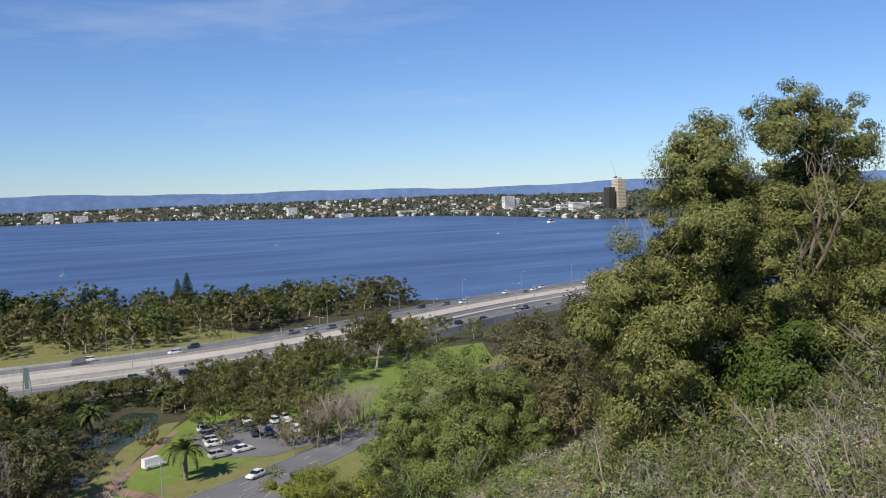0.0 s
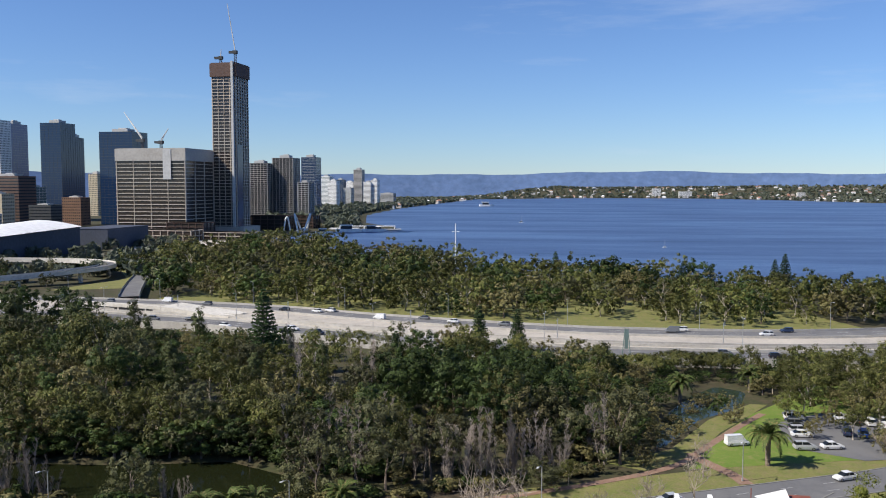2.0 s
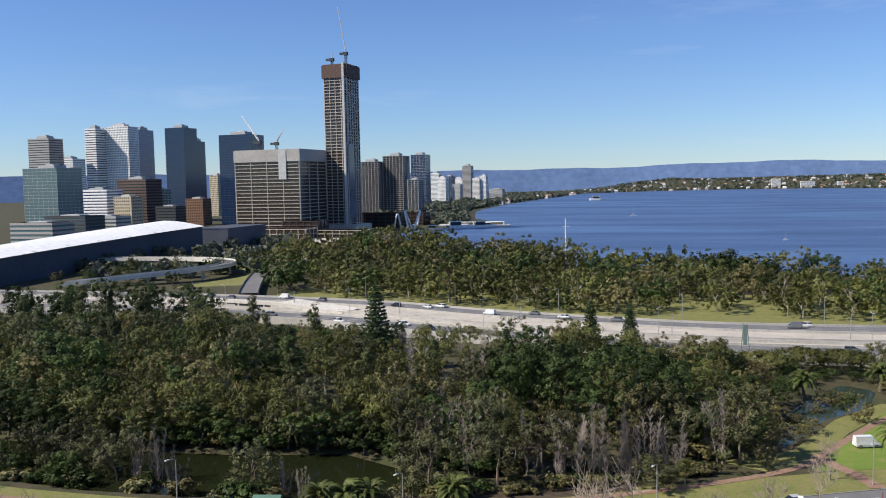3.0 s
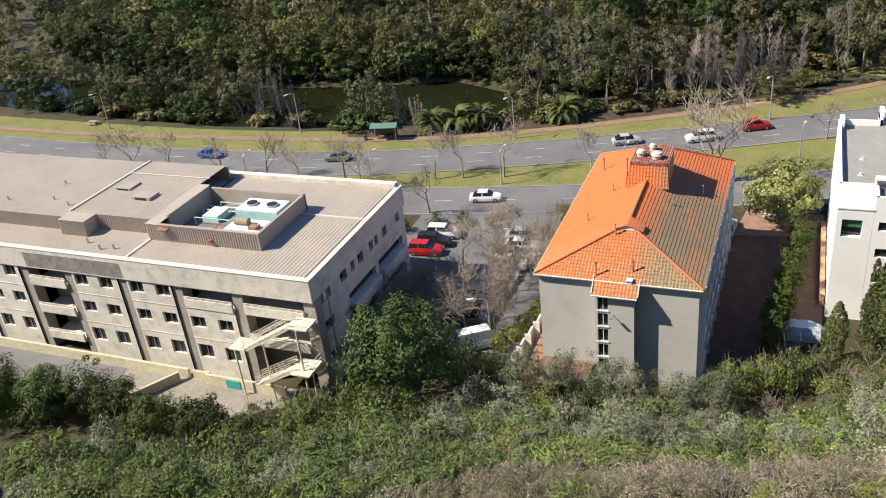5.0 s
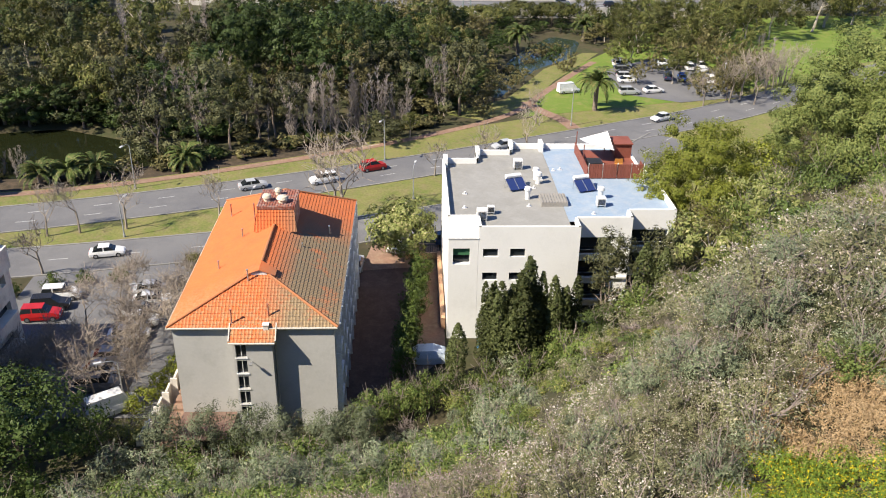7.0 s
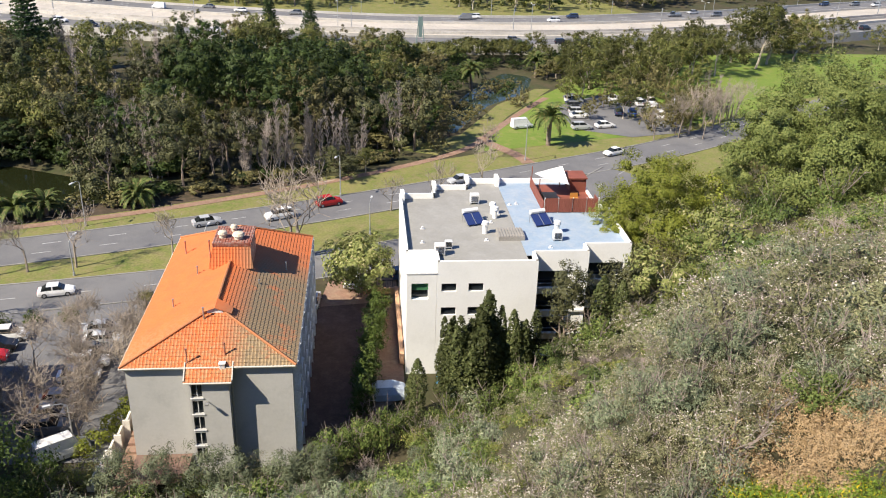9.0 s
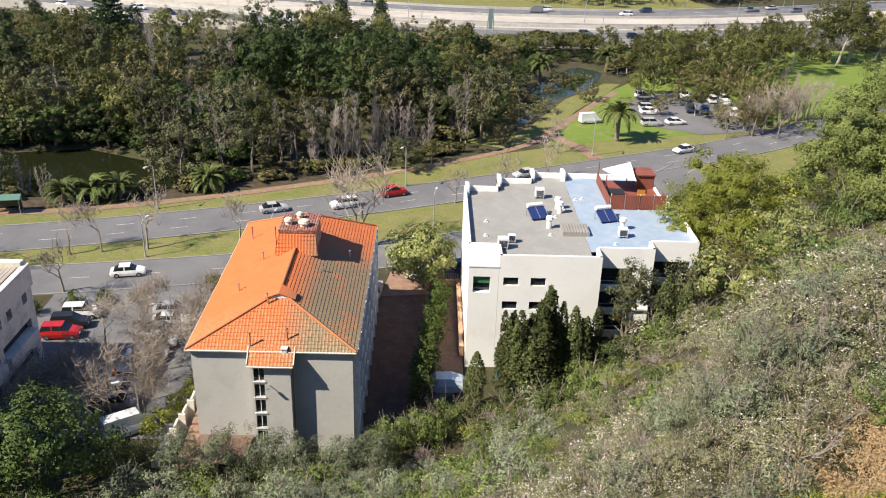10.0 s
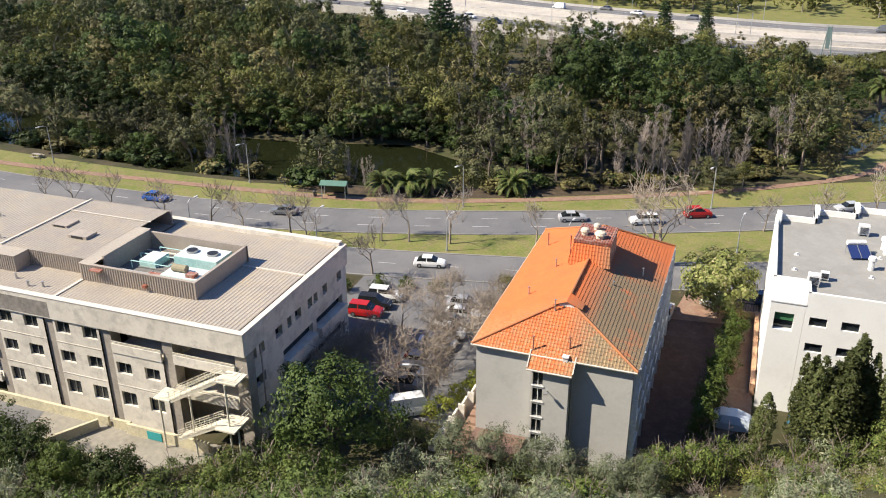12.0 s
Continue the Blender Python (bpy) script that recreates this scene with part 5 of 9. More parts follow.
part("edge_screen", Build().box(-40.3, 40.3, -31.3, 31.3, 79, 91.5).box(-39, 39, -30, 30, 91.5, 92), surface("pale_grey_screens", (0.42, 0.40, 0.37), (0.35, 0.33, 0.3), 0.05, 0.5), cb, "pale grey edge protection screens")
part("scaffold", Build().box(15, 24, -31.8, -31.0, 60, 91), CITY_WALL["pale"], cb)
crane(*at_bearing(-27.4, 990), 90, 10, 46, radians(42), radians(150))
crane(*at_bearing(-26.3, 980), 90, 8, 16, radians(60), radians(40))
x, y = at_bearing(-23.9, 1040)
city_block(x, y, 44, 40, 84, "glass", "dark", "blue", "dark glazed tower behind the building site", 3.7, -4, True, 5)
# the older business district
for a, d, w, dp, h, st, wl_, gl, lb, off in (
        (-28.5, 1300, 50, 40, 128, "glass", "dark", "blue", "blue-grey glass office tower", 15),
        (-32.2, 1450, 34, 36, 148, "glass", "dark", "blue", "dark blue glass office tower", 20),
        (-31.25, 1470, 14, 24, 128, "glass", "dark", "blue", "dark blue glass tower annex", 20),
        (-37.2, 1500, 20, 24, 150, "bands", "white", "brown", "white banded office tower", 20),
        (-35.75, 1500, 48, 26, 153, "punched", "white", "dark", "white office tower with small square windows", 16),
        # not a tower of its own: slab added as the white tower's east side
        (-34.5, 1525, 14, 40, 150, "glass", "grey", "violet", "violet-grey glass tower slab", 16),
        (-34.8, 1250, 46, 34, 66, "bands", "brown", "dark", "dark brown banded office block", 18),
        (-38.7, 1900, 44, 34, 116, "bands", "white", "dark", "white stepped apartment tower", 10),
        (-39.7, 1080, 46, 40, 78, "glass", "pale", "teal", "teal glass office block", 20),
        (-40.0, 1500, 40, 30, 134, "bands", "grey", "dark", "grey banded office tower", 12),
        (-30.1, 1700, 18, 24, 76, "punched", "beige", "dark", "beige apartment slab block", 10),
        (-37.1, 1200, 44, 30, 53, "bands", "white", "blue", "low white banded office block", 18),
        (-35.5, 1150, 26, 22, 44, "punched", "beige", "dark", "beige brick city hotel", 14),
        (-31.3, 1280, 28, 22, 38, "punched", "brick", "dark", "red-brown brick city block", 14),
        (-33.6, 1330, 22, 22, 52, "glass", "white", "teal", "white and teal office block", 14),
        (-33.0, 1180, 30, 22, 30, "bands", "dark", "dark", "low dark office block", 14),
        (-38.6, 1000, 52, 30, 26, "bands", "dark", "teal", "low glazed pavilion block", 20),
        (-40.4, 940, 50, 30, 22, "bands", "grey", "teal", "low grey glazed block", 20),
        (-36.7, 1020, 40, 26, 24, "bands", "pale", "teal", "low blue-grey office block", 20)):
    city_block(*at_bearing(a, d), w, dp, h, st, wl_, gl, lb, 3.7, -4 + off * 0.1)
# riverside flats and the eastern towers
for a, d, w, dp, h, st, wl_, gl, lb in (
        (-20.2, 1500, 36, 30, 92, "frame", "grey", "dark", "rounded grey apartment tower"),
        (-19.6, 1520, 20, 26, 84, "frame", "grey", "dark", "grey apartment tower wing"),
        (-18.6, 1500, 36, 30, 101, "frame", "grey", "dark", "grey apartment tower with open balconies"),
        (-17.35, 1450, 18, 24, 60, "frame", "pale", "dark", "slim grey apartment block"),
        (-17.0, 1900, 34, 30, 116, "glass", "pale", "blue", "pale glass office tower"),
        (-16.0, 2300, 26, 30, 80, "bands", "white", "teal", "white riverside apartment tower"),
        (-15.55, 2200, 22, 26, 68, "punched", "white", "dark", "white riverside apartment block"),
        (-15.1, 2600, 24, 26, 74, "glass", "grey", "blue", "blue-grey glass office tower"),
        (-14.5, 2700, 30, 26, 68, "punched", "white", "dark", "white riverside apartment block"),
        (-13.9, 2600, 26, 26, 104, "bands", "grey", "dark", "tall grey banded tower"),
        (-13.3, 2400, 20, 24, 66, "bands", "white", "dark", "white waterfront apartment flats"),
        (-12.85, 2400, 18, 24, 72, "punched", "white", "dark", "cream waterfront apartment flats"),
        (-14.6, 2300, 22, 24, 50, "punched", "pale", "dark", "pale low riverside block"),
        (-12.0, 2600, 40, 30, 34, "bands", "pale", "dark", "long pale low building")):
    city_block(*at_bearing(a, d), w, dp, h, st, wl_, gl, lb, 3.3, -4)
# building-site podiums along the inlet
for a, d, w, h in ((-24.6, 925, 40, 16), (-20.0, 1080, 70, 18), (-17.9, 1120, 50, 16), (-22.3, 900, 60, 7), (-26.5, 900, 80, 10)):
    # their brown body likewise paints the dark between the floors
    city_block(*at_bearing(a, d), w, 24, h, "frame", "rust" if h > 12 else "concrete", "brown", "concrete podium of a building site", 4.0, -4, False, 8.0, "podium_building")

# convention centre: one long white curved roof
cc = thing("convention_centre", -395, 545, 0, "long low hall with a curved white roof", "building", "", 1.5)
roof_b = Build()
n = 24
for i in range(n):
    def rp(u, v):
        yy = -190 + 290 * u
        return (10 - 30 * v + 22 * (1 - u) ** 2 - 8 * u * v, yy, 15.0 + 5.5 * u + 5.0 * math.sin(v * 1.6) * (0.6 + 0.4 * u))
    for j in range(4):
        roof_b.poly([rp(i / n, j / 4), rp((i + 1) / n, j / 4), rp((i + 1) / n, (j + 1) / 4), rp(i / n, (j + 1) / 4)])
part("roof", roof_b, surface("white_sheet_roof", (0.82, 0.82, 0.81), (0.74, 0.74, 0.73), 0.02, 0.3, 0.5), cc, "sweeping white sheet roof")
wb = Build()
for i in range(n):
    a, c = i / n, (i + 1) / n
    wb.poly([(8 + 22 * (1 - a) ** 2, -190 + 290 * a, -1), (8 + 22 * (1 - c) ** 2, -190 + 290 * c, -1), (8 + 22 * (1 - c) ** 2, -190 + 290 * c, 14.8 + 5.5 * c), (8 + 22 * (1 - a) ** 2, -190 + 290 * a, 14.8 + 5.5 * a)])
wb.poly([(8, 100, -1), (-30, 100, -1), (-30, 100, 24), (8, 100, 20.3)])
for i in range(1, 8):
    a, c = rp(i / 8, 0.0), rp(i / 8, 1.0)
    part("roof_seam", Build().poly([(a[0], a[1] - 0.7, a[2] + 0.25), (a[0], a[1] + 0.7, a[2] + 0.25), (c[0], c[1] + 0.7, c[2] + 0.25), (c[0], c[1] - 0.7, c[2] + 0.25)]), CITY_WALL["grey"], cc)
part("wall", wb, surface("slate_blue_wall", (0.07, 0.08, 0.11), (0.055, 0.065, 0.09), 0.03, 0.5), cc, "slate blue side wall")
hall = thing("exhibition_hall", -372, 700, 0, "dark slate hall beside the white roof", "building")
part("wall", Build().box(-42, -8, -30, 40, -1, 17).box(-42.3, -7.7, -30.3, 40.3, 17, 17.5), MATS["slate_blue_wall"], hall)

# white footbridge arches, jetty and moorings by the inlet
fb = thing("footbridge", *at_bearing(-17.6, 1015), 0, "white arched footbridge over the inlet", "bridge", "", 10)
for s in (-1, 1):
    arch = Build()
    pts = [(s * 3 + s * 6 * math.sin(math.pi * t / 14), -14 + 28 * t / 14, 21 * math.sin(math.pi * t / 14)) for t in range(15)]
    arch.path(pts, 1.0, 6)
    part("arch", arch, CITY_WALL["white"], fb)
part("deck", Build().box(-1.5, 1.5, -45, 45, 4, 4.6), CITY_WALL["pale"], fb)
fb2 = thing("footbridge", *at_bearing(-18.6, 1040), 0, "white arched footbridge pylon", "bridge", "", 40)
part("arch", Build().path([(-4 + 8 * t / 10, 0, 16 * math.sin(math.pi * t / 10) + 1) for t in range(11)], 0.9, 6), CITY_WALL["white"], fb2)
jt = thing("jetty", *at_bearing(-13.6, 1060), -0.6, "long pale ferry jetty with moored boats", "jetty", "", 8)
part("deck", Build().box(-40, 45, -6, 6, 1, 2).box(-44, -8, 6, 30, 1, 2), CITY_WALL["pale"], jt)
part("shelter", Build().box(-30, 38, -4, 4, 5, 5.6).box(-30, -29, -4, 4, 2, 5).box(37, 38, -4, 4, 2, 5).box(0, 1, -4, 4, 2, 5), CITY_WALL["white"], jt)


def boat(x, y, ln, turn=0.0, mast=0.0, label="white motor boat moored on the river"):
    th = thing("boat", x, y, -0.6, label, "boat", "", turn)
    b = Build()
    w = ln * 0.16
    b.prism([(-ln / 2, -w), (ln * 0.2, -w), (ln / 2, 0), (ln * 0.2, w), (-ln / 2, w)], -0.2, ln * 0.12)
    part("hull", b, CITY_WALL["white"], th)
    part("cabin", Build().box(-ln * 0.3, ln * 0.12, -w * 0.7, w * 0.7, ln * 0.12, ln * 0.26), CITY_GLASS["dark"], th)
    part("cabin_roof", Build().box(-ln * 0.34, ln * 0.15, -w * 0.75, w * 0.75, ln * 0.26, ln * 0.29), CITY_WALL["white"], th)
    if mast:
        part("mast", Build().tube((0, 0, 0), (0, 0, mast), 0.12, 0.06, 5), CITY_WALL["pale"], th)


for a, d, ln, mst in ((-13.0, 1030, 26, 0), (-14.6, 1020, 30, 0), (-12.6, 1050, 18, 0), (-7.3, 640, 9, 10), (-11.2, 600, 9, 0), (-4.3, 640, 5, 8), (-3.2, 1300, 8, 14), (37.0, 1700, 22, 0), (6.0, 780, 4, 7), (-16.2, 990, 20, 0), (-5.5, 2400, 40, 0), (19, 1150, 5, 8), (33.5, 1250, 6, 6)):
    boat(*at_bearing(a, d), ln, 15, mst)

# the crane and flats on the far shore
city_block(*at_bearing(41.35, 2100), 24, 22, 84, "punched", "beige", "dark", "cream apartment tower on the far shore", 3.3, 0, True, 6, "apartment_tower")
city_block(*at_bearing(40.75, 2080), 18, 18, 66, "glass", "dark", "brown", "dark apartment tower on the far shore", 3.3, 0, False, 6, "apartment_tower")
crane(*at_bearing(41.2, 2110), 82, 6, 44, radians(74), radians(150), "pale crane over the far shore tower")


# ---- the far suburbs ----
def far_ranges(n, lo, hi, deep, seed):
    rng = np.random.default_rng(seed)
    az = rng.uniform(lo, hi, n)
    out = []
    rr = np.arange(1500, 4900, 25.0)
    for a in az:
        xs, ys = rr * math.sin(radians(a)), rr * math.cos(radians(a))
        wet = water_depth(xs, ys, RIVER) > 0
        k = np.nonzero(wet)[0]
        shore = rr[k[-1]] + 25 if len(k) else 2000
        d = min(shore + 18 + deep * rng.random() ** 1.3, 4780)
        out.append((d * math.sin(radians(a)), d * math.cos(radians(a))))
    return np.array(out), rng


pos, rng = far_ranges(640, -12, 42, 900, 4)
zz = land_z(pos[:, 0], pos[:, 1])
walls, roofs = Build(), Build()
for (x, y), z in zip(pos, zz):
    w, d, h, t = rng.uniform(8, 19), rng.uniform(8, 12), rng.uniform(3.5, 7.5), rng.uniform(-0.5, 0.5)
    walls.cbox(x, y, z - 2, w, d, h + 2, t)
    c, s = math.cos(t), math.sin(t)

    def loc(a, b_, e):
        return (x + a * c - b_ * s, y + a * s + b_ * c, z + e)
    e0, e1 = h, h + rng.uniform(2.5, 4)
    k = len(roofs.v)
    roofs.v += [loc(-w * .55, -d * .55, e0), loc(w * .55, -d * .55, e0), loc(w * .55, d * .55, e0), loc(-w * .55, d * .55, e0), loc(-w * .25, 0, e1), loc(w * .25, 0, e1)]
    roofs.f += [(k, k + 1, k + 5, k + 4), (k + 1, k + 2, k + 5), (k + 2, k + 3, k + 4, k + 5), (k + 3, k, k + 4)]


def island_palette(name, cols):
    m, nodes, links, b = shader(name)
    r = nodes.new("ShaderNodeValToRGB")
    r.color_ramp.interpolation = "CONSTANT"
    while len(r.color_ramp.elements) < len(cols):
        r.color_ramp.elements.new(0.5)
    for i, c in enumerate(cols):
        r.color_ramp.elements[i].position = i / len(cols)
        r.color_ramp.elements[i].color = (*c, 1)
    links.new(nodes.new("ShaderNodeNewGeometry").outputs["Random Per Island"], r.inputs[0])
    links.new(r.outputs[0], b.inputs["Base Color"])
    b.inputs["Roughness"].default_value = 0.8
    return m


tagged(new("suburb_houses", walls.mesh("suburb_houses", island_palette("suburb_walls", [(0.62, 0.62, 0.61), (0.5, 0.47, 0.43), (0.4, 0.33, 0.28), (0.6, 0.6, 0.6), (0.45, 0.44, 0.43)]))), "pale houses crowding the far shore", "houses", "", "stuff")
tagged(new("suburb_roofs", roofs.mesh("suburb_roofs", island_palette("suburb_roof_tiles", [(0.36, 0.17, 0.11), (0.5, 0.5, 0.5), (0.22, 0.22, 0.23), (0.4, 0.25, 0.18), (0.66, 0.66, 0.66), (0.3, 0.25, 0.22)]))), "mixed red and grey roofs of the far houses", "roofs", "", "stuff")
for a, d, w, h in ((34.2, 2780, 40, 40), (34.6, 2800, 26, 30), (20.0, 3300, 36, 36), (5.4, 4350, 40, 42), (7.2, 4300, 60, 30), (14.0, 3900, 30, 26), (9.0, 4300, 24, 26), (38.8, 2250, 60, 26), (37.9, 2300, 50, 22), (27.5, 2950, 70, 16), (23.5, 3000, 46, 14), (31.0, 2700, 60, 14), (36.4, 2250, 44, 18)):
    x, y = at_bearing(a, d)
    city_block(x, y, w, 16, h, "bands", "white", "dark", "white apartment block on the far shore", 3.2, 5, False, 6, "apartment_block", ground_at(x, y))


def far_canopy(name, n, lo, hi, deep, seed, size, cards, mat, label, near=None):
    if near is None:
        pos_, rng_ = far_ranges(n, lo, hi, deep, seed)
    else:
        rng_ = np.random.default_rng(seed)
        pos_ = near(rng_, n)
    z_ = land_z(pos_[:, 0], pos_[:, 1])
    p = np.repeat(np.column_stack([pos_, z_]), cards, 0)
    s = np.repeat(rng_.uniform(0.6, 1.3, len(pos_)) * size, cards)
    w = unit_ball(rng_, len(p) + 50, -0.3)[:len(p)]
    p = p[:len(w)]
    s = s[:len(w)]
    p = p + w * s[:, None] * np.array([0.75, 0.75, 0.5]) + np.column_stack([0 * s, 0 * s, s * 0.6])
    v, q_ = leaf_cards(rng_, p, w + 0.4 * rng_.normal(size=w.shape), float(size) * 0.95, 0.7)
    tagged(new(name, mesh_arrays(name, v, q_, mat)), label, "trees", "", "stuff")

# ---- plants ----
BARK = surface("grey_brown_bark", (0.17, 0.13, 0.10), (0.24, 0.20, 0.16), 1.5, 8.0, 0.95, 0.4)
BARK_PALE = surface("pale_gum_bark", (0.45, 0.40, 0.33), (0.33, 0.28, 0.22), 0.8, 5.0, 0.9, 0.3)
TWIG = surface("bare_grey_twigs", (0.31, 0.265, 0.23), (0.24, 0.205, 0.18), 0.8, 6.0, 0.95, 0.2, vary=0.2)
TWIG_STREET = surface("bare_street_tree_wood", (0.3, 0.25, 0.2), (0.22, 0.185, 0.15), 0.8, 6.0, 0.95, 0.2, vary=0.2)
L_GUM = foliage("olive_gum_leaves", (0.062, 0.072, 0.02), (0.14, 0.145, 0.042), (0.18, 0.16, 0.06), tree_vary=0.45)
L_DARK = foliage("dark_broad_leaves", (0.028, 0.048, 0.013), (0.068, 0.096, 0.027), tree_vary=0.45)
L_GREY = foliage("grey_green_leaves", (0.062, 0.067, 0.03), (0.128, 0.128, 0.06), tree_vary=0.4)
L_BROWN = foliage("brown_olive_leaves", (0.098, 0.09, 0.037), (0.175, 0.156, 0.064), (0.21, 0.18, 0.08), tree_vary=0.4)
L_LIME = foliage("bright_yellow_green_leaves", (0.145, 0.178, 0.025), (0.26, 0.275, 0.05))
L_FIG = foliage("glossy_mid_green_leaves", (0.075, 0.1, 0.027), (0.165, 0.185, 0.058), rough=0.6)
L_YELLOW = foliage("yellowish_magnolia_leaves", (0.13, 0.155, 0.045), (0.23, 0.24, 0.085), (0.33, 0.3, 0.15))
L_PINE = foliage("norfolk_pine_needles", (0.034, 0.062, 0.022), (0.065, 0.10, 0.038))
L_PALM = foliage("palm_fronds", (0.055, 0.085, 0.022), (0.13, 0.16, 0.05), (0.2, 0.17, 0.07))
L_CYPRESS = foliage("cypress_sprays", (0.045, 0.06, 0.02), (0.105, 0.118, 0.045))


def leaf_cards(rng, pts, nrm, size, aspect=0.5):
    """Small pointed leaves at the points, facing along nrm, turned at random."""
    n = len(pts)
    nrm = nrm / np.maximum(np.linalg.norm(nrm, axis=1, keepdims=True), 1e-6)
    a = rng.normal(size=(n, 3))
    u = np.cross(nrm, a)
    u /= np.maximum(np.linalg.norm(u, axis=1, keepdims=True), 1e-6)
    v = np.cross(nrm, u)
    s = (size * rng.uniform(0.65, 1.35, (n, 1)))
    verts = np.stack([pts - u * s * 0.5, pts + u * s * 0.12 + v * s * aspect, pts + u * s * 0.55 - v * s * aspect * 0.35], 1).reshape(-1, 3)
    return verts, np.arange(3 * n).reshape(n, 3)


def unit_ball(rng, n, low=-1.0):
    d = rng.normal(size=(n * 3, 3))
    d /= np.linalg.norm(d, axis=1, keepdims=True)
    return d[d[:, 2] > low][:n]


def crown_cloud(rng, centre, radii, clumps, per, clump_r, size, low=-0.35, hollow=0.55, loose=0.7, sag=0.0, aspect=0.5):
    """A crown of leaf clumps spread over an uneven ellipsoid."""
    dirs = unit_ball(rng, clumps, low)
    rad = rng.uniform(hollow, 1.0, (len(dirs), 1))
    c = np.array(centre) + dirs * rad * np.array(radii) * rng.uniform(0.8, 1.15, (len(dirs), 1))
    pts, nrm = [], []
    for ci, di in zip(c, dirs):
        r = clump_r * rng.uniform(0.6, 1.4)
        k = int(per * rng.uniform(0.7, 1.3))
        w = unit_ball(rng, k)
        k = len(w)
        rr = rng.uniform(0.25, 1.0, (k, 1)) ** 0.5
        p = ci + w * rr * r * np.array([1, 1, 0.75])
        p[:, 2] -= sag * rng.random(k) * r
        pts.append(p)
        nrm.append(0.8 * w + 0.8 * di + 0.55 * loose * rng.normal(size=(k, 3)) + np.array([0, 0, 0.15]))
    return leaf_cards(rng, np.concatenate(pts), np.concatenate(nrm), size, aspect)


def limb_tree(rng, h, spread, depth=3, kids=4, lean=0.06, upright=0.5, first=0.35, thick=0.022, shrink=0.6):
    """Branch segments (p0, p1, r0, r1) of a forking tree."""
    segs, tips = [], []

    def grow(p, d, ln, r, level):
        bends = 3 if level == 0 else 2
        for k in range(bends):
            d2 = (d + Vector(rng.normal(size=3)) * (lean if level == 0 else 0.16)).normalized()
            q_ = p + d2 * ln / bends
            r2 = r * (0.82 if level == 0 else 0.72)
            segs.append((p, q_, r, r2))
            if level < depth and (k == bends - 1 or (level == 0 and k >= 1) or (level > 0)):
                m = kids if k == bends - 1 else max(1, kids - 2)
                for _ in range(m):
                    a = rng.uniform(0, 2 * math.pi)
                    out = Vector((math.cos(a), math.sin(a), 0)) * spread + Vector((0, 0, upright)) + d2 * 0.5
                    grow(q_, out.normalized(), ln * shrink * rng.uniform(0.7, 1.15), r2 * 0.62, level + 1)
            p, d, r = q_, d2, r2
        if level >= depth - 1:
            tips.append(p)

    grow(Vector((0, 0, -0.3)), Vector((0, 0, 1)), h * first, h * thick, 0)
    return segs, tips


def wood(segs, sides=5, thin=0.012):
    b = Build()
    for p0, p1, r0, r1 in segs:
        b.tube(p0, p1, max(r0, thin), max(r1, thin), sides if r0 > 0.06 else 3)
    return b


SPECIES = {}


def lobed_crown(rng, h, lobes_, clumps, per, clump_r, leaf, low, hollow, loose, sag, aspect):
    """Leaf clumps gathered on several lobes, with gaps of air between them."""
    total = sum(r[0] * r[2] for _, r in lobes_)
    vs = [crown_cloud(rng, c, r, max(3, int(clumps * r[0] * r[2] / total)), per, clump_r, leaf, low, hollow, loose, sag, aspect)[0] for c, r in lobes_]
    v = np.concatenate(vs)
    return v, np.arange(len(v)).reshape(-1, 3)


def gum(rng, h=12.0, leafm=None, dense=1.0, leaf=0.4, spread=0.4, clumps=92, per=42):
    segs, tips = limb_tree(rng, h, 0.8, 2, 3, 0.10, 0.75, 0.42)
    lobes_ = [((0, 0, h * 0.72), (h * spread * 0.56, h * spread * 0.56, h * 0.22))]
    n = int(rng.integers(5, 8))
    for i in range(n):
        a = 2 * math.pi * (i + rng.uniform(-0.35, 0.35)) / n
        d = h * spread * rng.uniform(0.45, 0.85)
        r = h * spread * rng.uniform(0.4, 0.58)
        lobes_.append(((d * math.cos(a), d * math.sin(a), h * rng.uniform(0.26, 0.76)), (r, r, r * rng.uniform(0.9, 1.4))))
    return wood(segs), [lobed_crown(rng, h, lobes_, int(clumps * dense), per, h * 0.06, leaf, -0.8, 0.7, 0.6, 0.7, 0.4)]


def dome(rng, h=11.0, leaf=0.36, spread=0.42, clumps=96, per=46, low=-0.7):
    segs, tips = limb_tree(rng, h, 0.9, 2, 3, 0.05, 0.6, 0.35)
    w = h * spread
    lobes_ = [((0, 0, h * 0.62), (w * 0.62, w * 0.62, h * 0.3)), ((0, 0, h * 0.36), (w * 0.8, w * 0.8, h * 0.26))]
    n = int(rng.integers(7, 10))
    for i in range(n):
        a = 2 * math.pi * (i + rng.uniform(-0.3, 0.3)) / n
        r = w * rng.uniform(0.36, 0.5)
        d = w * rng.uniform(0.5, 0.68)
        lobes_.append(((d * math.cos(a), d * math.sin(a), h * rng.uniform(0.24, 0.74)), (r, r, r * 1.1)))
    return wood(segs), [lobed_crown(rng, h, lobes_, clumps, per, h * 0.06, leaf, low, 0.72, 0.45, 0.0, 0.45)]


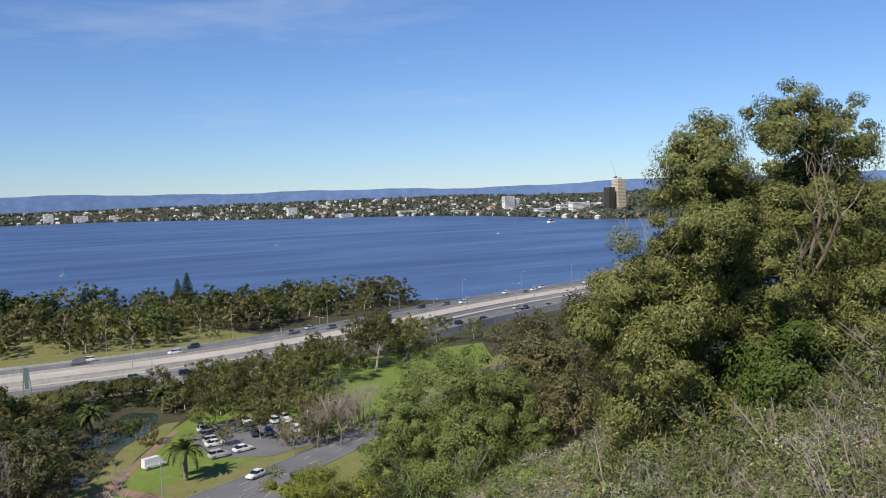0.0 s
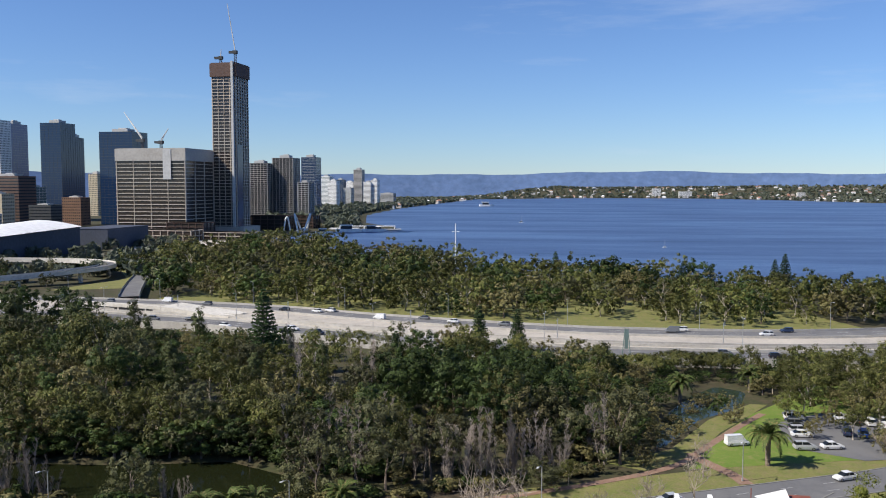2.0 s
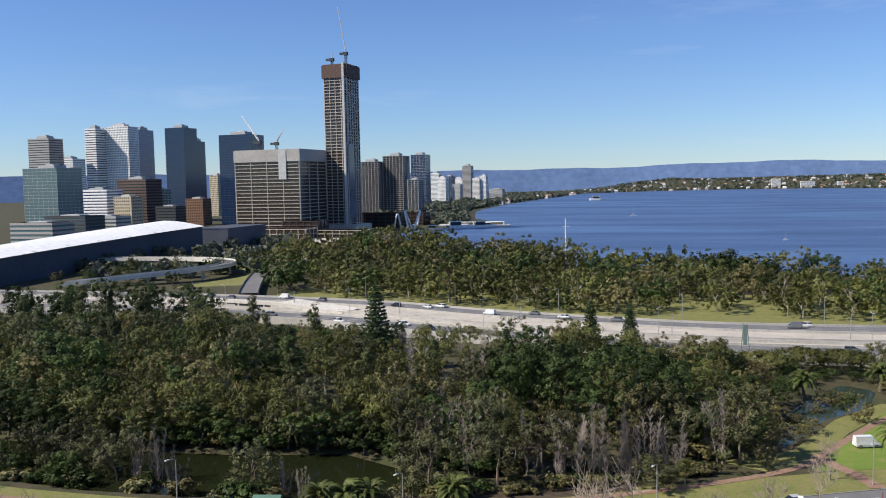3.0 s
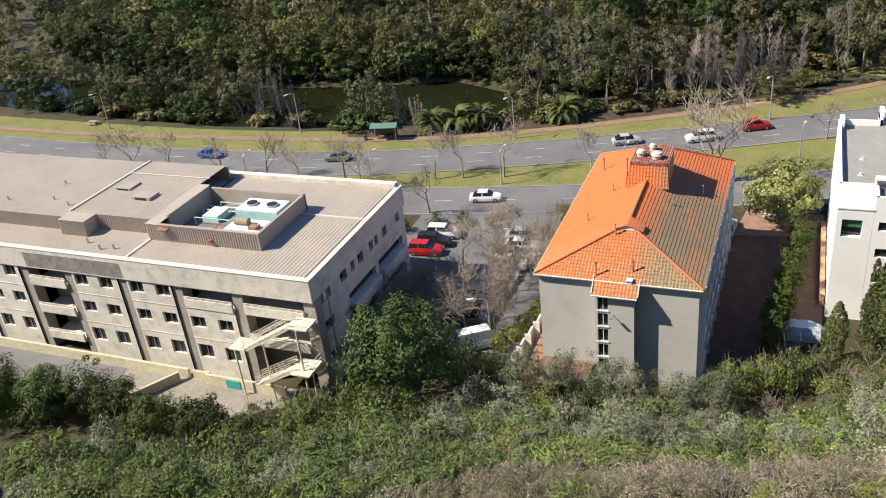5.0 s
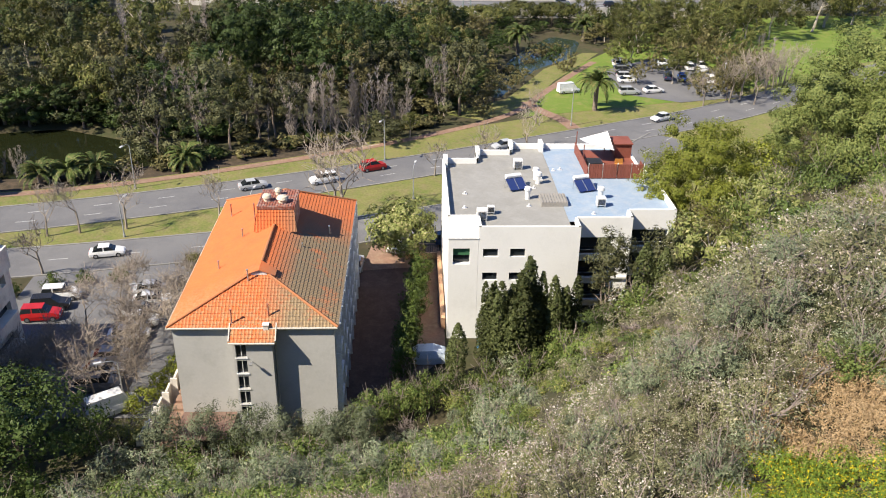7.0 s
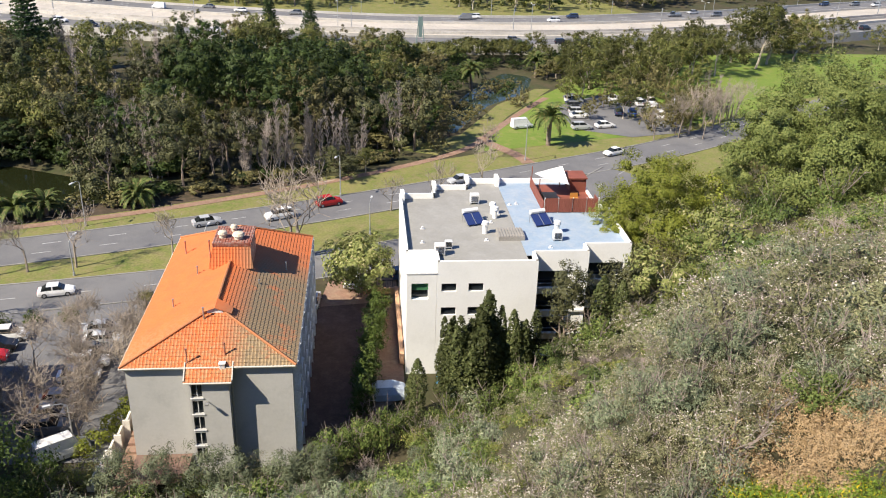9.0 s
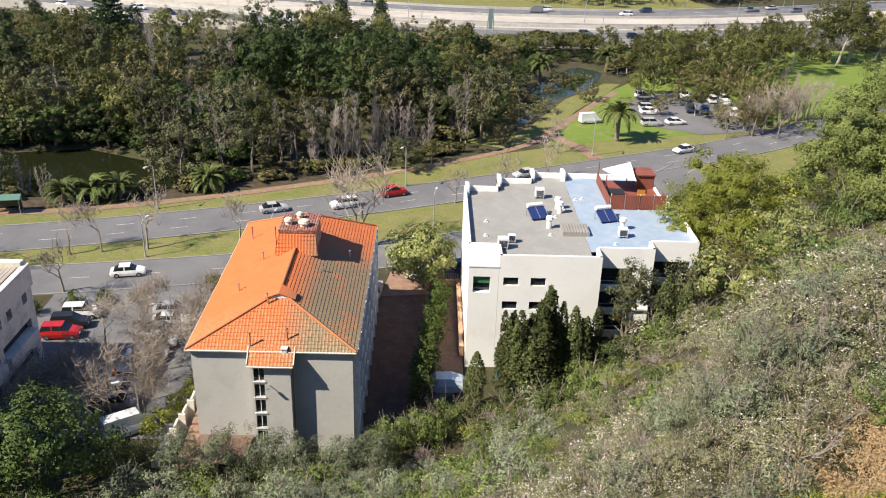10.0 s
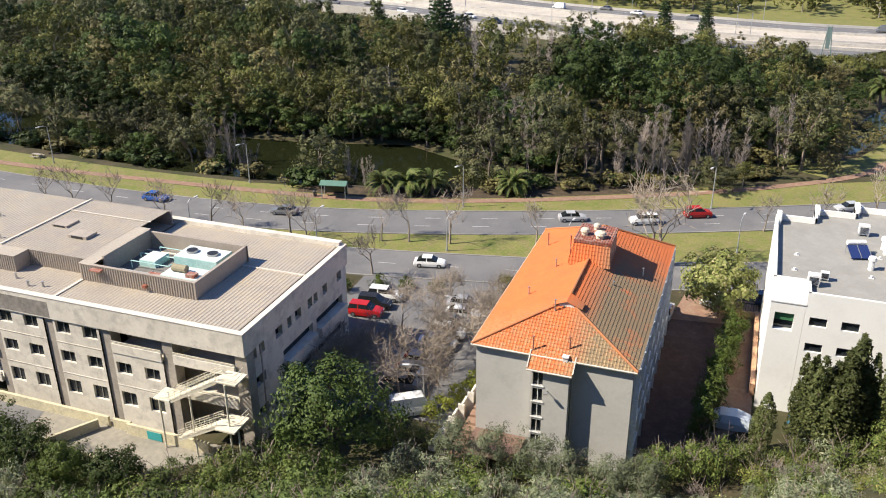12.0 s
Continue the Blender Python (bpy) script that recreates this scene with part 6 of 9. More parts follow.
def upright_bare(rng, h=12.0):
    segs = []
    for s in range(rng.integers(5, 8)):
        base = Vector((rng.uniform(-1.3, 1.3), rng.uniform(-1.3, 1.3), -0.3))
        top = base * 1.9 + Vector((rng.uniform(-0.8, 0.8), rng.uniform(-0.8, 0.8), h * rng.uniform(0.55, 1.0)))
        n = 9
        last = base
        for i in range(1, n + 1):
            q_ = base.lerp(top, i / n) + Vector((rng.uniform(-.12, .12), rng.uniform(-.12, .12), 0))
            segs.append((last, q_, 0.10 * (1 - (i - 1) / n) + 0.018, 0.10 * (1 - i / n) + 0.018))
            if i > 1:
                for _ in range(7):
                    a = rng.uniform(0, 2 * math.pi)
                    ln = rng.uniform(0.6, 2.3) * (1 - 0.45 * i / n)
                    tip = q_ + Vector((math.cos(a) * ln * 0.55, math.sin(a) * ln * 0.55, ln))
                    segs.append((q_, tip, 0.03, 0.012))
                    mid = q_.lerp(tip, 0.5)
                    for _k in range(2):
                        a2 = rng.uniform(0, 2 * math.pi)
                        segs.append((mid, mid + Vector((math.cos(a2) * 0.3, math.sin(a2) * 0.3, rng.uniform(0.3, 0.8))), 0.018, 0.01))
            last = q_
    return wood(segs, 4), []


def street_bare(rng, h=7.5):
    segs, tips = limb_tree(rng, h, 0.75, 3, 3, 0.04, 0.75, 0.42, 0.018, 0.62)
    for p in tips:
        for _ in range(2):
            segs.append((p, p + Vector(rng.normal(size=3)) * 0.4 + Vector((0, 0, 0.5)), 0.014, 0.008))
    return wood(segs, 5, 0.014), []


def norfolk(rng, h=20.0):
    segs = [(Vector((0, 0, -0.3)), Vector((0, 0, h)), h * 0.018, 0.03)]
    pts, nrm = [], []
    tiers = 20
    for i in range(tiers):
        t = (i + 1.5) / (tiers + 1.5)
        z = h * (0.12 + 0.88 * t)
        ln = h * 0.23 * (1 - t) ** 0.8 + 0.3
        arms = 7 if t < 0.8 else 5
        ph = rng.uniform(0, 6.28)
        for a in range(arms):
            ang = ph + 2 * math.pi * a / arms + rng.uniform(-.15, .15)
            d = Vector((math.cos(ang), math.sin(ang), 0.12))
            segs.append((Vector((0, 0, z)), Vector((0, 0, z)) + d * ln, 0.05, 0.015))
            k = int(46 * ln / (h * 0.2) + 14)
            s = rng.uniform(0.12, 1.0, k)
            side = np.array([-math.sin(ang), math.cos(ang), 0])
            p = np.outer(s * ln, np.array(d)) + np.outer(rng.normal(size=k) * (0.16 * ln * (1.1 - s) + 0.06), side) + np.array([0, 0, z]) + np.outer(rng.uniform(-.1, .22, k), [0, 0, 1])
            pts.append(p)
            nrm.append(rng.normal(size=(k, 3)) * 0.5 + np.array([0, 0, 0.8]))
    return wood(segs, 6), [leaf_cards(rng, np.concatenate(pts), np.concatenate(nrm), 0.62, 0.4)]


def canary_palm(rng, h=7.0, fronds=46, reach=3.4):
    b = Build()
    k = 8
    for i in range(k):
        z0, z1 = -0.3 + (h + 0.3) * i / k, -0.3 + (h + 0.3) * (i + 1) / k
        b.tube((0, 0, z0), (0, 0, z1), 0.42 if i < k - 1 else 0.5, 0.36 if i < k - 1 else 0.55, 9)
    vv, qq, off = [], [], 0
    for f in range(fronds):
        a = rng.uniform(0, 2 * math.pi)
        up = rng.uniform(-0.15, 1.4)
        ln = reach * rng.uniform(0.85, 1.1)
        n = 9
        out = np.array([math.cos(a), math.sin(a), 0.0])
        side = np.array([-math.sin(a), math.cos(a), 0.0])
        spine = [np.array([0, 0, h])]
        ang = up
        for i in range(n):
            spine.append(spine[-1] + (out * math.cos(ang) + np.array([0, 0, math.sin(ang)])) * ln / n)
            ang -= 0.10 + 0.028 * i
        for i in range(1, n + 1):
            wid = 0.5 * math.sin(math.pi * min(1, (i + 0.6) / (n + 1.2))) + 0.08
            p0, p1 = spine[i - 1], spine[i]
            t = (p1 - p0) / np.linalg.norm(p1 - p0)
            for sgn in (-1, 1):
                rise = np.array([0, 0, 0.14 * wid])
                vv += [p0, p1, p1 + side * sgn * wid * 0.42 + t * 0.1 + rise, p0 + side * sgn * wid * 0.42 + t * 0.1 + rise]
                qq.append([off, off + 1, off + 2, off + 3])
                off += 4
                for j in range(3):
                    p = p0 + (p1 - p0) * (j / 3) + side * sgn * wid * 0.3 + rise
                    tip = p + side * sgn * wid * 0.75 + t * 0.34 + np.array([0, 0, -0.1 + rng.uniform(-.06, .06)])
                    vv += [p, p + t * 0.15, (p + t * 0.15 + tip) / 2 + t * 0.03, tip]
                    qq.append([off, off + 1, off + 2, off + 3])
                    off += 4
    return b, [(np.array(vv), np.array(qq))]


def column_cypress(rng, h=7.0, r=0.9, n=1500, size=0.26):
    t = rng.random(n) ** 0.8
    ragged = 1 + 0.22 * np.sin(rng.uniform(0, 6.28) + 9 * t)
    rad = r * np.sqrt(np.clip(1 - t ** 2.2, 0, 1)) * (0.8 + 0.3 * rng.random(n)) * (1 - 0.25 * np.exp(-t * 12)) * ragged
    a = rng.uniform(0, 2 * math.pi, n)
    p = np.stack([rad * np.cos(a), rad * np.sin(a), h * (0.03 + 0.97 * t)], 1)
    nr_ = np.stack([np.cos(a), np.sin(a), 0.4 + 0 * a], 1) + 0.6 * rng.normal(size=(n, 3))
    return Build().tube((0, 0, -0.3), (0, 0, h * 0.9), 0.14, 0.02, 6), [leaf_cards(rng, p, nr_, size, 0.4)]


def plant(kind, x, y, h, maker, leafm, bark, label, category, variants=3, base_h=10.0, z=None, turn=None, wide=1.0, group="", sink=0.15):
    """Plant one tree: every kind has a few grown variants, which later plants share at their own size and turn."""
    pool = SPECIES.setdefault(kind, [])
    z = ground_at(x, y) if z is None else z
    k = PLANT_RND.randrange(variants)
    turn = PLANT_RND.uniform(0, 360) if turn is None else turn
    s = h / base_h
    m = pose(x, y, z - sink, 0, 0, turn) @ Matrix.Diagonal((s * wide, s * wide, s, 1))
    if len(pool) < variants:
        rng = np.random.default_rng(sum(ord(c) for c in kind) * 31 + len(pool) * 7 + 3)
        trunk, clouds = maker(rng)
        th = thing(kind, 0, 0, 0, label, category, group)
        part("trunk" if clouds else "bare_crown", trunk, bark, th)
        for verts, quads in clouds:
            ob = new("crown", mesh_arrays("crown", verts, quads, leafm))
            ob.parent = th
        pool.append(th)
        th.matrix_basis = m
        return th
    th = copy_thing(pool[k], m)
    th.matrix_basis = m
    if label and th.get("label") != label:
        tagged(th, label)
    return th


PLANT_RND = random.Random(11)


def p_far(kind, leafm, label, x, y, h, **k):
    """Trees past the freeway: fewer, larger leaf clumps."""
    grow = (lambda r: gum(r, 12, clumps=66, per=22, leaf=0.8, spread=0.6)) if leafm is L_GUM else (lambda r: dome(r, 12, leaf=0.75, spread=0.5, clumps=80, per=20, low=-0.85))
    return plant(kind, x, y, h, grow, leafm, BARK_PALE if leafm is L_GUM else BARK, label, "tree", 4, 12.0, **k)


def p_gum(x, y, h, **k):
    return plant("gum_tree", x, y, h, lambda r: gum(r, 12), L_GUM, BARK_PALE, "olive-green gum tree with pale limbs", "tree", 5, 12.0, **k)


def p_grey(x, y, h, **k):
    return plant("paperbark_tree", x, y, h, lambda r: gum(r, 11, clumps=90, per=42, spread=0.4), L_GREY, BARK, "grey-green drooping paperbark beside the water", "tree", 4, 11.0, **k)


def p_brown(x, y, h, **k):
    return plant("sheoak_tree", x, y, h, lambda r: gum(r, 10, clumps=90, per=42, spread=0.46), L_BROWN, BARK, "brownish olive sheoak tree", "tree", 4, 10.0, **k)


def p_dark(x, y, h, **k):
    return plant("broadleaf_tree", x, y, h, lambda r: dome(r, 11), L_DARK, BARK, "dense dark green broadleaf tree", "tree", 4, 11.0, **k)


def p_bare(x, y, h, **k):
    return plant("bare_poplar", x, y, h, lambda r: upright_bare(r, 12), TWIG, TWIG, "leafless grey-brown upright poplar", "tree", 4, 12.0, **k)


def p_street(x, y, h, **k):
    return plant("street_tree", x, y, h, lambda r: street_bare(r, 7.5), TWIG, TWIG_STREET, "bare leafless street tree on the grass strip", "tree", 5, 7.5, **k)


def p_pine(x, y, h, **k):
    return plant("norfolk_pine", x, y, h, lambda r: norfolk(r, 20), L_PINE, BARK, "tall tiered norfolk pine", "tree", 2, 20.0, **k)


def p_palm(x, y, h, **k):
    return plant("date_palm", x, y, h, lambda r: canary_palm(r, 4.8, 44, 4.2), L_PALM, BARK, "stout date palm with arching fronds", "palm", 3, 9.0, **k)


def p_cypress(x, y, h, **k):
    return plant("cypress", x, y, h, lambda r: column_cypress(r), L_CYPRESS, BARK, "narrow dark green cypress", "tree", 2, 7.0, **k)


# near the road and the canal
for x, y, h in ((-42, 139, 13), (-47, 148, 14), (-31, 143, 12), (-24, 149, 13), (-37, 155, 15), (-18, 153, 12), (-72, 133, 11), (-99, 132, 12), (-105, 134, 11), (-113, 136, 12), (-120, 138, 12), (-134, 136, 12), (-146, 138, 13), (-66, 158, 12), (-58, 160, 13)):
    p_grey(x, y, h)
for x, y, h in ((-54, 158.5, 12), (-70, 159, 12), (-78, 156, 13), (-86, 155, 13), (-94, 154, 12), (-110, 152, 13), (-118, 152, 12), (-128, 154, 13), (-140, 156, 13), (-152, 157, 13), (-164, 158, 13), (-48, 160, 12), (-62, 161, 13), (-82, 160, 14), (-90, 161, 13), (-98, 160, 14), (-106, 160, 13), (-114, 159, 13), (-124, 161, 13), (-134, 162, 14), (-146, 164, 13), (-36, 152, 12), (-43, 156, 12)):
    (p_dark if x % 4 < 2 else p_gum)(x, y, h, wide=1.15)
# crowns that lean out over the canal
for x, y, h in ((-150, 131, 10), (-140, 151, 11), (-128, 150, 10), (-117, 148.5, 9), (-104, 150, 9), (-94, 151.5, 10), (-86, 152, 9), (-76, 154.5, 9), (-70, 155.5, 10), (-60, 155, 9), (-50, 151, 9), (-124, 133, 8), (-110, 130.5, 7)):
    (p_grey if int(x) % 2 else p_dark)(x, y, h, wide=1.35)
for x, y, h in ((-21, 147, 13), (-18.5, 148, 12), (-15, 149, 14), (-12, 150, 13), (-8.5, 151, 13), (-6, 153, 12), (7, 163, 14), (-36, 146, 12), (-44, 150, 12), (-40, 152, 13), (-50, 152, 12), (-62, 131.5, 7), (-96, 133.5, 11), (-92, 134, 12), (-76, 168, 12), (-2, 155, 11), (-26, 149.5, 12), (4, 166, 12), (-56, 168, 13), (-48, 170, 12), (-34, 160, 13), (-66, 132.5, 8), (-88, 133, 9)):
    p_bare(x, y, h)
for x, y, h in ((9.5, 240.5, 8.6), (6.4, 206.3, 9.0), (26.7, 214.1, 9.4), (45.6, 227.7, 8.6), (2.8, 239.5, 9.0), (-7.3, 234.2, 9.4), (-7.1, 207.1, 8.6), (62, 243, 9.5), (68, 245, 9), (-30, 236, 8), (-52, 172, 9)):
    p_palm(x, y, h)
for x, y, h in ((-57.5, 127.6, 9.0), (-53.5, 128.6, 9.4), (-49.5, 130, 8.9), (-36.5, 134.5, 9.4), (-104, 153, 9.5)):
    p_palm(x, y, h * 0.9, wide=1.0, sink=2.6)
for x, y, h in ((-83, 226, 25), (-27, 258, 17), (-15.5, 259, 16), (-46, 226, 14)):
    p_pine(x, y, h)
for x, y, h in ((-101, 103, 6.5), (-95, 104.5, 6), (-84, 103, 6.5), (-76, 104, 6.5), (-70, 103.5, 6), (-63, 105.5, 6.5), (-49.5, 108.5, 6), (-45.5, 109.5, 6.5), (-39.5, 110.8, 6.8), (-27, 113, 6), (-9.5, 113, 11.5), (-10.5, 112.5, 10.5), (12, 134, 6.5), (4, 131, 5), (-107, 103, 6), (-58, 101.5, 6.5), (-46, 97.5, 6.5), (20, 141, 7), (24, 158, 6)):
    p_street(x, y, h * 1.35, wide=1.3)

# the wood between canal and freeway, thick and mixed
rnd = random.Random(21)
placed = []


def free(x, y, gap):
    if any((x - a) ** 2 + (y - c) ** 2 < gap * gap for a, c in placed):
        return False
    placed.append((x, y))
    return True


count = 0
while count < 240:
    x, y = rnd.uniform(-300, 16), rnd.uniform(140, 300)
    az = math.degrees(math.atan2(x, y))
    if az < -47 or float(water_depth(x, y, CANAL)) > -2.5 or float(water_depth(x, y, POND)) > -4 or (x > -20 and y < 160):
        continue
    if y > float(np.interp(x, [-300, -200, -110, -60, 16], [298, 296, 274, 252, 246])) or y < float(np.interp(x, [-60, -30, 16], [150, 148, 165])) or not free(x, y, 6.2 if x > -60 else 7.4):
        continue
    count += 1
    h = (rnd.uniform(12.5, 17.0) if rnd.random() < 0.35 else rnd.uniform(6.0, 11.5)) * (0.72 if y > 225 and x > 2 else 1.0 if x > -45 else 1.12 if x < -90 else 1.0) + (2.5 if -45 < x < 2 else 3.5 if x < -110 else 0)
    h = min(h, max(3.5, 52 * (1 - math.hypot(x, y) / float(np.interp(az, [-46, -30, -28, -23, -14, -12, -8, -6, 0], [420, 400, 345, 334, 334, 352, 350, 312, 310])))))
    p = rnd.random()
    if -42 < x < 8 and 172 < y < 246:
        (p_dark if p < 0.6 else p_gum if p < 0.85 else p_brown)(x, y, h)
    elif x < -90:
        (p_gum if p < 0.25 else p_dark if p < 0.76 else p_grey if p < 0.86 else p_brown)(x, y, h)
    else:
        (p_grey if p < 0.3 else p_gum if p < 0.58 else p_brown if p < 0.78 else p_bare if p < 0.88 else p_dark)(x, y, h)

# park trees past the freeway
count = 0
while count < 315:
    x = rnd.uniform(-262, 204)
    lo = float(np.interp(x, [-260, -127, -72, -8, 77, 138, 235], [400, 372, 350, 338, 340, 362, 396]))
    hi = float(np.interp(x, [-260, -209, -84, -28, 34, 126, 187, 235], [700, 690, 535, 488, 492, 445, 432, 402]))
    y = lo + (hi - lo) * rnd.random() ** 1.2
    if math.degrees(math.atan2(x, y)) < -27.5 or not free(x, y, 7.0):
        continue
    count += 1
    p = rnd.random()
    h = 7.5 + 10.5 * rnd.random() ** 1.3 + (4 if x < -60 else 0)
    kind, lf, lb = (("park_gum", L_GUM, "olive park gum beyond the freeway") if p < 0.42 else ("park_broadleaf", L_DARK, "dark green park tree beyond the freeway") if p < 0.66 else ("park_sheoak", L_BROWN, "brownish park tree beyond the freeway") if p < 0.8 else ("park_paperbark", L_GREY, "grey-green park tree beyond the freeway"))
    p_far(kind, lf, lb, x, y, h, wide=1.1)
for x, y, h in ((-8, 470, 18), (74, 474, 12), (57, 456, 15), (104, 443, 20), (100, 446, 17)):
    p_pine(x, y, h)
for x, y, h in ((6, 442, 18), (14, 444, 19), (22, 441, 18), (30, 440, 17), (36, 446, 15), (18, 436, 17)):
    p_far("park_broadleaf", L_DARK, "dark green park tree beyond the freeway", x, y, h, wide=1.2)
# trees among the ramps by the hall
for i in range(34):
    x, y = rnd.uniform(-345, -255), rnd.uniform(405, 520)
    if free(x, y, 7):
        p_far("ramp_tree", L_DARK if i % 2 else L_GREY, "small roadside tree among the ramps", x, y, rnd.uniform(6, 11))


def p_conifer(x, y, h):
    return plant("tall_conifer", x, y, h, lambda r: (Build().tube((0, 0, -0.3), (0, 0, 15), 0.3, 0.05, 6), [crown_cloud(r, (0, 0, 8.0), (2.3, 2.3, 8.2), 90, 42, 0.9, 0.42, -0.9, 0.55, 0.5)]), L_CYPRESS, BARK, "tall dark conifer rising over the wood", "tree", 3, 16.0)


for x, y, h in ((-172, 228, 18), (-166, 236, 19), (-186, 240, 18), (-200, 252, 20), (-150, 244, 17), (-158, 212, 17), (-120, 232, 16), (-126, 205, 16), (-104, 214, 15), (-210, 236, 18), (-140, 262, 17), (-118, 262, 15), (-178, 205, 17), (-192, 222, 18), (-142, 196, 17), (-112, 190, 16), (-134, 222, 17), (-154, 186, 16), (-96, 196, 16), (-88, 182, 15), (-160, 258, 18), (-182, 262, 19), (-72, 190, 15), (-60, 204, 15)):
    p_conifer(x, y, h)
for x, y, h in ((-205, 272, 20), (-192, 280, 21), (-180, 286, 20), (-216, 262, 20), (-226, 276, 21), (-238, 268, 20), (-168, 278, 19), (-202, 290, 21), (-218, 292, 21), (-234, 288, 20), (-250, 280, 20)):
    p_conifer(x, y, h) if int(x) % 2 else p_dark(x, y, h * 0.92)
for i in range(26):
    x, y = rnd.uniform(-330, -232), rnd.uniform(520, 650)
    if free(x, y, 9):
        p_far("ramp_tree", L_DARK, "small roadside tree among the ramps", x, y, rnd.uniform(6, 12), wide=1.1)
# the wood goes on upstream along the canal
for i in range(60):
    a, d = rnd.uniform(-57, -46), rnd.uniform(215, 310)
    x, y = d * math.sin(radians(a)), d * math.cos(radians(a))
    if free(x, y, 9.5):
        (p_dark if i % 3 else p_gum)(x, y, rnd.uniform(9, 14), wide=1.25)
# the dark crowns that stand highest in the middle of the wood
for x, y, h in ((-36, 182, 18), (-30, 190, 17.5), (-24, 180, 18.5), (-18, 188, 17.5), (-12, 178, 18), (-8, 190, 16.5), (-2, 182, 16), (-27, 200, 16), (-14, 200, 16), (-40, 194, 17), (-5, 200, 14.5)):
    p_dark(x, y, h, wide=0.95)
for x, y, h in ((-70, 176, 17), (-82, 188, 17), (-104, 180, 17), (-130, 188, 18), (-56, 182, 16), (-118, 172, 16)):
    p_gum(x, y, h)
# the umbrella tree by the pond
for x, y, h in ((20, 240, 6.6), (30, 245, 7.0), (40, 247, 6.4)):
    plant("umbrella_tree", x, y, h, lambda r: (wood(limb_tree(r, 7.0, 1.1, 2, 4, 0.05, 0.5, 0.5)[0]), [crown_cloud(r, (0, 0, 4.6), (8.5, 6.5, 1.9), 120, 60, 1.0, 0.4, -0.15, 0.8, 0.4)]), L_GUM, BARK, "broad umbrella-shaped green tree beside the pond", "tree", 2, 7.0)

# around the ponds, the park and its car park
for x, y, h, kind in ((24, 236, 4, p_dark), (14, 236, 7, p_dark), (12, 226, 8, p_dark), (9, 218, 9, p_brown), (11, 210, 8, p_dark), (48, 236, 6, p_gum), (51, 226, 7, p_gum), (52, 246, 6, p_gum), (36, 197, 6, p_brown), (34, 203, 6, p_dark), (60, 226, 13, p_gum), (74, 216, 13, p_gum), (80, 224, 12, p_gum), (66, 232, 12, p_gum), (92, 238, 14, p_gum), (108, 248, 18, p_gum), (122, 254, 19, p_gum), (134, 262, 15, p_brown), (100, 262, 12, p_gum), (8, 178, 10, p_brown), (3, 182, 11, p_grey), (-2, 175, 10, p_brown), (9, 168, 7, p_brown), (14, 163, 5, p_brown), (-3, 160, 7, p_grey), (0, 150, 5.5, p_gum), (-6, 152, 5, p_gum), (84, 203, 9, p_bare), (78, 184, 11, p_bare), (82, 186, 10, p_bare), (62, 212, 7, p_brown), (70, 205, 7, p_brown)):
    kind(x, y, h)

for x, y, h in ((57, 214, 12), (63, 219, 12), (70, 224, 13), (77, 229, 12), (86, 232, 13), (54, 222, 11), (60, 238, 12), (73, 240, 12), (84, 246, 12), (92, 250, 11), (48, 240, 10), (112, 240, 17), (118, 246, 18), (128, 250, 16), (140, 268, 13), (152, 272, 12), (104, 258, 10)):
    p_gum(x, y, h, wide=1.1)
for x, y, h in ((20, 247, 4.5), (28, 250, 4.5), (36, 251, 4.5), (44, 248, 5), (50, 251, 4.5), (16, 242, 5.5), (10, 238, 7), (6, 228, 10), (4, 214, 11), (8, 202, 10), (6, 192, 10), (58, 250, 5), (12, 232, 9)):
    p_dark(x, y, h, wide=1.25)
for x, y, h in ((31, 212, 5), (35, 216, 4.5), (25, 186, 4), (21, 180, 4.5), (17, 172, 5.5), (48, 224, 6), (9, 175, 6)):
    p_brown(x, y, h, wide=1.3)

for x, y, h in ((16, 247, 4.5), (22, 252, 5), (30, 256, 5), (38, 254, 5), (46, 255, 5.5), (52, 240, 5), (33, 241, 3.2), (42, 241, 3.4), (25, 243, 3.4), (49, 234, 3.6), (56, 244, 5), (27, 232, 2.6), (10, 250, 6), (2, 248, 7)):
    p_dark(x, y, h, wide=1.7)
for x, y, h in ((27, 228, 3.0), (31, 231, 2.8), (34, 236.5, 3.2), (24, 224, 3.0), (29, 237, 3.4), (36, 239, 3.2), (41, 237, 3.0), (45, 235, 3.0), (21, 232, 3.6), (48, 231, 3.2)):
    p_dark(x, y, h, wide=1.8)
for x, y, h in ((33, 214, 3.4), (38, 222, 3.2), (17, 184, 3.6), (23, 196, 3.0), (12, 190, 5.0), (28, 206, 3.0)):
    p_brown(x, y, h, wide=1.7)
p_palm(37, 166.6, 11.0, wide=1.0)
# brownish trees on the low ground towards the bridge
rnd = random.Random(31)
for i in range(150):
    a, d = rnd.uniform(26, 44), rnd.uniform(150, 345)
    x, y = d * math.sin(radians(a)), d * math.cos(radians(a))
    edge = min(range(len(FWY)), key=lambda k: abs(FWY[k].x - x))
    if y > FWY[edge].y - 66 or (x < 165 and 160 < y < 270 and a < 34) or not free(x, y, 8.5):
        continue
    (p_brown if i % 3 else p_gum)(x, y, rnd.uniform(6, 11), wide=1.2)
# low growth along the water and under the wood
rnd = random.Random(8)
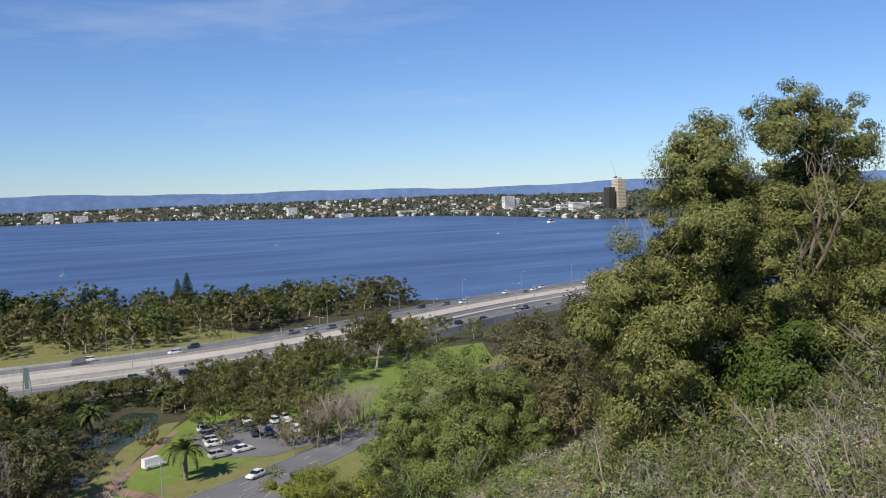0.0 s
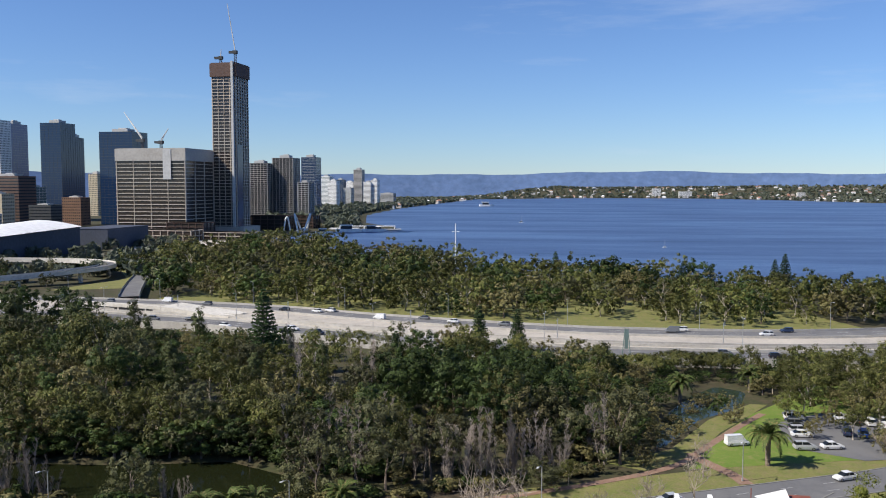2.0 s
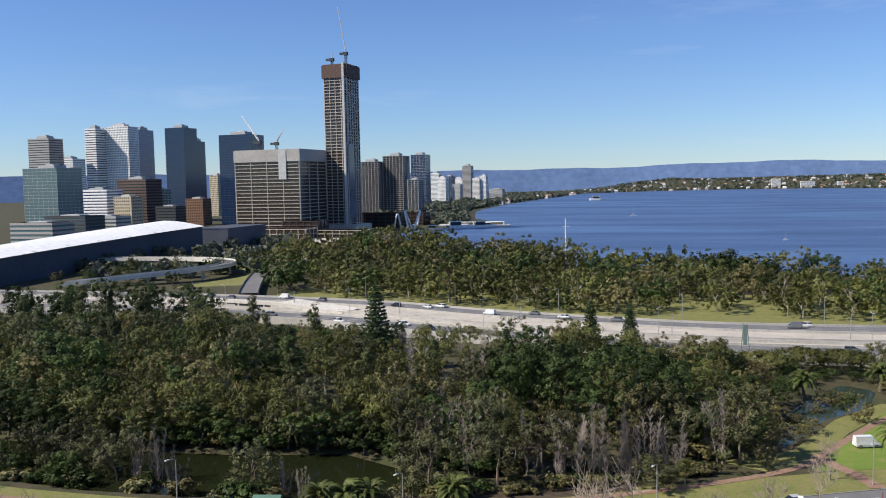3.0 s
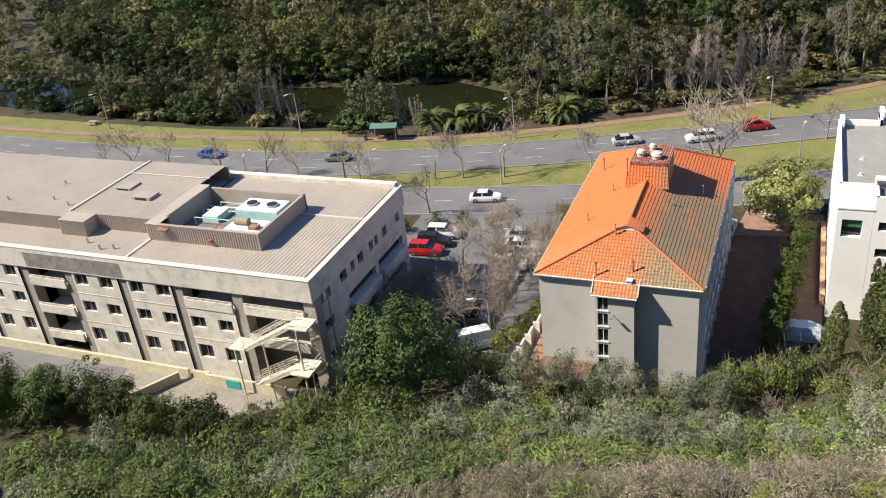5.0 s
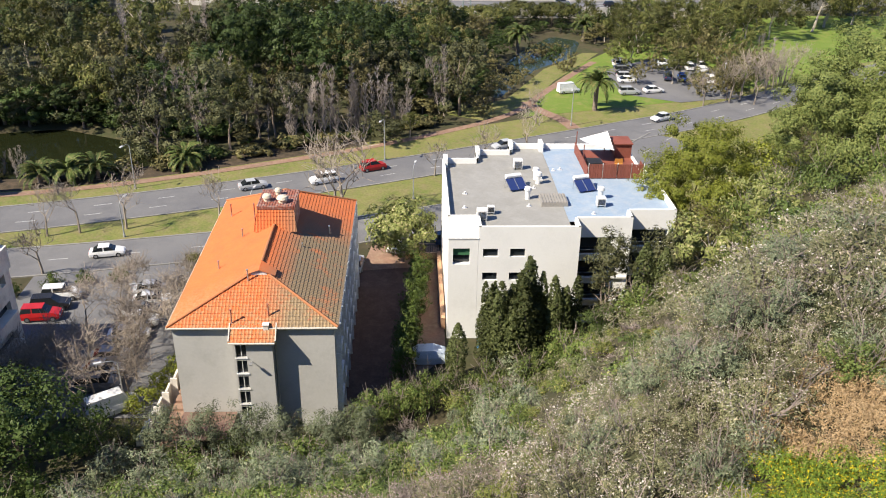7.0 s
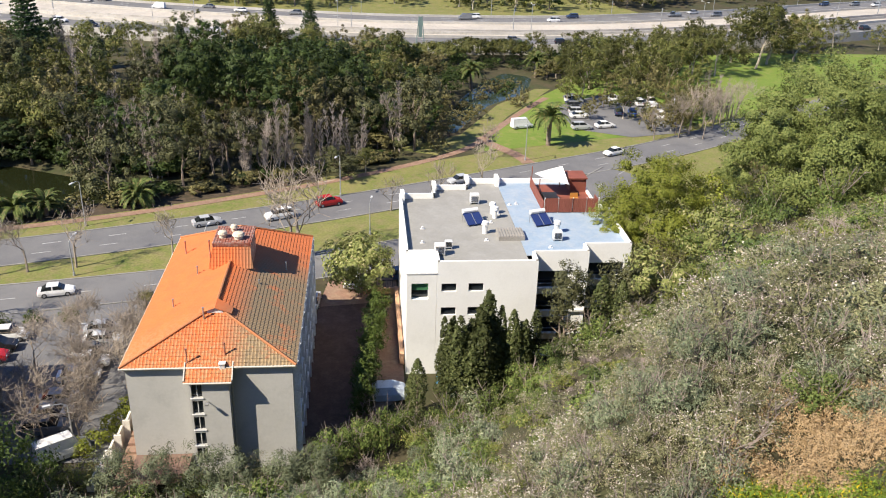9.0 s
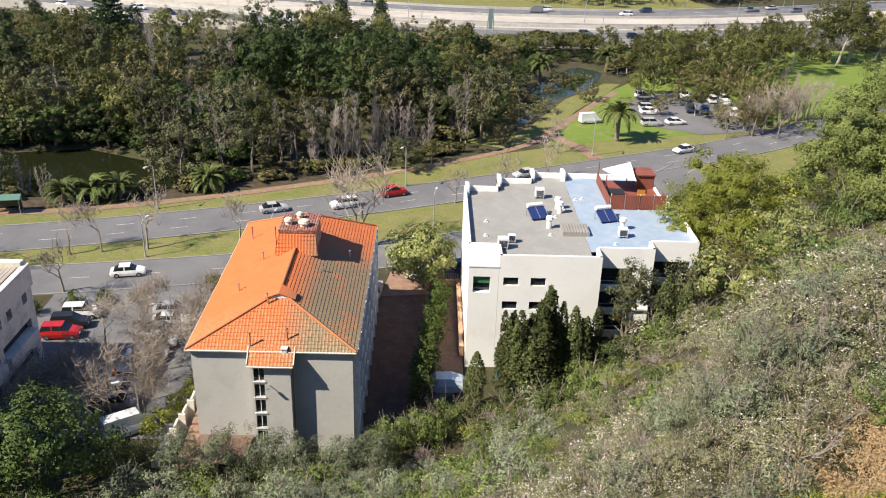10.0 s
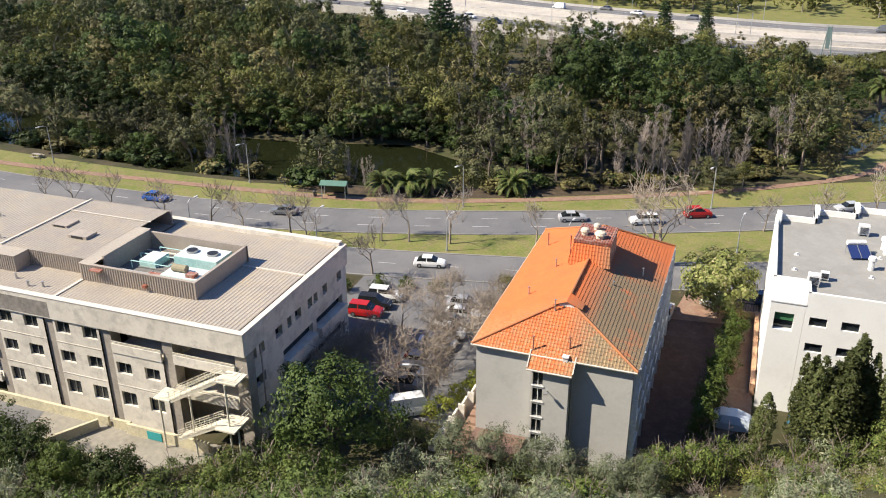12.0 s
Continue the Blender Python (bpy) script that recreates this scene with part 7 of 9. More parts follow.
for i in range(70):
    x = rnd.uniform(-150, 8)
    y = float(np.interp(x, [-150, -100, -60, -42, -30, 8], [132, 127.5, 128.2, 133.5, 146, 166])) + rnd.uniform(-1.2, 1.8)
    if i % 3 == 0:
        y = float(np.interp(x, [-150, -115, -84, -64, -37, 8], [155, 150, 153, 158.5, 150, 172])) + rnd.uniform(0, 3)
    if any(abs(x - q) < 7 for q in (-53.5, -36.5)) and i % 3:
        continue
    kind = ("bank_shrub", L_DARK, "dark green shrub on the canal bank") if i % 2 else ("reed_shrub", L_BROWN, "brownish reedy shrub on the canal bank")
    plant(kind[0], x, y, rnd.uniform(1.6, 3.6), lambda r: (Build().tube((0, 0, -0.2), (0, 0, 1.2), 0.08, 0.04, 4), [crown_cloud(r, (0, 0, 1.3), (1.5, 1.5, 1.2), 14, 34, 0.5, 0.4, -0.5, 0.5, 0.8)]), kind[1], BARK, kind[2], "shrub", 3, 2.6, wide=1.5)
for x, y, h in ((66, 172, 11), (69, 174, 12), (73, 177, 10), (79, 182, 9), (60, 170, 8), (76, 179, 10), (83, 186, 10), (71, 171, 9), (86, 190, 9)):
    p_street(x, y, h, wide=1.3)
for x, y, h in ((62, 177, 7), (68, 181, 7.5), (75, 187, 8), (80, 194, 8), (72, 184, 9), (74, 192, 9.5), (77, 200, 9), (66, 174, 8), (71, 178, 8.5), (70, 207, 9), (56, 196, 6.5), (64, 200, 7), (72, 198, 8), (50, 186, 5)):
    (p_gum if int(x) % 2 else p_brown)(x, y, h, wide=0.9)
for x, y, h in ((12.5, 176, 7.5), (14, 184, 8), (15.5, 192, 8.5), (18, 200, 8), (21, 208, 7.5), (25, 217, 6.5), (11, 169, 7), (12, 202, 9), (10, 196, 10), (7, 186, 11), (5, 178, 10), (4, 170, 9), (0, 166, 10), (14, 216, 8), (18, 228, 7), (26, 239, 6), (13, 208, 9), (16, 222, 8)):
    (p_brown if int(y) % 3 == 0 else p_dark)(x, y, h, wide=1.15)
for i in range(80):
    x = rnd.uniform(-165, -32)
    y = float(np.interp(x, [-165, -115, -84, -64, -37, -32], [156, 150.5, 153.5, 158.5, 150, 147])) + rnd.uniform(-1.5, 9)
    plant("bank_shrub", x, y, rnd.uniform(1.8, 4.2), None, L_DARK, BARK, "dark green shrub on the canal bank", "shrub", 3, 2.6, wide=1.7)
for x, y, h in ((52, 202, 10), (58, 186, 8), (64, 190, 9), (69, 213, 12), (64, 204, 10), (75, 208, 12), (48, 199, 8), (88, 226, 13), (96, 230, 14), (98, 244, 13), (70, 234, 11), (56, 232, 10), (82, 238, 12), (66, 248, 10)):
    p_gum(x, y, h, wide=1.0)
for i in range(46):
    x = rnd.uniform(-46, 6)
    y = float(np.interp(x, [-54, -36, -10, 8], [124.6, 130.8, 143, 154])) + rnd.uniform(3.2, 9.0)
    plant("reed_shrub" if i % 3 else "bank_shrub", x, y, rnd.uniform(1.2, 2.8), None, L_BROWN, BARK, "brownish reedy shrub on the canal bank" if i % 3 else "dark green shrub on the canal bank", "shrub", 3, 2.6, wide=1.5)
plant("olive_tree", -4.5, 147.5, 6.5, lambda r: dome(r, 11), L_GREY, BARK, "spreading grey-green tree beside the path", "tree", 1, 11.0, wide=1.7)

# far leaves are paler and greyer: haze put into their colour
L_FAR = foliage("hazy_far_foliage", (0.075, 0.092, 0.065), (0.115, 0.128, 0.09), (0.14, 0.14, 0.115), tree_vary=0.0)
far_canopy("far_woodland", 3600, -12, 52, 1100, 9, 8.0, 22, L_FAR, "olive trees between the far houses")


def west_bank(rng_, n):
    y = rng_.uniform(1050, 3900, n)
    x = np.interp(y, [1050, 1250, 1600, 2080, 2722, 3900], [-262, -318, -396, -432, -434, -415]) - rng_.random(n) ** 1.5 * 160 * (y / 1500)
    return np.column_stack([x, y])


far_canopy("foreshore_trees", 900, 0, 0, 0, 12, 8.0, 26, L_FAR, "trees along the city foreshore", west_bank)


def city_greens(rng_, n):
    a = np.radians(rng_.uniform(-41, -24, n))
    d = rng_.uniform(520, 860, n)
    return np.column_stack([d * np.sin(a), d * np.cos(a)])


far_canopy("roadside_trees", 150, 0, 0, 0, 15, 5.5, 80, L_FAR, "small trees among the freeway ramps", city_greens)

# ---- trees round the flats and on the slope ----


def thicket(rng, h=7.5):
    """A bare tree with a wide haze of fine twigs."""
    segs, tips = limb_tree(rng, h, 0.95, 3, 3, 0.06, 0.55, 0.36, 0.016, 0.68)
    for p in tips:
        for _ in range(5):
            segs.append((p, p + Vector(rng.normal(size=3)) * 0.55 + Vector((0, 0, 0.35)), 0.014, 0.007))
    return wood(segs, 5, 0.012), []


def near_tree(name, x, y, h, leafm, bark, label, cloud, seed, limbs=None, category="tree", z=None):
    """A single tree near enough to show its leaves: cloud gives the crown's pieces in metres above the foot."""
    rng = np.random.default_rng(seed)
    th = thing(name, x, y, (ground_at(x, y) if z is None else z) - 0.2, label, category)
    segs, tips = limb_tree(rng, h, 0.75, *(limbs or (2, 3, 0.08, 0.7, 0.4)))
    part("trunk", wood(segs, 7), bark, th)
    vs, qs, off = [], [], 0
    for c, r, n, per, cr, leaf in cloud:
        fine = leafm in (L_FIG, L_LIME, L_YELLOW, L_DARK)
        v, q_ = crown_cloud(rng, c, r, n, per, cr, leaf if fine else leaf * 1.4, -0.8, 0.45, 0.6, 0.3, 0.5 if fine else 0.25)
        vs.append(v)
        qs.append(q_ + off)
        off += len(v)
    ob = new("crown", mesh_arrays("crown", np.concatenate(vs), np.concatenate(qs), leafm))
    ob.parent = th
    return th


L_NEAR_GUM = foliage("near_gum_leaves", (0.08, 0.1, 0.027), (0.19, 0.198, 0.06), (0.29, 0.24, 0.1), tree_vary=0.0)
L_OLIVE = foliage("olive_shrub_leaves", (0.085, 0.105, 0.06), (0.17, 0.19, 0.115), tree_vary=0.2)
L_HEDGE = foliage("hedge_leaves", (0.045, 0.075, 0.015), (0.10, 0.13, 0.03), tree_vary=0.1)
# the tall gum that closes the view on the slope, and its neighbour
near_tree("gum_tree", 33.0, 31.4, 17.0, L_NEAR_GUM, BARK, "tall dense gum tree on the escarpment edge",
          [((-0.3, -0.4, 14.5), (2.4, 2.4, 3.2), 75, 330, 0.75, 0.15), ((-5.0, 2.4, 6.9), (1.8, 1.8, 1.9), 30, 320, 0.7, 0.15), ((-0.8, -1.6, 11.6), (2.4, 2.4, 2.4), 45, 330, 0.75, 0.15), ((-3.4, 1.6, 8.6), (2.5, 2.5, 2.6), 60, 330, 0.75, 0.15), ((1.2, 0.4, 9.6), (2.6, 2.6, 2.6), 50, 330, 0.75, 0.15),
           ((-3.6, -0.6, 5.6), (2.6, 2.6, 2.4), 55, 320, 0.8, 0.15), ((0.0, 1.0, 6.4), (3.0, 3.0, 2.6), 70, 320, 0.8, 0.15), ((-1.4, 0.0, 10.0), (2.2, 2.2, 2.4), 45, 320, 0.75, 0.15), ((2.4, -1.0, 12.2), (2.0, 2.0, 2.2), 40, 320, 0.75, 0.15), ((-2.0, -0.8, 7.4), (2.4, 2.4, 2.4), 45, 320, 0.75, 0.15), ((2.8, 0.2, 7.4), (2.6, 2.6, 2.6), 45, 320, 0.8, 0.15), ((2.4, 0, 3.6), (3.0, 3.0, 2.8), 50, 320, 0.85, 0.15), ((-1.6, 0.4, 2.6), (4.4, 4.4, 2.8), 70, 320, 0.9, 0.16)], 71, (3, 3, 0.1, 0.75, 0.42))
near_tree("gum_tree", 38.8, 29.6, 17.5, L_NEAR_GUM, BARK, "tall airy gum tree with thin upper limbs",
          [((-1.0, 0, 15.4), (2.5, 2.5, 2.3), 45, 300, 0.7, 0.15), ((2.6, 0, 15.2), (2.4, 2.4, 2.0), 30, 260, 0.7, 0.15), ((-2.4, 0.6, 11.0), (2.6, 2.6, 2.4), 50, 310, 0.75, 0.15), ((1.6, -0.6, 10.6), (3.0, 3.0, 2.4), 50, 310, 0.8, 0.15),
           ((-1.8, 0.6, 7.0), (3.2, 3.2, 2.6), 60, 310, 0.8, 0.15), ((2.6, -2.5, 6.6), (3.6, 3.6, 3.4), 60, 300, 0.9, 0.16), ((0.4, -1.0, 3.4), (4.4, 4.4, 2.6), 55, 300, 0.9, 0.16), ((0.6, 0.4, 12.6), (2.4, 2.4, 2.0), 45, 300, 0.7, 0.15), ((3.6, 0.2, 11.6), (2.6, 2.6, 2.4), 45, 300, 0.75, 0.15), ((0.2, 0.2, 8.8), (2.8, 2.8, 2.4), 55, 300, 0.8, 0.15), ((4.2, -0.4, 8.6), (3.0, 3.0, 2.8), 55, 300, 0.8, 0.15), ((-3.4, 0.4, 9.0), (2.2, 2.2, 2.2), 40, 300, 0.75, 0.15), ((0.8, 0.2, 5.4), (3.2, 3.2, 2.4), 50, 300, 0.85, 0.15)], 72, (3, 3, 0.1, 0.8, 0.45))
near_tree("broadleaf_tree", 35.6, 28.2, 6.0, L_HEDGE, BARK, "bushy green tree under the tall gums", [((0, 0, 2.8), (4.2, 4.2, 3.4), 80, 150, 0.9, 0.2)], 88)
near_tree("fig_tree", 52.2, 90.0, 18.0, L_FIG, BARK, "huge rounded dark green fig tree", [((-0.5, 0.5, 12.5), (7.5, 7.5, 6.6), 130, 260, 1.2, 0.22), ((-6.5, -1, 9.5), (5.2, 5.2, 5.2), 85, 260, 1.15, 0.22), ((5.5, -2, 10), (5.5, 5.5, 5.5), 85, 260, 1.15, 0.22), ((-1, -6, 8.0), (5.5, 5, 5.0), 85, 260, 1.15, 0.22), ((7.5, -4, 6.5), (5, 5, 5), 60, 240, 1.15, 0.22), ((-4.5, -5.5, 5), (5.5, 5, 4.5), 70, 240, 1.15, 0.22), ((3, -5.5, 4.5), (6, 5, 4.5), 70, 240, 1.15, 0.22), ((-8, 1, 5), (4.5, 5, 4.5), 55, 240, 1.15, 0.22)], 73)
near_tree("fig_tree", 64, 101, 15.0, L_FIG, BARK, "rounded green fig tree behind the larger one", [((0, 0, 8), (8, 8, 7.5), 110, 58, 1.6, 0.55)], 74)
near_tree("lime_tree", 35.4, 95.6, 19.0, L_LIME, BARK, "bright yellow-green rounded lime tree", [((0, 0, 14.2), (5.6, 5.6, 5.2), 110, 190, 0.95, 0.21), ((-5.0, -1, 10.6), (4.4, 4.4, 4.6), 80, 190, 0.9, 0.21), ((4.8, -1, 11), (4.6, 4.6, 4.8), 80, 190, 0.9, 0.21), ((0, -4.4, 9.2), (5.0, 4.4, 4.6), 80, 190, 0.9, 0.21), ((-3.0, -3.0, 6.0), (5.0, 4.6, 4.4), 70, 180, 0.95, 0.21), ((3.6, -3.0, 6.0), (5.0, 4.6, 4.4), 70, 180, 0.95, 0.21)], 75)
near_tree("lime_tree", 43.0, 95.0, 12.0, L_LIME, BARK, "yellow-green bushy lime tree", [((0, 0, 5.0), (4.6, 4.4, 4.6), 55, 60, 1.1, 0.36)], 76)
near_tree("sheoak_tree", 72, 98, 17.0, L_BROWN, BARK, "brown-olive sheoak on the lower slope", [((0, 0, 9.5), (8, 8, 8.5), 150, 70, 1.5, 0.5)], 77)
near_tree("sheoak_tree", 83, 108, 17.0, L_BROWN, BARK, "brown-olive sheoak on the lower slope", [((0, 0, 9), (9, 9, 8.5), 150, 70, 1.6, 0.5)], 78)
near_tree("sheoak_tree", 66, 84, 12.0, L_BROWN, BARK, "brown-olive sheoak on the lower slope", [((0, 0, 6), (7, 7, 5.5), 80, 60, 1.4, 0.45)], 79)
near_tree("sheoak_tree", 100, 112, 15.0, L_BROWN, BARK, "brown-olive sheoak thicket tree", [((0, 0, 7), (9, 9, 8), 90, 60, 1.7, 0.5)], 80)
near_tree("gum_tree", 30.5, 66.0, 9.0, L_YELLOW, BARK_PALE, "gnarled gum with bare pale branches", [((0, 0, 5.0), (4.4, 4.2, 3.2), 44, 70, 0.75, 0.25)], 81, (3, 3, 0.12, 0.5, 0.4))
near_tree("gum_tree", 27.1, 68.9, 8.0, L_YELLOW, BARK_PALE, "yellowish gum sapling on the slope", [((0, 0, 4.2), (3.6, 3.4, 3.0), 34, 70, 0.9, 0.3)], 82)
near_tree("broadleaf_tree", 26.8, 77.6, 8.5, L_GREY, BARK, "grey-green tree against the white flats", [((0, 0, 4.8), (2.9, 2.8, 4.3), 75, 85, 0.85, 0.27)], 83)
near_tree("gum_tree", 20.6, 77.0, 12.5, L_GREY, BARK, "slender grey-green gum before the balconies", [((0, 0, 8.8), (2.6, 2.6, 3.6), 46, 80, 0.8, 0.27), ((0.4, 0, 3.5), (2.6, 2.4, 2.6), 24, 70, 0.9, 0.28)], 84)
near_tree("sheoak_tree", 30.0, 79.5, 7.0, L_BROWN, BARK, "low brownish twiggy sheoak", [((0, 0, 4.6), (3.4, 3.4, 3.4), 44, 60, 0.8, 0.27)], 87)
near_tree("magnolia_tree", -0.8, 100.5, 9.0, L_YELLOW, BARK, "round yellow-green magnolia by the gate", [((0, 0, 5.2), (4.6, 4.4, 3.8), 120, 85, 1.05, 0.38)], 85)
near_tree("broadleaf_tree", -32.6, 59.2, 12.5, L_DARK, BARK, "dense dark green tree beside the car park", [((0, 0, 6.2), (6.4, 6.0, 5.9), 120, 70, 1.2, 0.32)], 86)


def spires(rng):
    """A conifer of several ragged spires from one foot."""
    b, vs = Build(), []
    for k in range(6):
        a, h, d = 2 * math.pi * k / 6 + rng.uniform(-0.4, 0.4), rng.uniform(6.0, 10.0), rng.uniform(0.3, 1.0)
        v = column_cypress(rng, h, rng.uniform(0.55, 0.8), 950, 0.27)[1][0][0]
        vs.append(v + rng.normal(size=v.shape) * 0.05 + np.array([d * math.cos(a), d * math.sin(a), 0]))
        b.tube((0, 0, -0.3), (d * math.cos(a), d * math.sin(a), h * 0.8), 0.12, 0.02, 5)
    v = np.concatenate(vs)
    return b, [(v, np.arange(len(v)).reshape(-1, 3))]


for x, y, h, w in ((9.4, 77.3, 11.5, 1.2), (11.2, 76.6, 12.8, 1.3), (13.0, 77.2, 12.4, 1.2), (14.6, 77.0, 11.0, 1.2), (16.4, 77.4, 10.2, 1.1), (10.2, 75.2, 10.4, 1.2), (12.2, 75.4, 10.8, 1.2), (8.4, 78.0, 9.6, 1.0), (15.4, 76.0, 9.4, 1.1)):
    plant("conifer", x, y, h, spires, L_CYPRESS, BARK, "ragged dark green conifer before the white flats", "tree", 3, 10.0, wide=w)
for x, y, h in ((4.9, 72.8, 7.6), (4.3, 74.2, 5.0), (23.4, 75.2, 8.6), (25.0, 74.0, 7.0)):
    p_cypress(x, y, h)
for k in range(9):
    near_tree("hedge_tree", -0.6 + 0.25 * k, 73 + 2.7 * k, 6.8 if k < 5 else 5.2, L_HEDGE, BARK, "tall clipped hedge tree along the drive", [((0, 0, 3.4 if k < 5 else 2.6), (1.5, 1.5, 3.3 if k < 5 else 2.6), 30, 52, 0.62, 0.24)], 110 + k)
for x, y, h in ((-27.0, 84.5, 9.5), (-29.5, 79.5, 8.5), (-24.0, 89.0, 8.0), (-37, 73, 8), (-34.5, 70, 7.5), (-38, 69, 8.0), (-33, 76, 8.0), (-25.5, 80.5, 9), (-36, 75.5, 7.5), (-31, 71, 8.5), (-28, 74.5, 8), (-35.5, 79, 7), (-26, 92, 8), (-38.5, 75, 7), (-36, 84, 8.5), (-33.5, 88.5, 8), (-29, 77, 8.5), (-25, 86, 8.5), (-36.5, 71.5, 8.5), (-30, 83.5, 8), (-27.5, 71, 7.5), (-33, 93, 7), (-39, 71.5, 8)):
    plant("car_park_tree", x, y, h, lambda r: thicket(r), TWIG_STREET, TWIG_STREET, "bare twiggy brown tree in the car park", "tree", 3, 7.5, wide=1.15)
near_tree("shrub_tree", -24.2, 91.5, 7.5, L_BROWN, BARK, "brown-green shrubby tree behind the flats", [((0, 0, 4), (2.6, 2.4, 3), 30, 55, 0.8, 0.3)], 130)
for k, (x, y, h) in enumerate(((-23.5, 78, 2.6), (-24.2, 75.5, 2.8), (-25, 73, 2.6), (-25.8, 70.5, 2.4), (-26.6, 68.5, 2.2), (-47.5, 91.5, 2.4), (-43.5, 94.5, 2.2), (-40, 95.2, 2.0), (-36, 96.5, 1.6))):
    near_tree("garden_shrub", x, y, h, L_LIME if k < 5 else L_HEDGE, BARK, "bright yellow-green garden shrub" if k < 5 else "green shrub in the car park bed", [((0, 0, h * 0.5), (1.3, 1.3, h * 0.5), 14, 50, 0.5, 0.22)], 140 + k, category="shrub")

for k, (x, y, h) in enumerate(((-68, 48.6, 4.6), (-63, 49.2, 5.2), (-73, 47.5, 5.0), (-58.5, 48.6, 4.2), (-79, 47, 5.0), (-66, 46.5, 4.6), (-54, 48.0, 4.0), (-49.5, 49.0, 3.6), (-71, 45, 5))):
    near_tree("shrub_tree", x, y, h * 1.25, L_DARK if k % 2 else L_HEDGE, BARK, "dense green shrub at the yard's edge", [((0, 0, h * 0.62), (3.1, 2.8, h * 0.62), 80, 90, 0.7, 0.2)], 160 + k, category="shrub")

for k, (x, y, h) in enumerate(((-21.9, 62.0, 6.3), (-18.1, 62.0, 6.8), (-13.9, 62.0, 6.9), (-11.0, 62.0, 7.1), (-7.3, 62.0, 5.8), (-4.3, 62.0, 6.4))):
    near_tree("olive_shrub", x, y - 0.4 * (k % 2), h - ground_at(x, y), L_OLIVE, BARK, "grey-olive bush below the flats", [((0, 0, (h - ground_at(x, y)) * 0.5), (2.1, 2.0, (h - ground_at(x, y)) * 0.48), 60, 70, 0.6, 0.16)], 180 + k, category="shrub")

# ---- scrub on the slope ----
SCRUB = {"wax_shrub": foliage("grey_wax_shrub_leaves", (0.129, 0.138, 0.066), (0.253, 0.247, 0.134), (0.354, 0.312, 0.204), tree_vary=0.25),
         "heath_shrub": foliage("dull_heath_leaves", (0.107, 0.112, 0.059), (0.204, 0.195, 0.112), (0.263, 0.195, 0.156), tree_vary=0.25),
         "green_shrub": foliage("green_scrub_leaves", (0.079, 0.118, 0.029), (0.174, 0.220, 0.062), (0.248, 0.248, 0.090), tree_vary=0.35),
         "dark_shrub": foliage("dark_scrub_leaves", (0.058, 0.092, 0.026), (0.134, 0.173, 0.054), tree_vary=0.3),
         "olive_bush": foliage("olive_scrub_leaves", (0.115, 0.147, 0.084), (0.237, 0.262, 0.160), (0.307, 0.307, 0.205), tree_vary=0.25),
         "yellow_shrub": foliage("yellow_green_scrub_leaves", (0.115, 0.14, 0.035), (0.215, 0.23, 0.068), (0.32, 0.28, 0.1), tree_vary=0.25),
         "feather_shrub": foliage("feathery_wattle_leaves", (0.085, 0.112, 0.036), (0.175, 0.195, 0.07), (0.29, 0.26, 0.15), tree_vary=0.25)}
BLOSSOM = island_palette("white_wax_flowers", [(0.468, 0.432, 0.369), (0.396, 0.351, 0.297), (0.342, 0.270, 0.252), (0.522, 0.495, 0.432), (0.378, 0.333, 0.279)])
PINKS = island_palette("pink_heath_flowers", [(0.383, 0.230, 0.255), (0.425, 0.315, 0.306), (0.323, 0.204, 0.221), (0.442, 0.383, 0.348), (0.340, 0.255, 0.230), (0.476, 0.425, 0.374)])
TWIG_HEATH = surface("dead_heath_twigs", (0.26, 0.215, 0.19), (0.19, 0.155, 0.14), 1.5, 8.0, 0.95, 0.2, vary=0.25)
FLAX = foliage("flax_straps", (0.12, 0.15, 0.035), (0.22, 0.24, 0.075), (0.36, 0.29, 0.15), tree_vary=0.2)


def stick_tris(segs):
    """Three-sided sticks (p0, p1, r0, r1) as plain triangles."""
    vs = []
    for p0, p1, r0, r1 in segs:
        p0, p1 = np.array(p0, float), np.array(p1, float)
        ax = (p1 - p0) / max(np.linalg.norm(p1 - p0), 1e-6)
        u = np.cross(ax, [0.3, 0.5, 0.8])
        u /= np.linalg.norm(u)
        w = np.cross(ax, u)
        ring = [math.cos(a) * u + math.sin(a) * w for a in (0, 2.094, 4.189)]
        for k in range(3):
            a, b_ = ring[k], ring[(k + 1) % 3]
            vs += [p0 + a * r0, p0 + b_ * r0, p1 + b_ * r1, p0 + a * r0, p1 + b_ * r1, p1 + a * r1]
    return np.array(vs).reshape(-1, 3)


def shrub_mesh(name, layers):
    """One mesh from triangle soups, each with a material of its own."""
    layers = [(v, m) for v, m in layers if len(v)]
    v = np.concatenate([k[0] for k in layers])
    me = mesh_arrays(name, v, np.arange(len(v)).reshape(-1, 3), layers[0][1])
    for k in layers[1:]:
        me.materials.append(k[1])
    me.polygons.foreach_set("material_index", np.concatenate([np.full(len(k[0]) // 3, i, np.int32) for i, k in enumerate(layers)]))
    return me


def lobes(rng, n, wide, tall):
    """Uneven mound: centres and radii of its lobes."""
    out = [((0, 0, tall * 0.42), (wide * 0.62, wide * 0.62, tall * 0.5))]
    for i in range(n):
        a = 2 * math.pi * (i + rng.uniform(-0.3, 0.3)) / n
        d, r = wide * rng.uniform(0.45, 0.7), rng.uniform(0.32, 0.5)
        out.append(((d * math.cos(a), d * math.sin(a), tall * rng.uniform(0.25, 0.5)), (wide * r, wide * r, tall * rng.uniform(0.3, 0.5))))
    return out


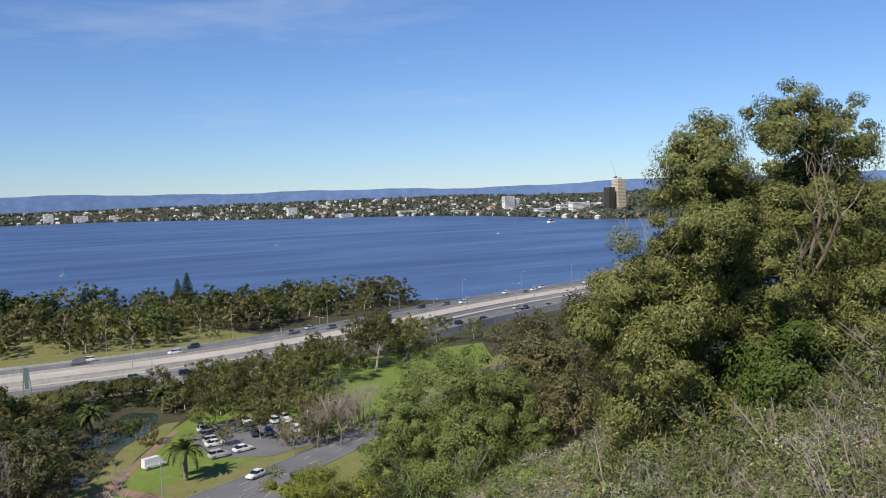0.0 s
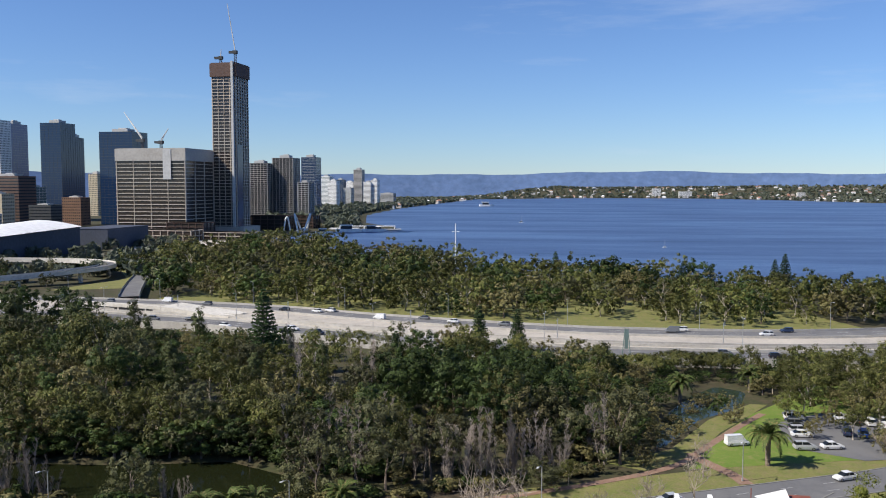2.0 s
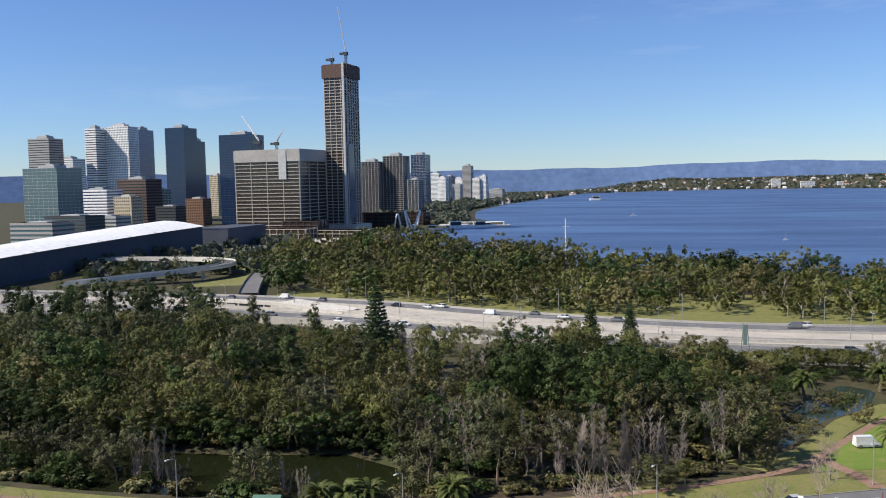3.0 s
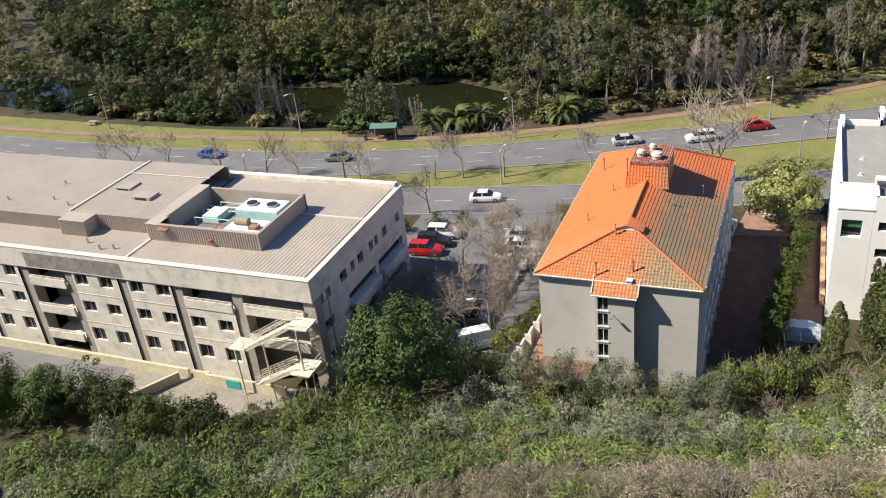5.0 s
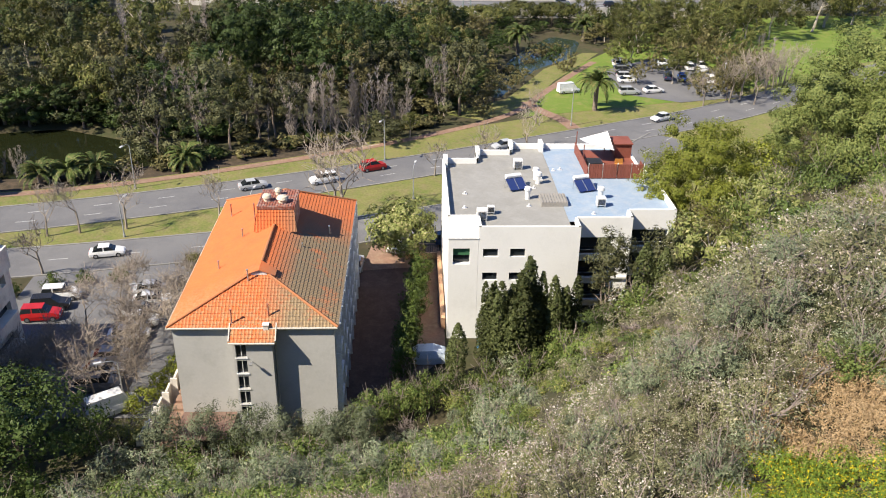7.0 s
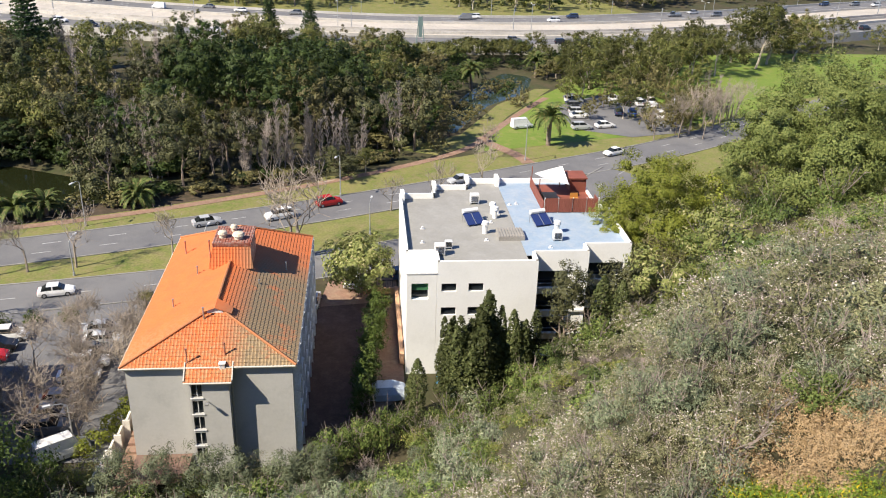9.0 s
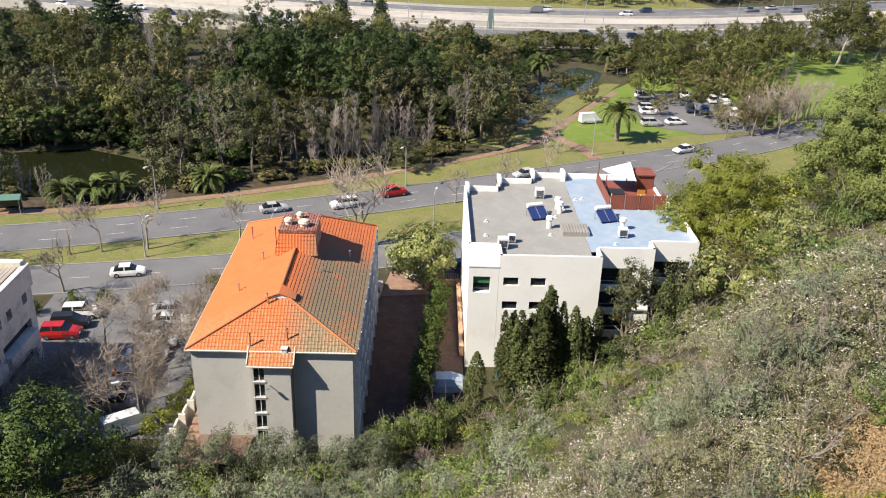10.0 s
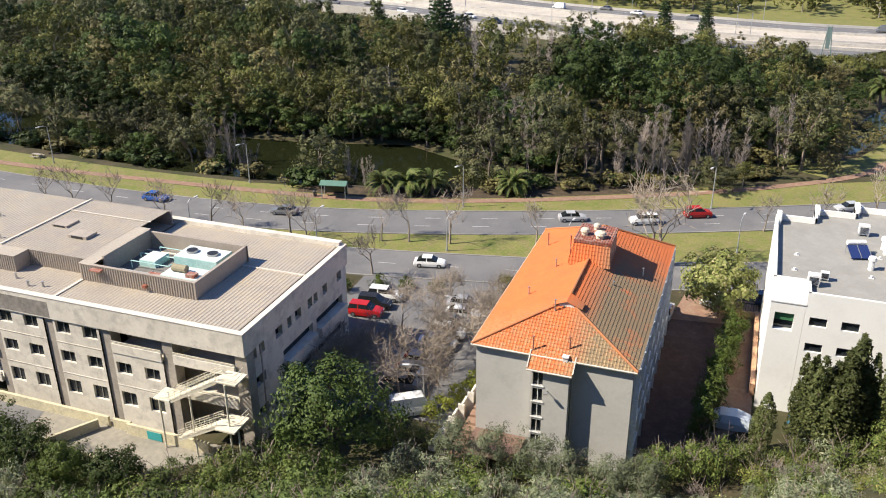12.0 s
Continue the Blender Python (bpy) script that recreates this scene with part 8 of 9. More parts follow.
def sprigs(rng, cloud, count, each, size, spread, tall, high=0.45):
    """Small flower heads in clusters at the outside of a leaf cloud."""
    c = cloud.reshape(-1, 3, 3)[:, 0]
    out = np.linalg.norm(c[:, :2], axis=1) + c[:, 2] * 1.3 + 0.35 * rng.random(len(c))
    ok = np.nonzero((out > np.quantile(out, 0.62)) & (c[:, 2] > tall * high * 0.5))[0]
    pick = c[rng.choice(ok, count)]
    p = np.repeat(pick, each, 0) + rng.normal(size=(count * each, 3)) * spread + np.array([0, 0, 0.03])
    return leaf_cards(rng, p, rng.normal(size=p.shape) * 0.6 + np.array([-0.3, -0.3, 0.8]), size, 0.8)[0]


def grow_shrub(kind, rng, fine):
    """A shrub of radius about 1 m: leaf mound, stems, and flowers where it bears them."""
    wide, tall, nl, leaf, asp, loose, low = {
        "wax_shrub": (1.15, 1.25, 4, 0.088, 0.24, 0.9, -0.2), "heath_shrub": (1.1, 1.0, 5, 0.08, 0.24, 0.9, -0.2), "green_shrub": (1.15, 1.5, 5, 0.088, 0.42, 0.7, -0.35),
        "dark_shrub": (1.2, 1.5, 5, 0.09, 0.42, 0.6, -0.35), "olive_bush": (0.95, 1.9, 4, 0.1, 0.26, 0.8, -0.5), "yellow_shrub": (1.0, 1.3, 4, 0.085, 0.4, 0.7, -0.3),
        "feather_shrub": (1.25, 1.6, 5, 0.085, 0.26, 0.9, -0.4)}[kind]
    k = 1.0 if fine else 1.55
    vs = []
    for c, r in lobes(rng, nl, wide, tall):
        n = int((16 if fine else 12) * (1.6 if c[0] == 0 else 1.0))
        vs.append(crown_cloud(rng, c, r, n, 27 if fine else 17, 0.23 if fine else 0.26, leaf * k, low, 0.72, loose, 0.0, asp)[0])
    leaves = np.concatenate(vs)
    leaves[:, 2] = np.maximum(leaves[:, 2], -0.1)
    segs = []
    for i in range(10 if fine else 6):
        a, lean = rng.uniform(0, 6.28), rng.uniform(0.3, 0.95)
        top = np.array([math.cos(a) * wide * lean, math.sin(a) * wide * lean, tall * rng.uniform(0.75, 1.08)])
        mid = top * np.array([0.4, 0.4, 0.55]) + rng.normal(size=3) * 0.06
        segs += [((0, 0, -0.2), mid, 0.028, 0.018), (mid, top, 0.018, 0.008)]
        for j in range(3):
            q_ = mid + (top - mid) * rng.uniform(0.2, 0.9)
            segs.append((q_, q_ + rng.normal(size=3) * 0.16 + np.array([0, 0, 0.2]), 0.01, 0.006))
    layers = [(leaves, SCRUB[kind]), (stick_tris(segs), TWIG_HEATH)]
    if kind in ("wax_shrub", "heath_shrub"):
        n = int(rng.integers(30, 190) if fine else rng.integers(35, 110))
        layers.append((sprigs(rng, leaves, n, 3 if fine else 2, 0.04 if fine else 0.06, 0.04, tall), BLOSSOM if kind == "wax_shrub" else PINKS))
    return shrub_mesh(kind, layers)


def dead_bush(rng):
    segs, tips = limb_tree(rng, 1.5, 1.0, 3, 3, 0.15, 0.6, 0.3, 0.014, 0.72)
    segs = [(a, b_, max(r0, 0.008), max(r1, 0.006)) for a, b_, r0, r1 in segs]
    for p in tips:
        segs += [(p, p + Vector(rng.normal(size=3)) * 0.18 + Vector((0, 0, 0.12)), 0.008, 0.005) for _ in range(2)]
    return shrub_mesh("dead_bush", [(stick_tris(segs), TWIG_HEATH)])


def flax_clump(rng):
    vs = []
    for i in range(46):
        a, up, ln = rng.uniform(0, 6.28), rng.uniform(0.7, 1.5), rng.uniform(0.8, 1.5)
        out, side = np.array([math.cos(a), math.sin(a), 0]), np.array([-math.sin(a), math.cos(a), 0])
        p, ang, last = np.array([0.06 * math.cos(a), 0.06 * math.sin(a), -0.05]), up, None
        for j in range(5):
            w = side * 0.045 * (1 - (j / 4.3) ** 2)
            if last is not None:
                vs += [last[0], last[1], p + w, last[0], p + w, p - w]
            last = (p - w, p + w)
            p = p + (out * math.cos(ang) + np.array([0, 0, math.sin(ang)])) * ln / 4
            ang -= rng.uniform(0.1, 0.35)
    return shrub_mesh("flax_clump", [(np.array(vs).reshape(-1, 3), FLAX)])


rng = np.random.default_rng(77)
SHRUBS = {}
for kind in SCRUB:
    SHRUBS[kind] = ([grow_shrub(kind, rng, True) for _ in range(5)], [grow_shrub(kind, rng, False) for _ in range(4)])
SHRUBS["dead_bush"] = ([dead_bush(rng) for _ in range(3)],) * 2
SHRUBS["flax_clump"] = ([flax_clump(rng) for _ in range(3)],) * 2
SHRUB_WORDS = {"wax_shrub": "wiry grey-green shrub dotted with white blossom", "heath_shrub": "low grey heath shrub with dusty pink flowers", "green_shrub": "bushy mid-green shrub on the slope",
               "dark_shrub": "dense dark green shrub on the slope", "olive_bush": "upright grey-olive bush on the slope", "yellow_shrub": "yellowish green leafy shrub on the slope",
               "feather_shrub": "feathery green wattle shrub on the slope", "dead_bush": "leafless grey-brown twiggy bush", "flax_clump": "strap-leaved green flax clump"}


def shrub_kind(a, r, u, rnd_, patch, patch2):
    """Which shrub grows at a bearing and a distance from the lookout."""
    p = min(max(rnd_ * 0.55 + 0.45 * (patch2 + 0.5), 0), 0.999)
    if a < 10:
        if u > 0.76 and a > -27:
            mix = (("olive_bush", 0.5), ("green_shrub", 0.78), ("dead_bush", 0.83), ("yellow_shrub", 1))
        elif u > 0.56 + 0.1 * patch:
            mix = (("green_shrub", 0.4), ("dark_shrub", 0.72), ("olive_bush", 0.85), ("yellow_shrub", 1)) if a < -27 else (("olive_bush", 0.24), ("green_shrub", 0.56), ("yellow_shrub", 0.74), ("dead_bush", 0.84), ("heath_shrub", 1))
        elif a < -36 and u > 0.36:
            mix = (("green_shrub", 0.55), ("dark_shrub", 0.8), ("heath_shrub", 1))
        else:
            mix = (("green_shrub", 0.12), ("heath_shrub", 0.78), ("dead_bush", 0.88), ("olive_bush", 0.93), ("flax_clump", 1))
    elif a < 40:
        if r < 47 + 12 * patch:
            mix = (("green_shrub", 0.09), ("wax_shrub", 0.74), ("dead_bush", 0.83), ("heath_shrub", 0.9), ("yellow_shrub", 1))
        else:
            mix = (("green_shrub", 0.36), ("yellow_shrub", 0.52), ("wax_shrub", 0.72), ("dead_bush", 0.83), ("dark_shrub", 1))
    else:
        mix = (("feather_shrub", 0.55), ("dead_bush", 0.7), ("wax_shrub", 0.9), ("green_shrub", 1))
    return next(k for k, top in mix if p < top)


cell, shrub_count = {}, {}
SPARE = {"wax_shrub": "olive_bush", "green_shrub": "dark_shrub", "heath_shrub": "dead_bush", "feather_shrub": "dark_shrub", "dark_shrub": "yellow_shrub", "yellow_shrub": "olive_bush"}


def barred(x, y, a, r):
    return 14 < a < 30 and r > 79 or 28.5 < a < 52 and r < 26.5 or y > 63 and -24 < x < 4 or y > 77 and 3 < x < 31 or y > 65.5 and -45 < x < 5 or x < -43 and y > 49


def near_shrub(x, y, k, gap):
    ck = (int(x // 4), int(y // 4))
    return any((x - p[0]) ** 2 + (y - p[1]) ** 2 < (k * (gap + p[2])) ** 2 for i in (-1, 0, 1) for j in (-1, 0, 1) for p in cell.get((ck[0] + i, ck[1] + j), ()))


def set_shrub(x, y, a, r, foot, k, small):
    """Plant one shrub, if there is room for it."""
    patch = noise.noise(Vector((x * 0.07, y * 0.07, 3.1)))
    patch2 = noise.noise(Vector((x * 0.17, y * 0.17, 8.7)))
    kind = shrub_kind(a, r, r / foot, rng.random(), patch, patch2)
    while shrub_count.get(kind, 0) >= 290 and kind in SPARE:
        kind = SPARE[kind]
    if shrub_count.get(kind, 0) >= 290:
        return
    if small and kind in ("flax_clump", "dead_bush"):
        kind = "yellow_shrub" if a < 10 else "olive_bush"
    size = {"wax_shrub": 1.15, "heath_shrub": 1.0, "green_shrub": 1.25, "dark_shrub": 1.4, "olive_bush": 1.3, "yellow_shrub": 1.05, "feather_shrub": 1.5, "dead_bush": 1.0, "flax_clump": 1.0}[kind]
    size *= (0.75 if small else 0.6 + 0.75 * rng.random() ** 1.3) * (1.0 + 0.006 * max(r - 30, 0))
    gap = size * (0.98 if a < 40 else 0.9)
    if near_shrub(x, y, k, gap):
        return
    cell.setdefault((int(x // 4), int(y // 4)), []).append((x, y, gap))
    pool = SHRUBS[kind][0 if r < 33 else 1]
    ob = new(kind, pool[int(rng.integers(len(pool)))])
    tall = rng.uniform(0.8, 1.2) * (0.8 if 10 < a < 40 and r > 34 else 1.0)
    ob.matrix_basis = pose(x, y, ground_at(x, y) - 0.12, 0, 0, rng.uniform(0, 360)) @ Matrix.Diagonal((size * 1.12, size * 1.12, size * tall, 1))
    tagged(ob, SHRUB_WORDS[kind], "plant" if kind == "flax_clump" else "shrub", "shrubs on the slope")
    shrub_count[kind] = shrub_count.get(kind, 0) + 1


# a loose first planting, then smaller shrubs in the gaps that it leaves
for turn_, tries, k in ((0, 9000, 0.64), (1, 9000, 0.58)):
    for i in range(tries):
        a = rng.uniform(-58, 62)
        foot = float(np.interp(a, AZ_KEYS, FOOT))
        near = float(np.interp(a, [-60, 10, 25, 60], [11, 11, 12, 15]))
        r = near + (min(foot * 1.03, 108 if turn_ == 0 else 50) - near) * rng.random() ** 0.7
        x, y = r * math.sin(radians(a)), r * math.cos(radians(a))
        if not barred(x, y, a, r):
            set_shrub(x, y, a, r, foot, k, turn_ == 1)

# fallen leaves, grass blades and twigs between the shrubs
n = 42000
la, lr = np.radians(rng.uniform(-58, 58, n)), 10.5 + 44 * rng.random(n) ** 0.8
lx, ly = lr * np.sin(la), lr * np.cos(la)
ok = ~((lx < -43) & (ly > 47) | (ly > 63) & (lx < 4))
lx, ly = lx[ok], ly[ok]
p = np.column_stack([lx, ly, land_z(lx, ly) + rng.uniform(0.02, 0.22, len(lx))])
v, q_ = leaf_cards(rng, p, rng.normal(size=p.shape) * 0.7 + np.array([0, 0, 0.6]), 0.24, 0.22)
LITTER = island_palette("slope_litter", [(0.1, 0.085, 0.045), (0.075, 0.085, 0.03), (0.15, 0.12, 0.07), (0.06, 0.055, 0.03), (0.11, 0.13, 0.045), (0.2, 0.16, 0.1)])
tagged(new("slope_litter", mesh_arrays("slope_litter", v, q_, LITTER)), "dry leaves and grass blades between the shrubs", "litter", "", "stuff")

# taller bushes at the slope's foot, along the yards of the flats
for kind, x, y, size, tall in (("green_shrub", -3.6, 65.4, 2.3, 1.35), ("green_shrub", -1.2, 67.6, 2.2, 1.3), ("green_shrub", 1.6, 68.6, 2.4, 1.4), ("yellow_shrub", 4.6, 67.8, 1.9, 1.2), ("dead_bush", 6.4, 69.2, 2.0, 1.3), ("green_shrub", 3.6, 71.0, 1.7, 1.2),
                               ("olive_bush", -6.0, 64.0, 1.8, 1.1), ("dead_bush", -0.4, 64.6, 2.0, 1.2), ("green_shrub", 8.2, 71.6, 2.0, 1.2), ("dead_bush", 9.5, 68.6, 1.9, 1.2), ("green_shrub", 12.4, 72.2, 2.2, 1.2), ("olive_bush", 7.4, 66.0, 1.8, 1.0),
                               ("green_shrub", 16.0, 73.0, 2.2, 1.2), ("dark_shrub", 19.4, 73.4, 2.2, 1.3), ("green_shrub", 22.4, 72.0, 2.2, 1.2), ("yellow_shrub", 25.4, 70.4, 2.0, 1.3), ("yellow_shrub", -26, 64.8, 1.8, 1.0), ("green_shrub", -29, 64.0, 2.0, 1.0), ("dark_shrub", -38.5, 55.5, 2.2, 1.1), ("green_shrub", -35, 56.2, 2.0, 1.0),
                               ("dark_shrub", -44, 50.4, 2.2, 1.1), ("green_shrub", -40.5, 52.6, 2.1, 1.1), ("green_shrub", 41, 88, 2.6, 1.3), ("dark_shrub", 44.5, 84.5, 2.6, 1.3), ("green_shrub", 38, 86.5, 2.4, 1.3), ("dark_shrub", 46, 90, 2.4, 1.2), ("yellow_shrub", 34.5, 86, 2.2, 1.3), ("green_shrub", 48, 80, 2.6, 1.3), ("dead_bush", 40, 82, 2.2, 1.4)):
    pool = SHRUBS[kind][0]
    ob = new(kind, pool[int(rng.integers(len(pool)))])
    ob.matrix_basis = pose(x, y, ground_at(x, y) - 0.2, 0, 0, rng.uniform(0, 360)) @ Matrix.Diagonal((size, size, size * tall, 1))
    tagged(ob, SHRUB_WORDS[kind], "shrub", "shrubs on the slope")

# the grassy corner: lush grass with yellow flowers, a patch of dry bracken
GRASS = {"lush": foliage("lush_grass_blades", (0.11, 0.18, 0.022), (0.2, 0.26, 0.045), (0.55, 0.42, 0.02), tree_vary=0.0),
         "dry": foliage("dry_tan_bracken", (0.34, 0.23, 0.12), (0.46, 0.34, 0.2), tree_vary=0.0, through_light=0.1)}
tufts = {"lush": [], "dry": []}
shape = [crown_cloud(rng, (0, 0, 0.3), (0.85, 0.85, 0.35), 34, 22, 0.2, 0.1, 0.0, 0.6, 0.9, 0.0, 0.22)[0] for _ in range(4)]
for i in range(460):
    a = rng.uniform(25, 53)
    r = rng.uniform(12, 28 if a > 28 else 22)
    x, y = r * math.sin(radians(a)), r * math.cos(radians(a))
    kind = "lush" if r < 22.5 + 5 * noise.noise(Vector((x * 0.1, y * 0.1, 1.7))) else "dry"
    t, s = rng.uniform(0, 6.28), rng.uniform(0.6, 1.1)
    v = shape[i % 4]
    tufts[kind].append(np.stack([(v[:, 0] * math.cos(t) - v[:, 1] * math.sin(t)) * s + x, (v[:, 0] * math.sin(t) + v[:, 1] * math.cos(t)) * s + y, v[:, 2] * s * rng.uniform(0.8, 1.4) + ground_at(x, y) - 0.1], -1))
for kind, nm, words in (("lush", "lush_grass", "lush green grass with yellow flowers"), ("dry", "dry_bracken", "patch of dry tan bracken")):
    v = np.concatenate(tufts[kind])
    tagged(new(nm, mesh_arrays(nm, v, np.arange(len(v)).reshape(-1, 3), GRASS[kind])), words, "grass", "", "stuff")

# ---- vehicles ----
CAR_PAINT = {k: plain("car_paint_" + k, c, 0.25, 0.0, 0.6) for k, c in {"white": (0.75, 0.75, 0.74), "silver": (0.42, 0.43, 0.44), "red": (0.42, 0.02, 0.02), "blue": (0.03, 0.10, 0.34), "black": (0.02, 0.02, 0.022), "navy": (0.03, 0.045, 0.09), "grey": (0.16, 0.165, 0.17), "teal": (0.04, 0.13, 0.2)}.items()}
RUBBER = plain("tyre_rubber", (0.02, 0.02, 0.02), 0.85)
RIM = plain("wheel_rim", (0.45, 0.45, 0.46), 0.35, 0.8)
CAR_GLASS = glass("car_glass", (0.015, 0.018, 0.02), 0.06)
LIGHT_RED = plain("tail_lamp", (0.4, 0.02, 0.02), 0.3)
LIGHT_CLEAR = plain("head_lamp", (0.7, 0.7, 0.7), 0.15)
CARS = {}


def loft(sections):
    """Skin through cross sections (x, low, high, half width, half width at the top)."""
    b = Build()
    for x, lo, hi, w, wt in sections:
        b.v += [(x, -w, lo), (x, w, lo), (x, w * 1.02, (lo + hi) / 2), (x, wt, hi), (x, -wt, hi), (x, -w * 1.02, (lo + hi) / 2)]
    n = len(sections)
    for i in range(n - 1):
        for j in range(6):
            a, c = i * 6 + j, i * 6 + (j + 1) % 6
            b.f.append((a, c, c + 6, a + 6))
    b.f += [tuple(reversed(range(6))), tuple(range(6 * (n - 1), 6 * n))]
    return b


def car(x, y, z, turn, colour, kind="sedan", label="", group=""):
    key = (colour, kind)
    m = pose(x, y, z, 0, 0, math.degrees(turn))
    words = label or {"sedan": colour + " sedan car on the asphalt", "suv": colour + " sport utility car on the asphalt", "van": colour + " delivery van with plain sides", "ute": colour + " flatbed utility truck"}[kind]
    if key in CARS:
        th = copy_thing(CARS[key], m)
        th.matrix_basis = m
        return tagged(th, words)
    th = thing({"van": "van", "ute": "truck"}.get(kind, "car"), 0, 0, 0, words, "van" if kind == "van" else "car", group)
    th.matrix_basis = m
    k = {"sedan": 1.0, "suv": 1.18, "van": 1.2, "ute": 1.2}[kind]
    ln = {"sedan": 2.25, "suv": 2.25, "van": 2.45, "ute": 2.7}[kind]
    s = ln / 2.25
    body = loft([(-2.25 * s, .42, .75 * k, .70, .66), (-2.12 * s, .3, .9 * k, .84, .76), (-1.3 * s, .24, .96 * k, .88, .8), (0.9 * s, .24, .94 * k, .88, .8), (1.6 * s, .26, .86 * k, .86, .76), (2.12 * s, .32, .72 * k, .8, .7), (2.25 * s, .42, .6 * k, .66, .58)])
    part("body", body, CAR_PAINT[colour], th)
    zb = .93 * k
    if kind == "sedan":
        x0, x1, t0, t1, zt = -1.75, 1.05, -1.0, 0.3, 1.43
    elif kind == "suv":
        x0, x1, t0, t1, zt = -2.1, 1.1, -1.85, 0.35, 1.66
    elif kind == "van":
        x0, x1, t0, t1, zt = -2.35, 1.75, -2.3, 0.95, 2.15
    else:
        x0, x1, t0, t1, zt = 0.2, 1.75, 0.3, 1.1, 1.85
    cab = Build()
    cab.v += [(x0, -.79, zb), (x1, -.76, zb), (x1, .76, zb), (x0, .79, zb), (t0, -.64, zt), (t1, -.62, zt), (t1, .62, zt), (t0, .64, zt)]
    cab.f += [(0, 1, 5, 4), (1, 2, 6, 5), (2, 3, 7, 6), (3, 0, 4, 7), (4, 5, 6, 7)]
    part("cabin" if kind != "van" else "side_panel", cab, CAR_GLASS if kind != "van" else CAR_PAINT[colour], th, "dark glass cabin" if kind != "van" else "")
    part("roof", Build().box(t0 - 0.05, t1 + 0.05, -.65, .65, zt - 0.01, zt + 0.05), CAR_PAINT[colour], th)
    if kind == "van":
        part("windscreen", Build().poly([(x1 + 0.01, -.7, zb + .05), (x1 + 0.01, .7, zb + .05), (t1 + .04, .58, zt - .1), (t1 + .04, -.58, zt - .1)]), CAR_GLASS, th)
    else:
        for px in ((t0 + t1) / 2 - 0.02,):
            for sgn in (-1, 1):
                part("pillar", Build().poly([(px - .06, sgn * .785, zb), (px + .06, sgn * .785, zb), (px + .06, sgn * .645, zt), (px - .06, sgn * .645, zt)]), CAR_PAINT[colour], th)
    if kind == "ute":
        part("tray", Build().box(-2.65, 0.1, -.9, .9, .75, .85).box(-2.65, 0.1, -.9, -.84, .85, 1.2).box(-2.65, 0.1, .84, .9, .85, 1.2).box(-2.65, -2.6, -.84, .84, .85, 1.2), STEEL, th)
    for wx in (-1.38 * s, 1.4 * s):
        for sgn in (-1, 1):
            ty = part("wheel", Build().tube((wx, sgn * .68, .32), (wx, sgn * .9, .32), .33, .33, 12), RUBBER, th)
            part("rim", Build().tube((wx, sgn * .9, .32), (wx, sgn * .915, .32), .2, .2, 8), RIM, ty)
    for sgn in (-1, 1):
        part("tail_lamp", Build().cbox(-2.22 * s, sgn * .6, .68 * k, .06, .25, .12), LIGHT_RED, th)
        part("head_lamp", Build().cbox(2.2 * s, sgn * .55, .56 * k, .08, .25, .1), LIGHT_CLEAR, th)
    CARS[key] = th
    return th


def lane_car(line, off, dist, z, colour, kind, back=False):
    for p, a in along(offset_line(line, off), 1e9, dist):
        car(p.x, p.y, z, a + (math.pi if back else 0), colour, kind)


for x, y, col, kind, back in ((-24.3, 125.6, "silver", "sedan", False), (-13.6, 128.0, "white", "suv", True), (-6.0, 133.6, "red", "suv", False), (16.6, 144.2, "silver", "sedan", True), (48.8, 160.2, "white", "sedan", True), (-92, 111.5, "blue", "sedan", False), (-68.5, 113.2, "grey", "sedan", True)):
    best = min(range(len(MBR) - 1), key=lambda i: (MBR[i] - Vector((x, y, 0))).length)
    t = MBR[best + 1] - MBR[best]
    car(x, y, 0.07, math.atan2(t.y, t.x) + (math.pi if back else 0), col, kind)
car(-39.5, 102.6, 0.08, 0.2, "white", "sedan")
rnd = random.Random(3)
cols = ["white", "white", "silver", "grey", "black", "black", "grey", "white", "navy"]
for off, n, back in ((1.9, 11, True), (5.4, 12, True), (9.0, 8, True), (44.3, 10, False), (47.8, 10, False), (51.2, 7, False)):
    for i in range(n):
        lane_car(FWY, off, 180 + (640 / n) * (i + rnd.uniform(0.05, 0.9)), FZ + 0.02, rnd.choice(cols), rnd.choice(["sedan", "sedan", "suv", "suv", "ute", "van"]) if i % 4 else "suv", back)
# parked between office and flats
for x, y, a, col, kind in ((-42.0, 86.6, 0.1, "red", "suv"), (-41.8, 88.9, 0.12, "black", "suv"), (-41.4, 91.3, 0.12, "white", "suv"), (-31.0, 92.6, 0.15, "silver", "sedan"), (-30.4, 90.0, 0.15, "white", "sedan"), (-30.8, 87.5, 0.15, "grey", "sedan"), (-30.6, 85.0, 0.15, "white", "suv"), (-30.9, 82.4, 0.15, "white", "sedan"), (-31.5, 78.0, 0.1, "silver", "sedan"), (-31.6, 75.4, 0.1, "white", "sedan"), (-31.2, 72.9, 0.1, "grey", "suv"), (-28.6, 69.0, 0.6, "white", "van"), (-1.5, 104.5, 1.2, "white", "sedan"), (5.5, 106.2, 0.3, "navy", "suv"), (-6.8, 99.0, 1.5, "silver", "sedan")):
    car(x, y, 0.07, a, col, kind)
# the park's car park
for i in range(7):
    car(48.2 + 0.35 * i, 187 + 2.7 * i, 0.1, 0.05, cols[(i * 2) % 9], "suv" if i % 2 else "sedan")
for i in range(4):
    car(59.5 + 2.9 * i, 200.5 - 0.9 * i, 0.1, 1.5, cols[(i * 3 + 1) % 9], "suv" if i % 3 else "ute")
